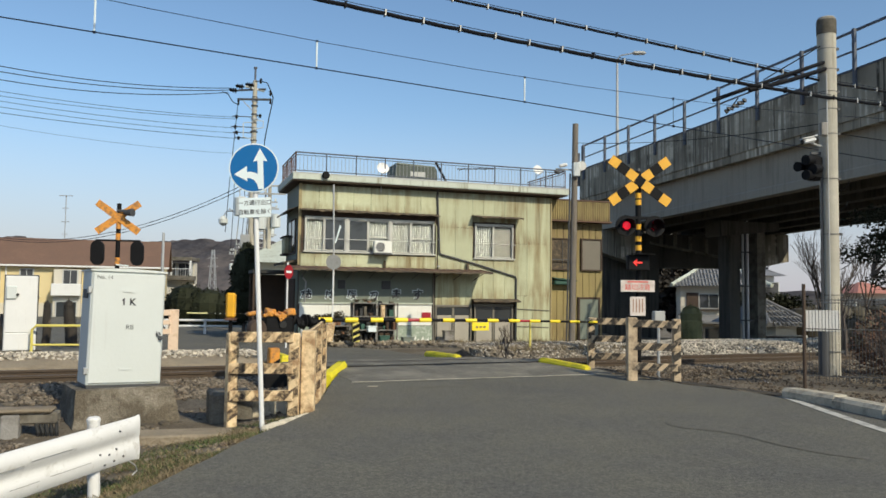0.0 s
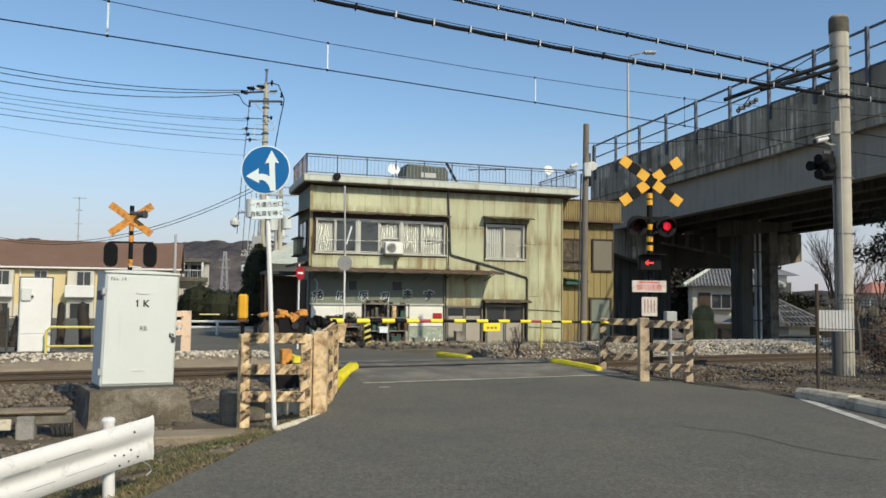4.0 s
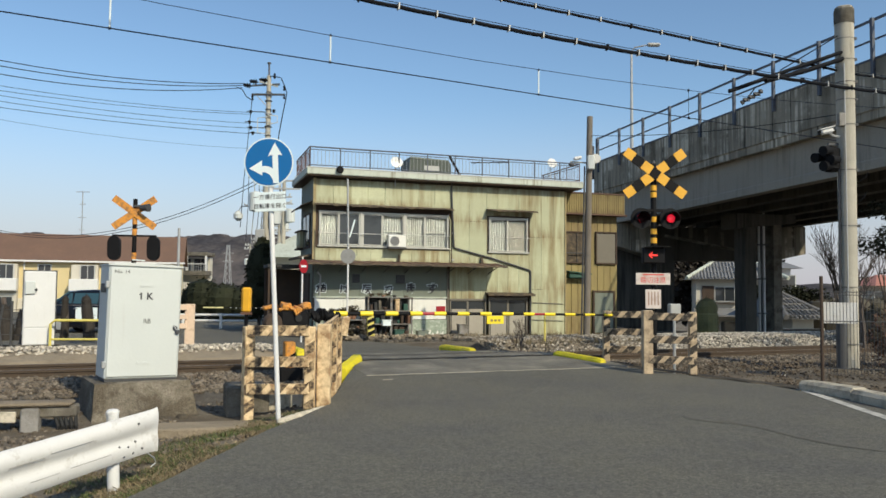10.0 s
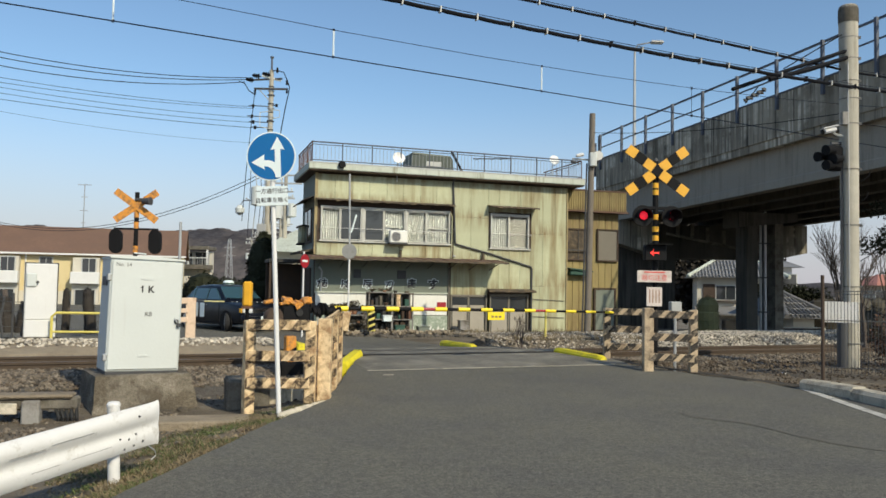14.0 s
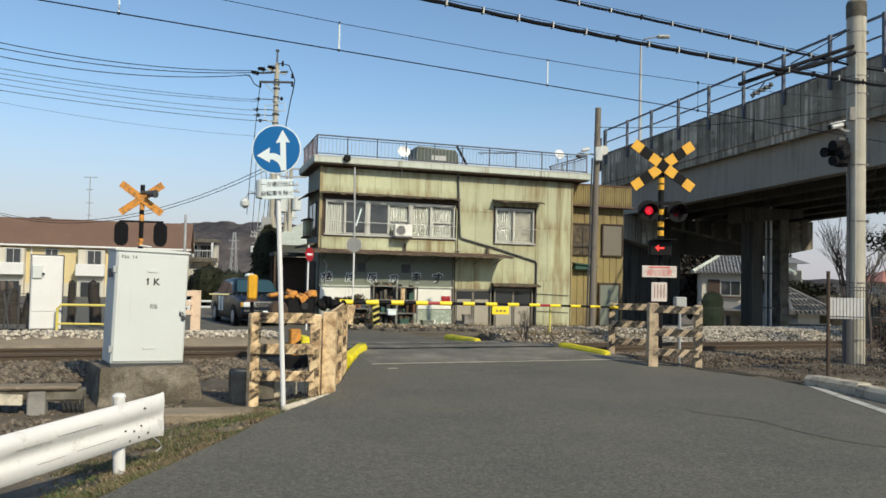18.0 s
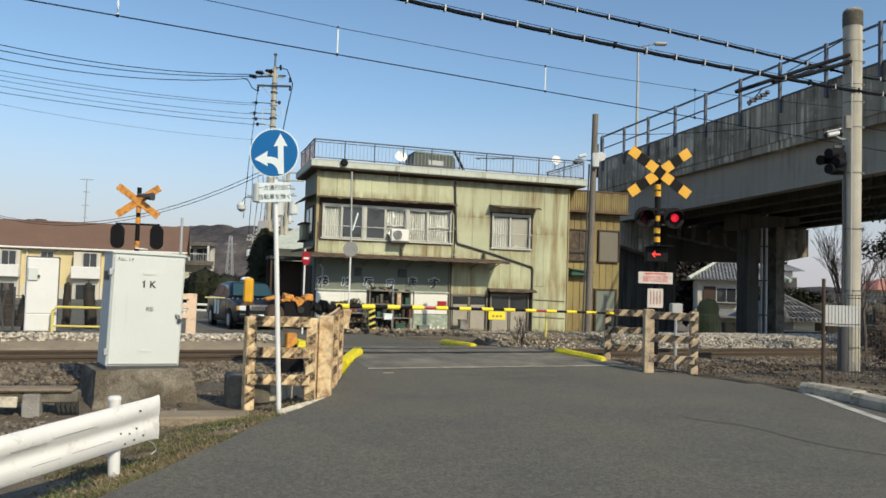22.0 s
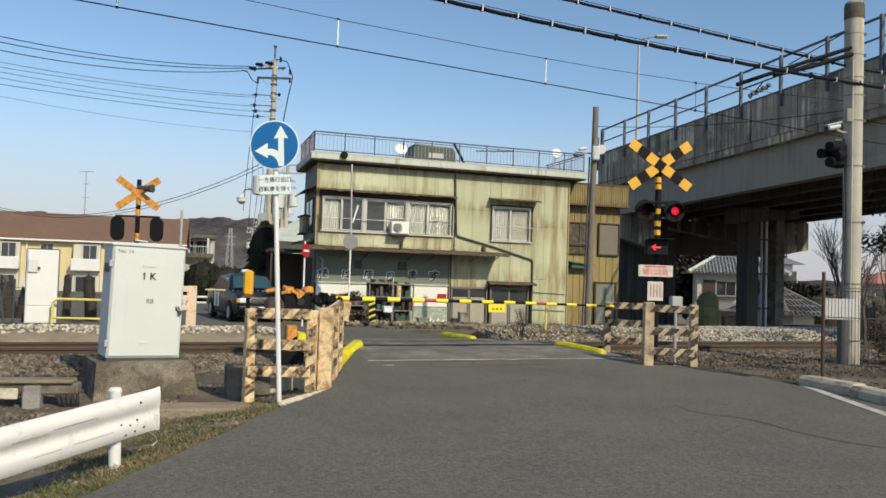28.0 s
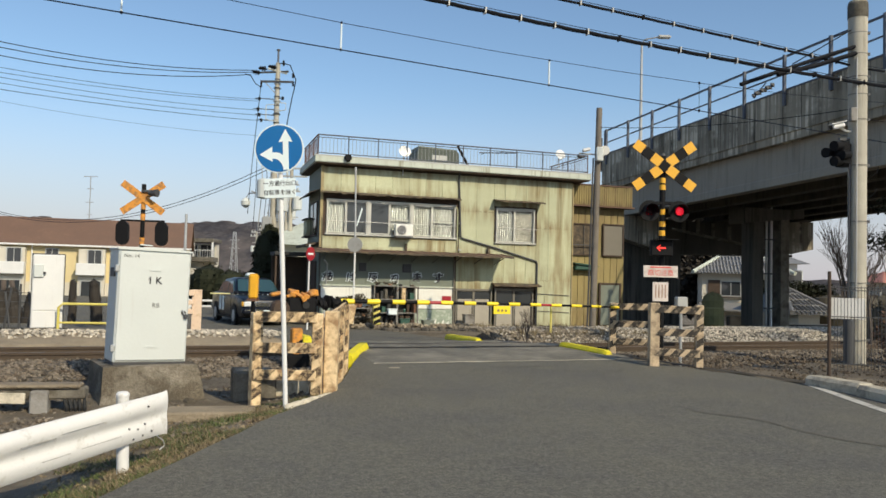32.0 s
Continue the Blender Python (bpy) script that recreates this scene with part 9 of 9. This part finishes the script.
# ---- what moves ----
def motions():
    # the taxi drives in along the far street, slows and turns to face the crossing
    rows = [(0, -52.0, 27.6, 1), (4, -36.0, 27.6, 1), (6, -27.0, 27.6, 1), (7, -21.0, 27.6, 1), (7.5, -18.0, 27.6, 1), (8, -15.5, 27.6, 1), (8.5, -13.5, 27.6, 1), (9, -12.4, 27.55, 1), (9.5, -11.98, 27.5, 1), (10, -11.55, 27.5, 1), (10.5, -10.95, 27.45, 1), (11, -10.25, 27.4, 0), (11.5, -9.7, 27.35, -2), (12, -9.18, 27.3, -5), (12.5, -8.5, 27.2, -10),
            (13, -7.85, 27.05, -19), (13.5, -7.55, 26.85, -32), (14, -7.2, 26.55, -45), (14.5, -6.85, 26.2, -55), (15.2, -6.62, 26.1, -60), (16, -6.5, 25.95, -62), (16.5, -6.47, 25.9, -62), (32, -6.47, 25.9, -62)]
    rows = [(t, 1.115 * x, 1.115 * y, a) for t, x, y, a in rows]
    walk(cab, [(t, pose(x, y, rise(x, y) + 0.012, 0, 0, a)) for t, x, y, a in rows])
    dist = [0.0]
    for (t0, x0, y0, a0), (t1, x1, y1, a1) in zip(rows, rows[1:]):
        dist.append(dist[-1] + math.hypot(x1 - x0, y1 - y0))
    ts = [r[0] for r in rows]
    marks, t = [], 0.0
    while t < 16.5:
        marks.append(t)
        t += 0.125
    for wl, x in WHEELS:
        home = wl.matrix_basis.translation.copy()
        keys = []
        for t in marks + [16.5, 32.0]:
            d = float(np.interp(t, ts, dist))
            steer = float(np.interp(t, [0, 11, 12.5, 14, 15.5, 16.5, 32], [0, 0, -25, -28, -15, 0, 0])) if x > 0 else 0.0
            keys.append((t, Matrix.Translation(home) @ pose(0, 0, 0, 0, 0, steer) @ Matrix.Rotation(d / 0.332, 4, "Y")))
        walk(wl, keys)
    # crossing lamps: the two discs turn over in turn, 0.604 s each way
    half, first = 0.60375, 0.662
    for drum, side in FLASH:
        home = drum.matrix_basis.translation.copy()
        keys = []
        k = -2
        while True:
            t = first + k * half
            lit_left = k % 2 == 0
            on = lit_left if side == 0 else not lit_left
            a = 0.0 if on else 180.0
            b = 180.0 - a
            # hold until the turn begins; it takes a tenth of a second and is over, or not begun, on the full second
            go = t - 0.05
            whole = round(t)
            if go < whole < go + 0.1:
                go = whole - 0.1 if t < whole else whole
            for dt, ang in ((0.0, b), (0.034, b + (a - b) / 3), (0.067, b + (a - b) * 2 / 3), (0.1, a)):
                if 0 < go + dt < 32:
                    keys.append((go + dt, Matrix.Translation(home) @ pose(0, 0, 0, 0, 0, ang)))
            k += 1
            if t > 32.2:
                break
        if keys[0][0] > 0.04:
            keys.insert(0, (0, keys[0][1]))
        else:
            keys.insert(0, (0, Matrix.Translation(home) @ pose(0, 0, 0, 0, 0, 180.0 * side)))
        keys.append((32, keys[-1][1]))
        walk(drum, keys)


motions()
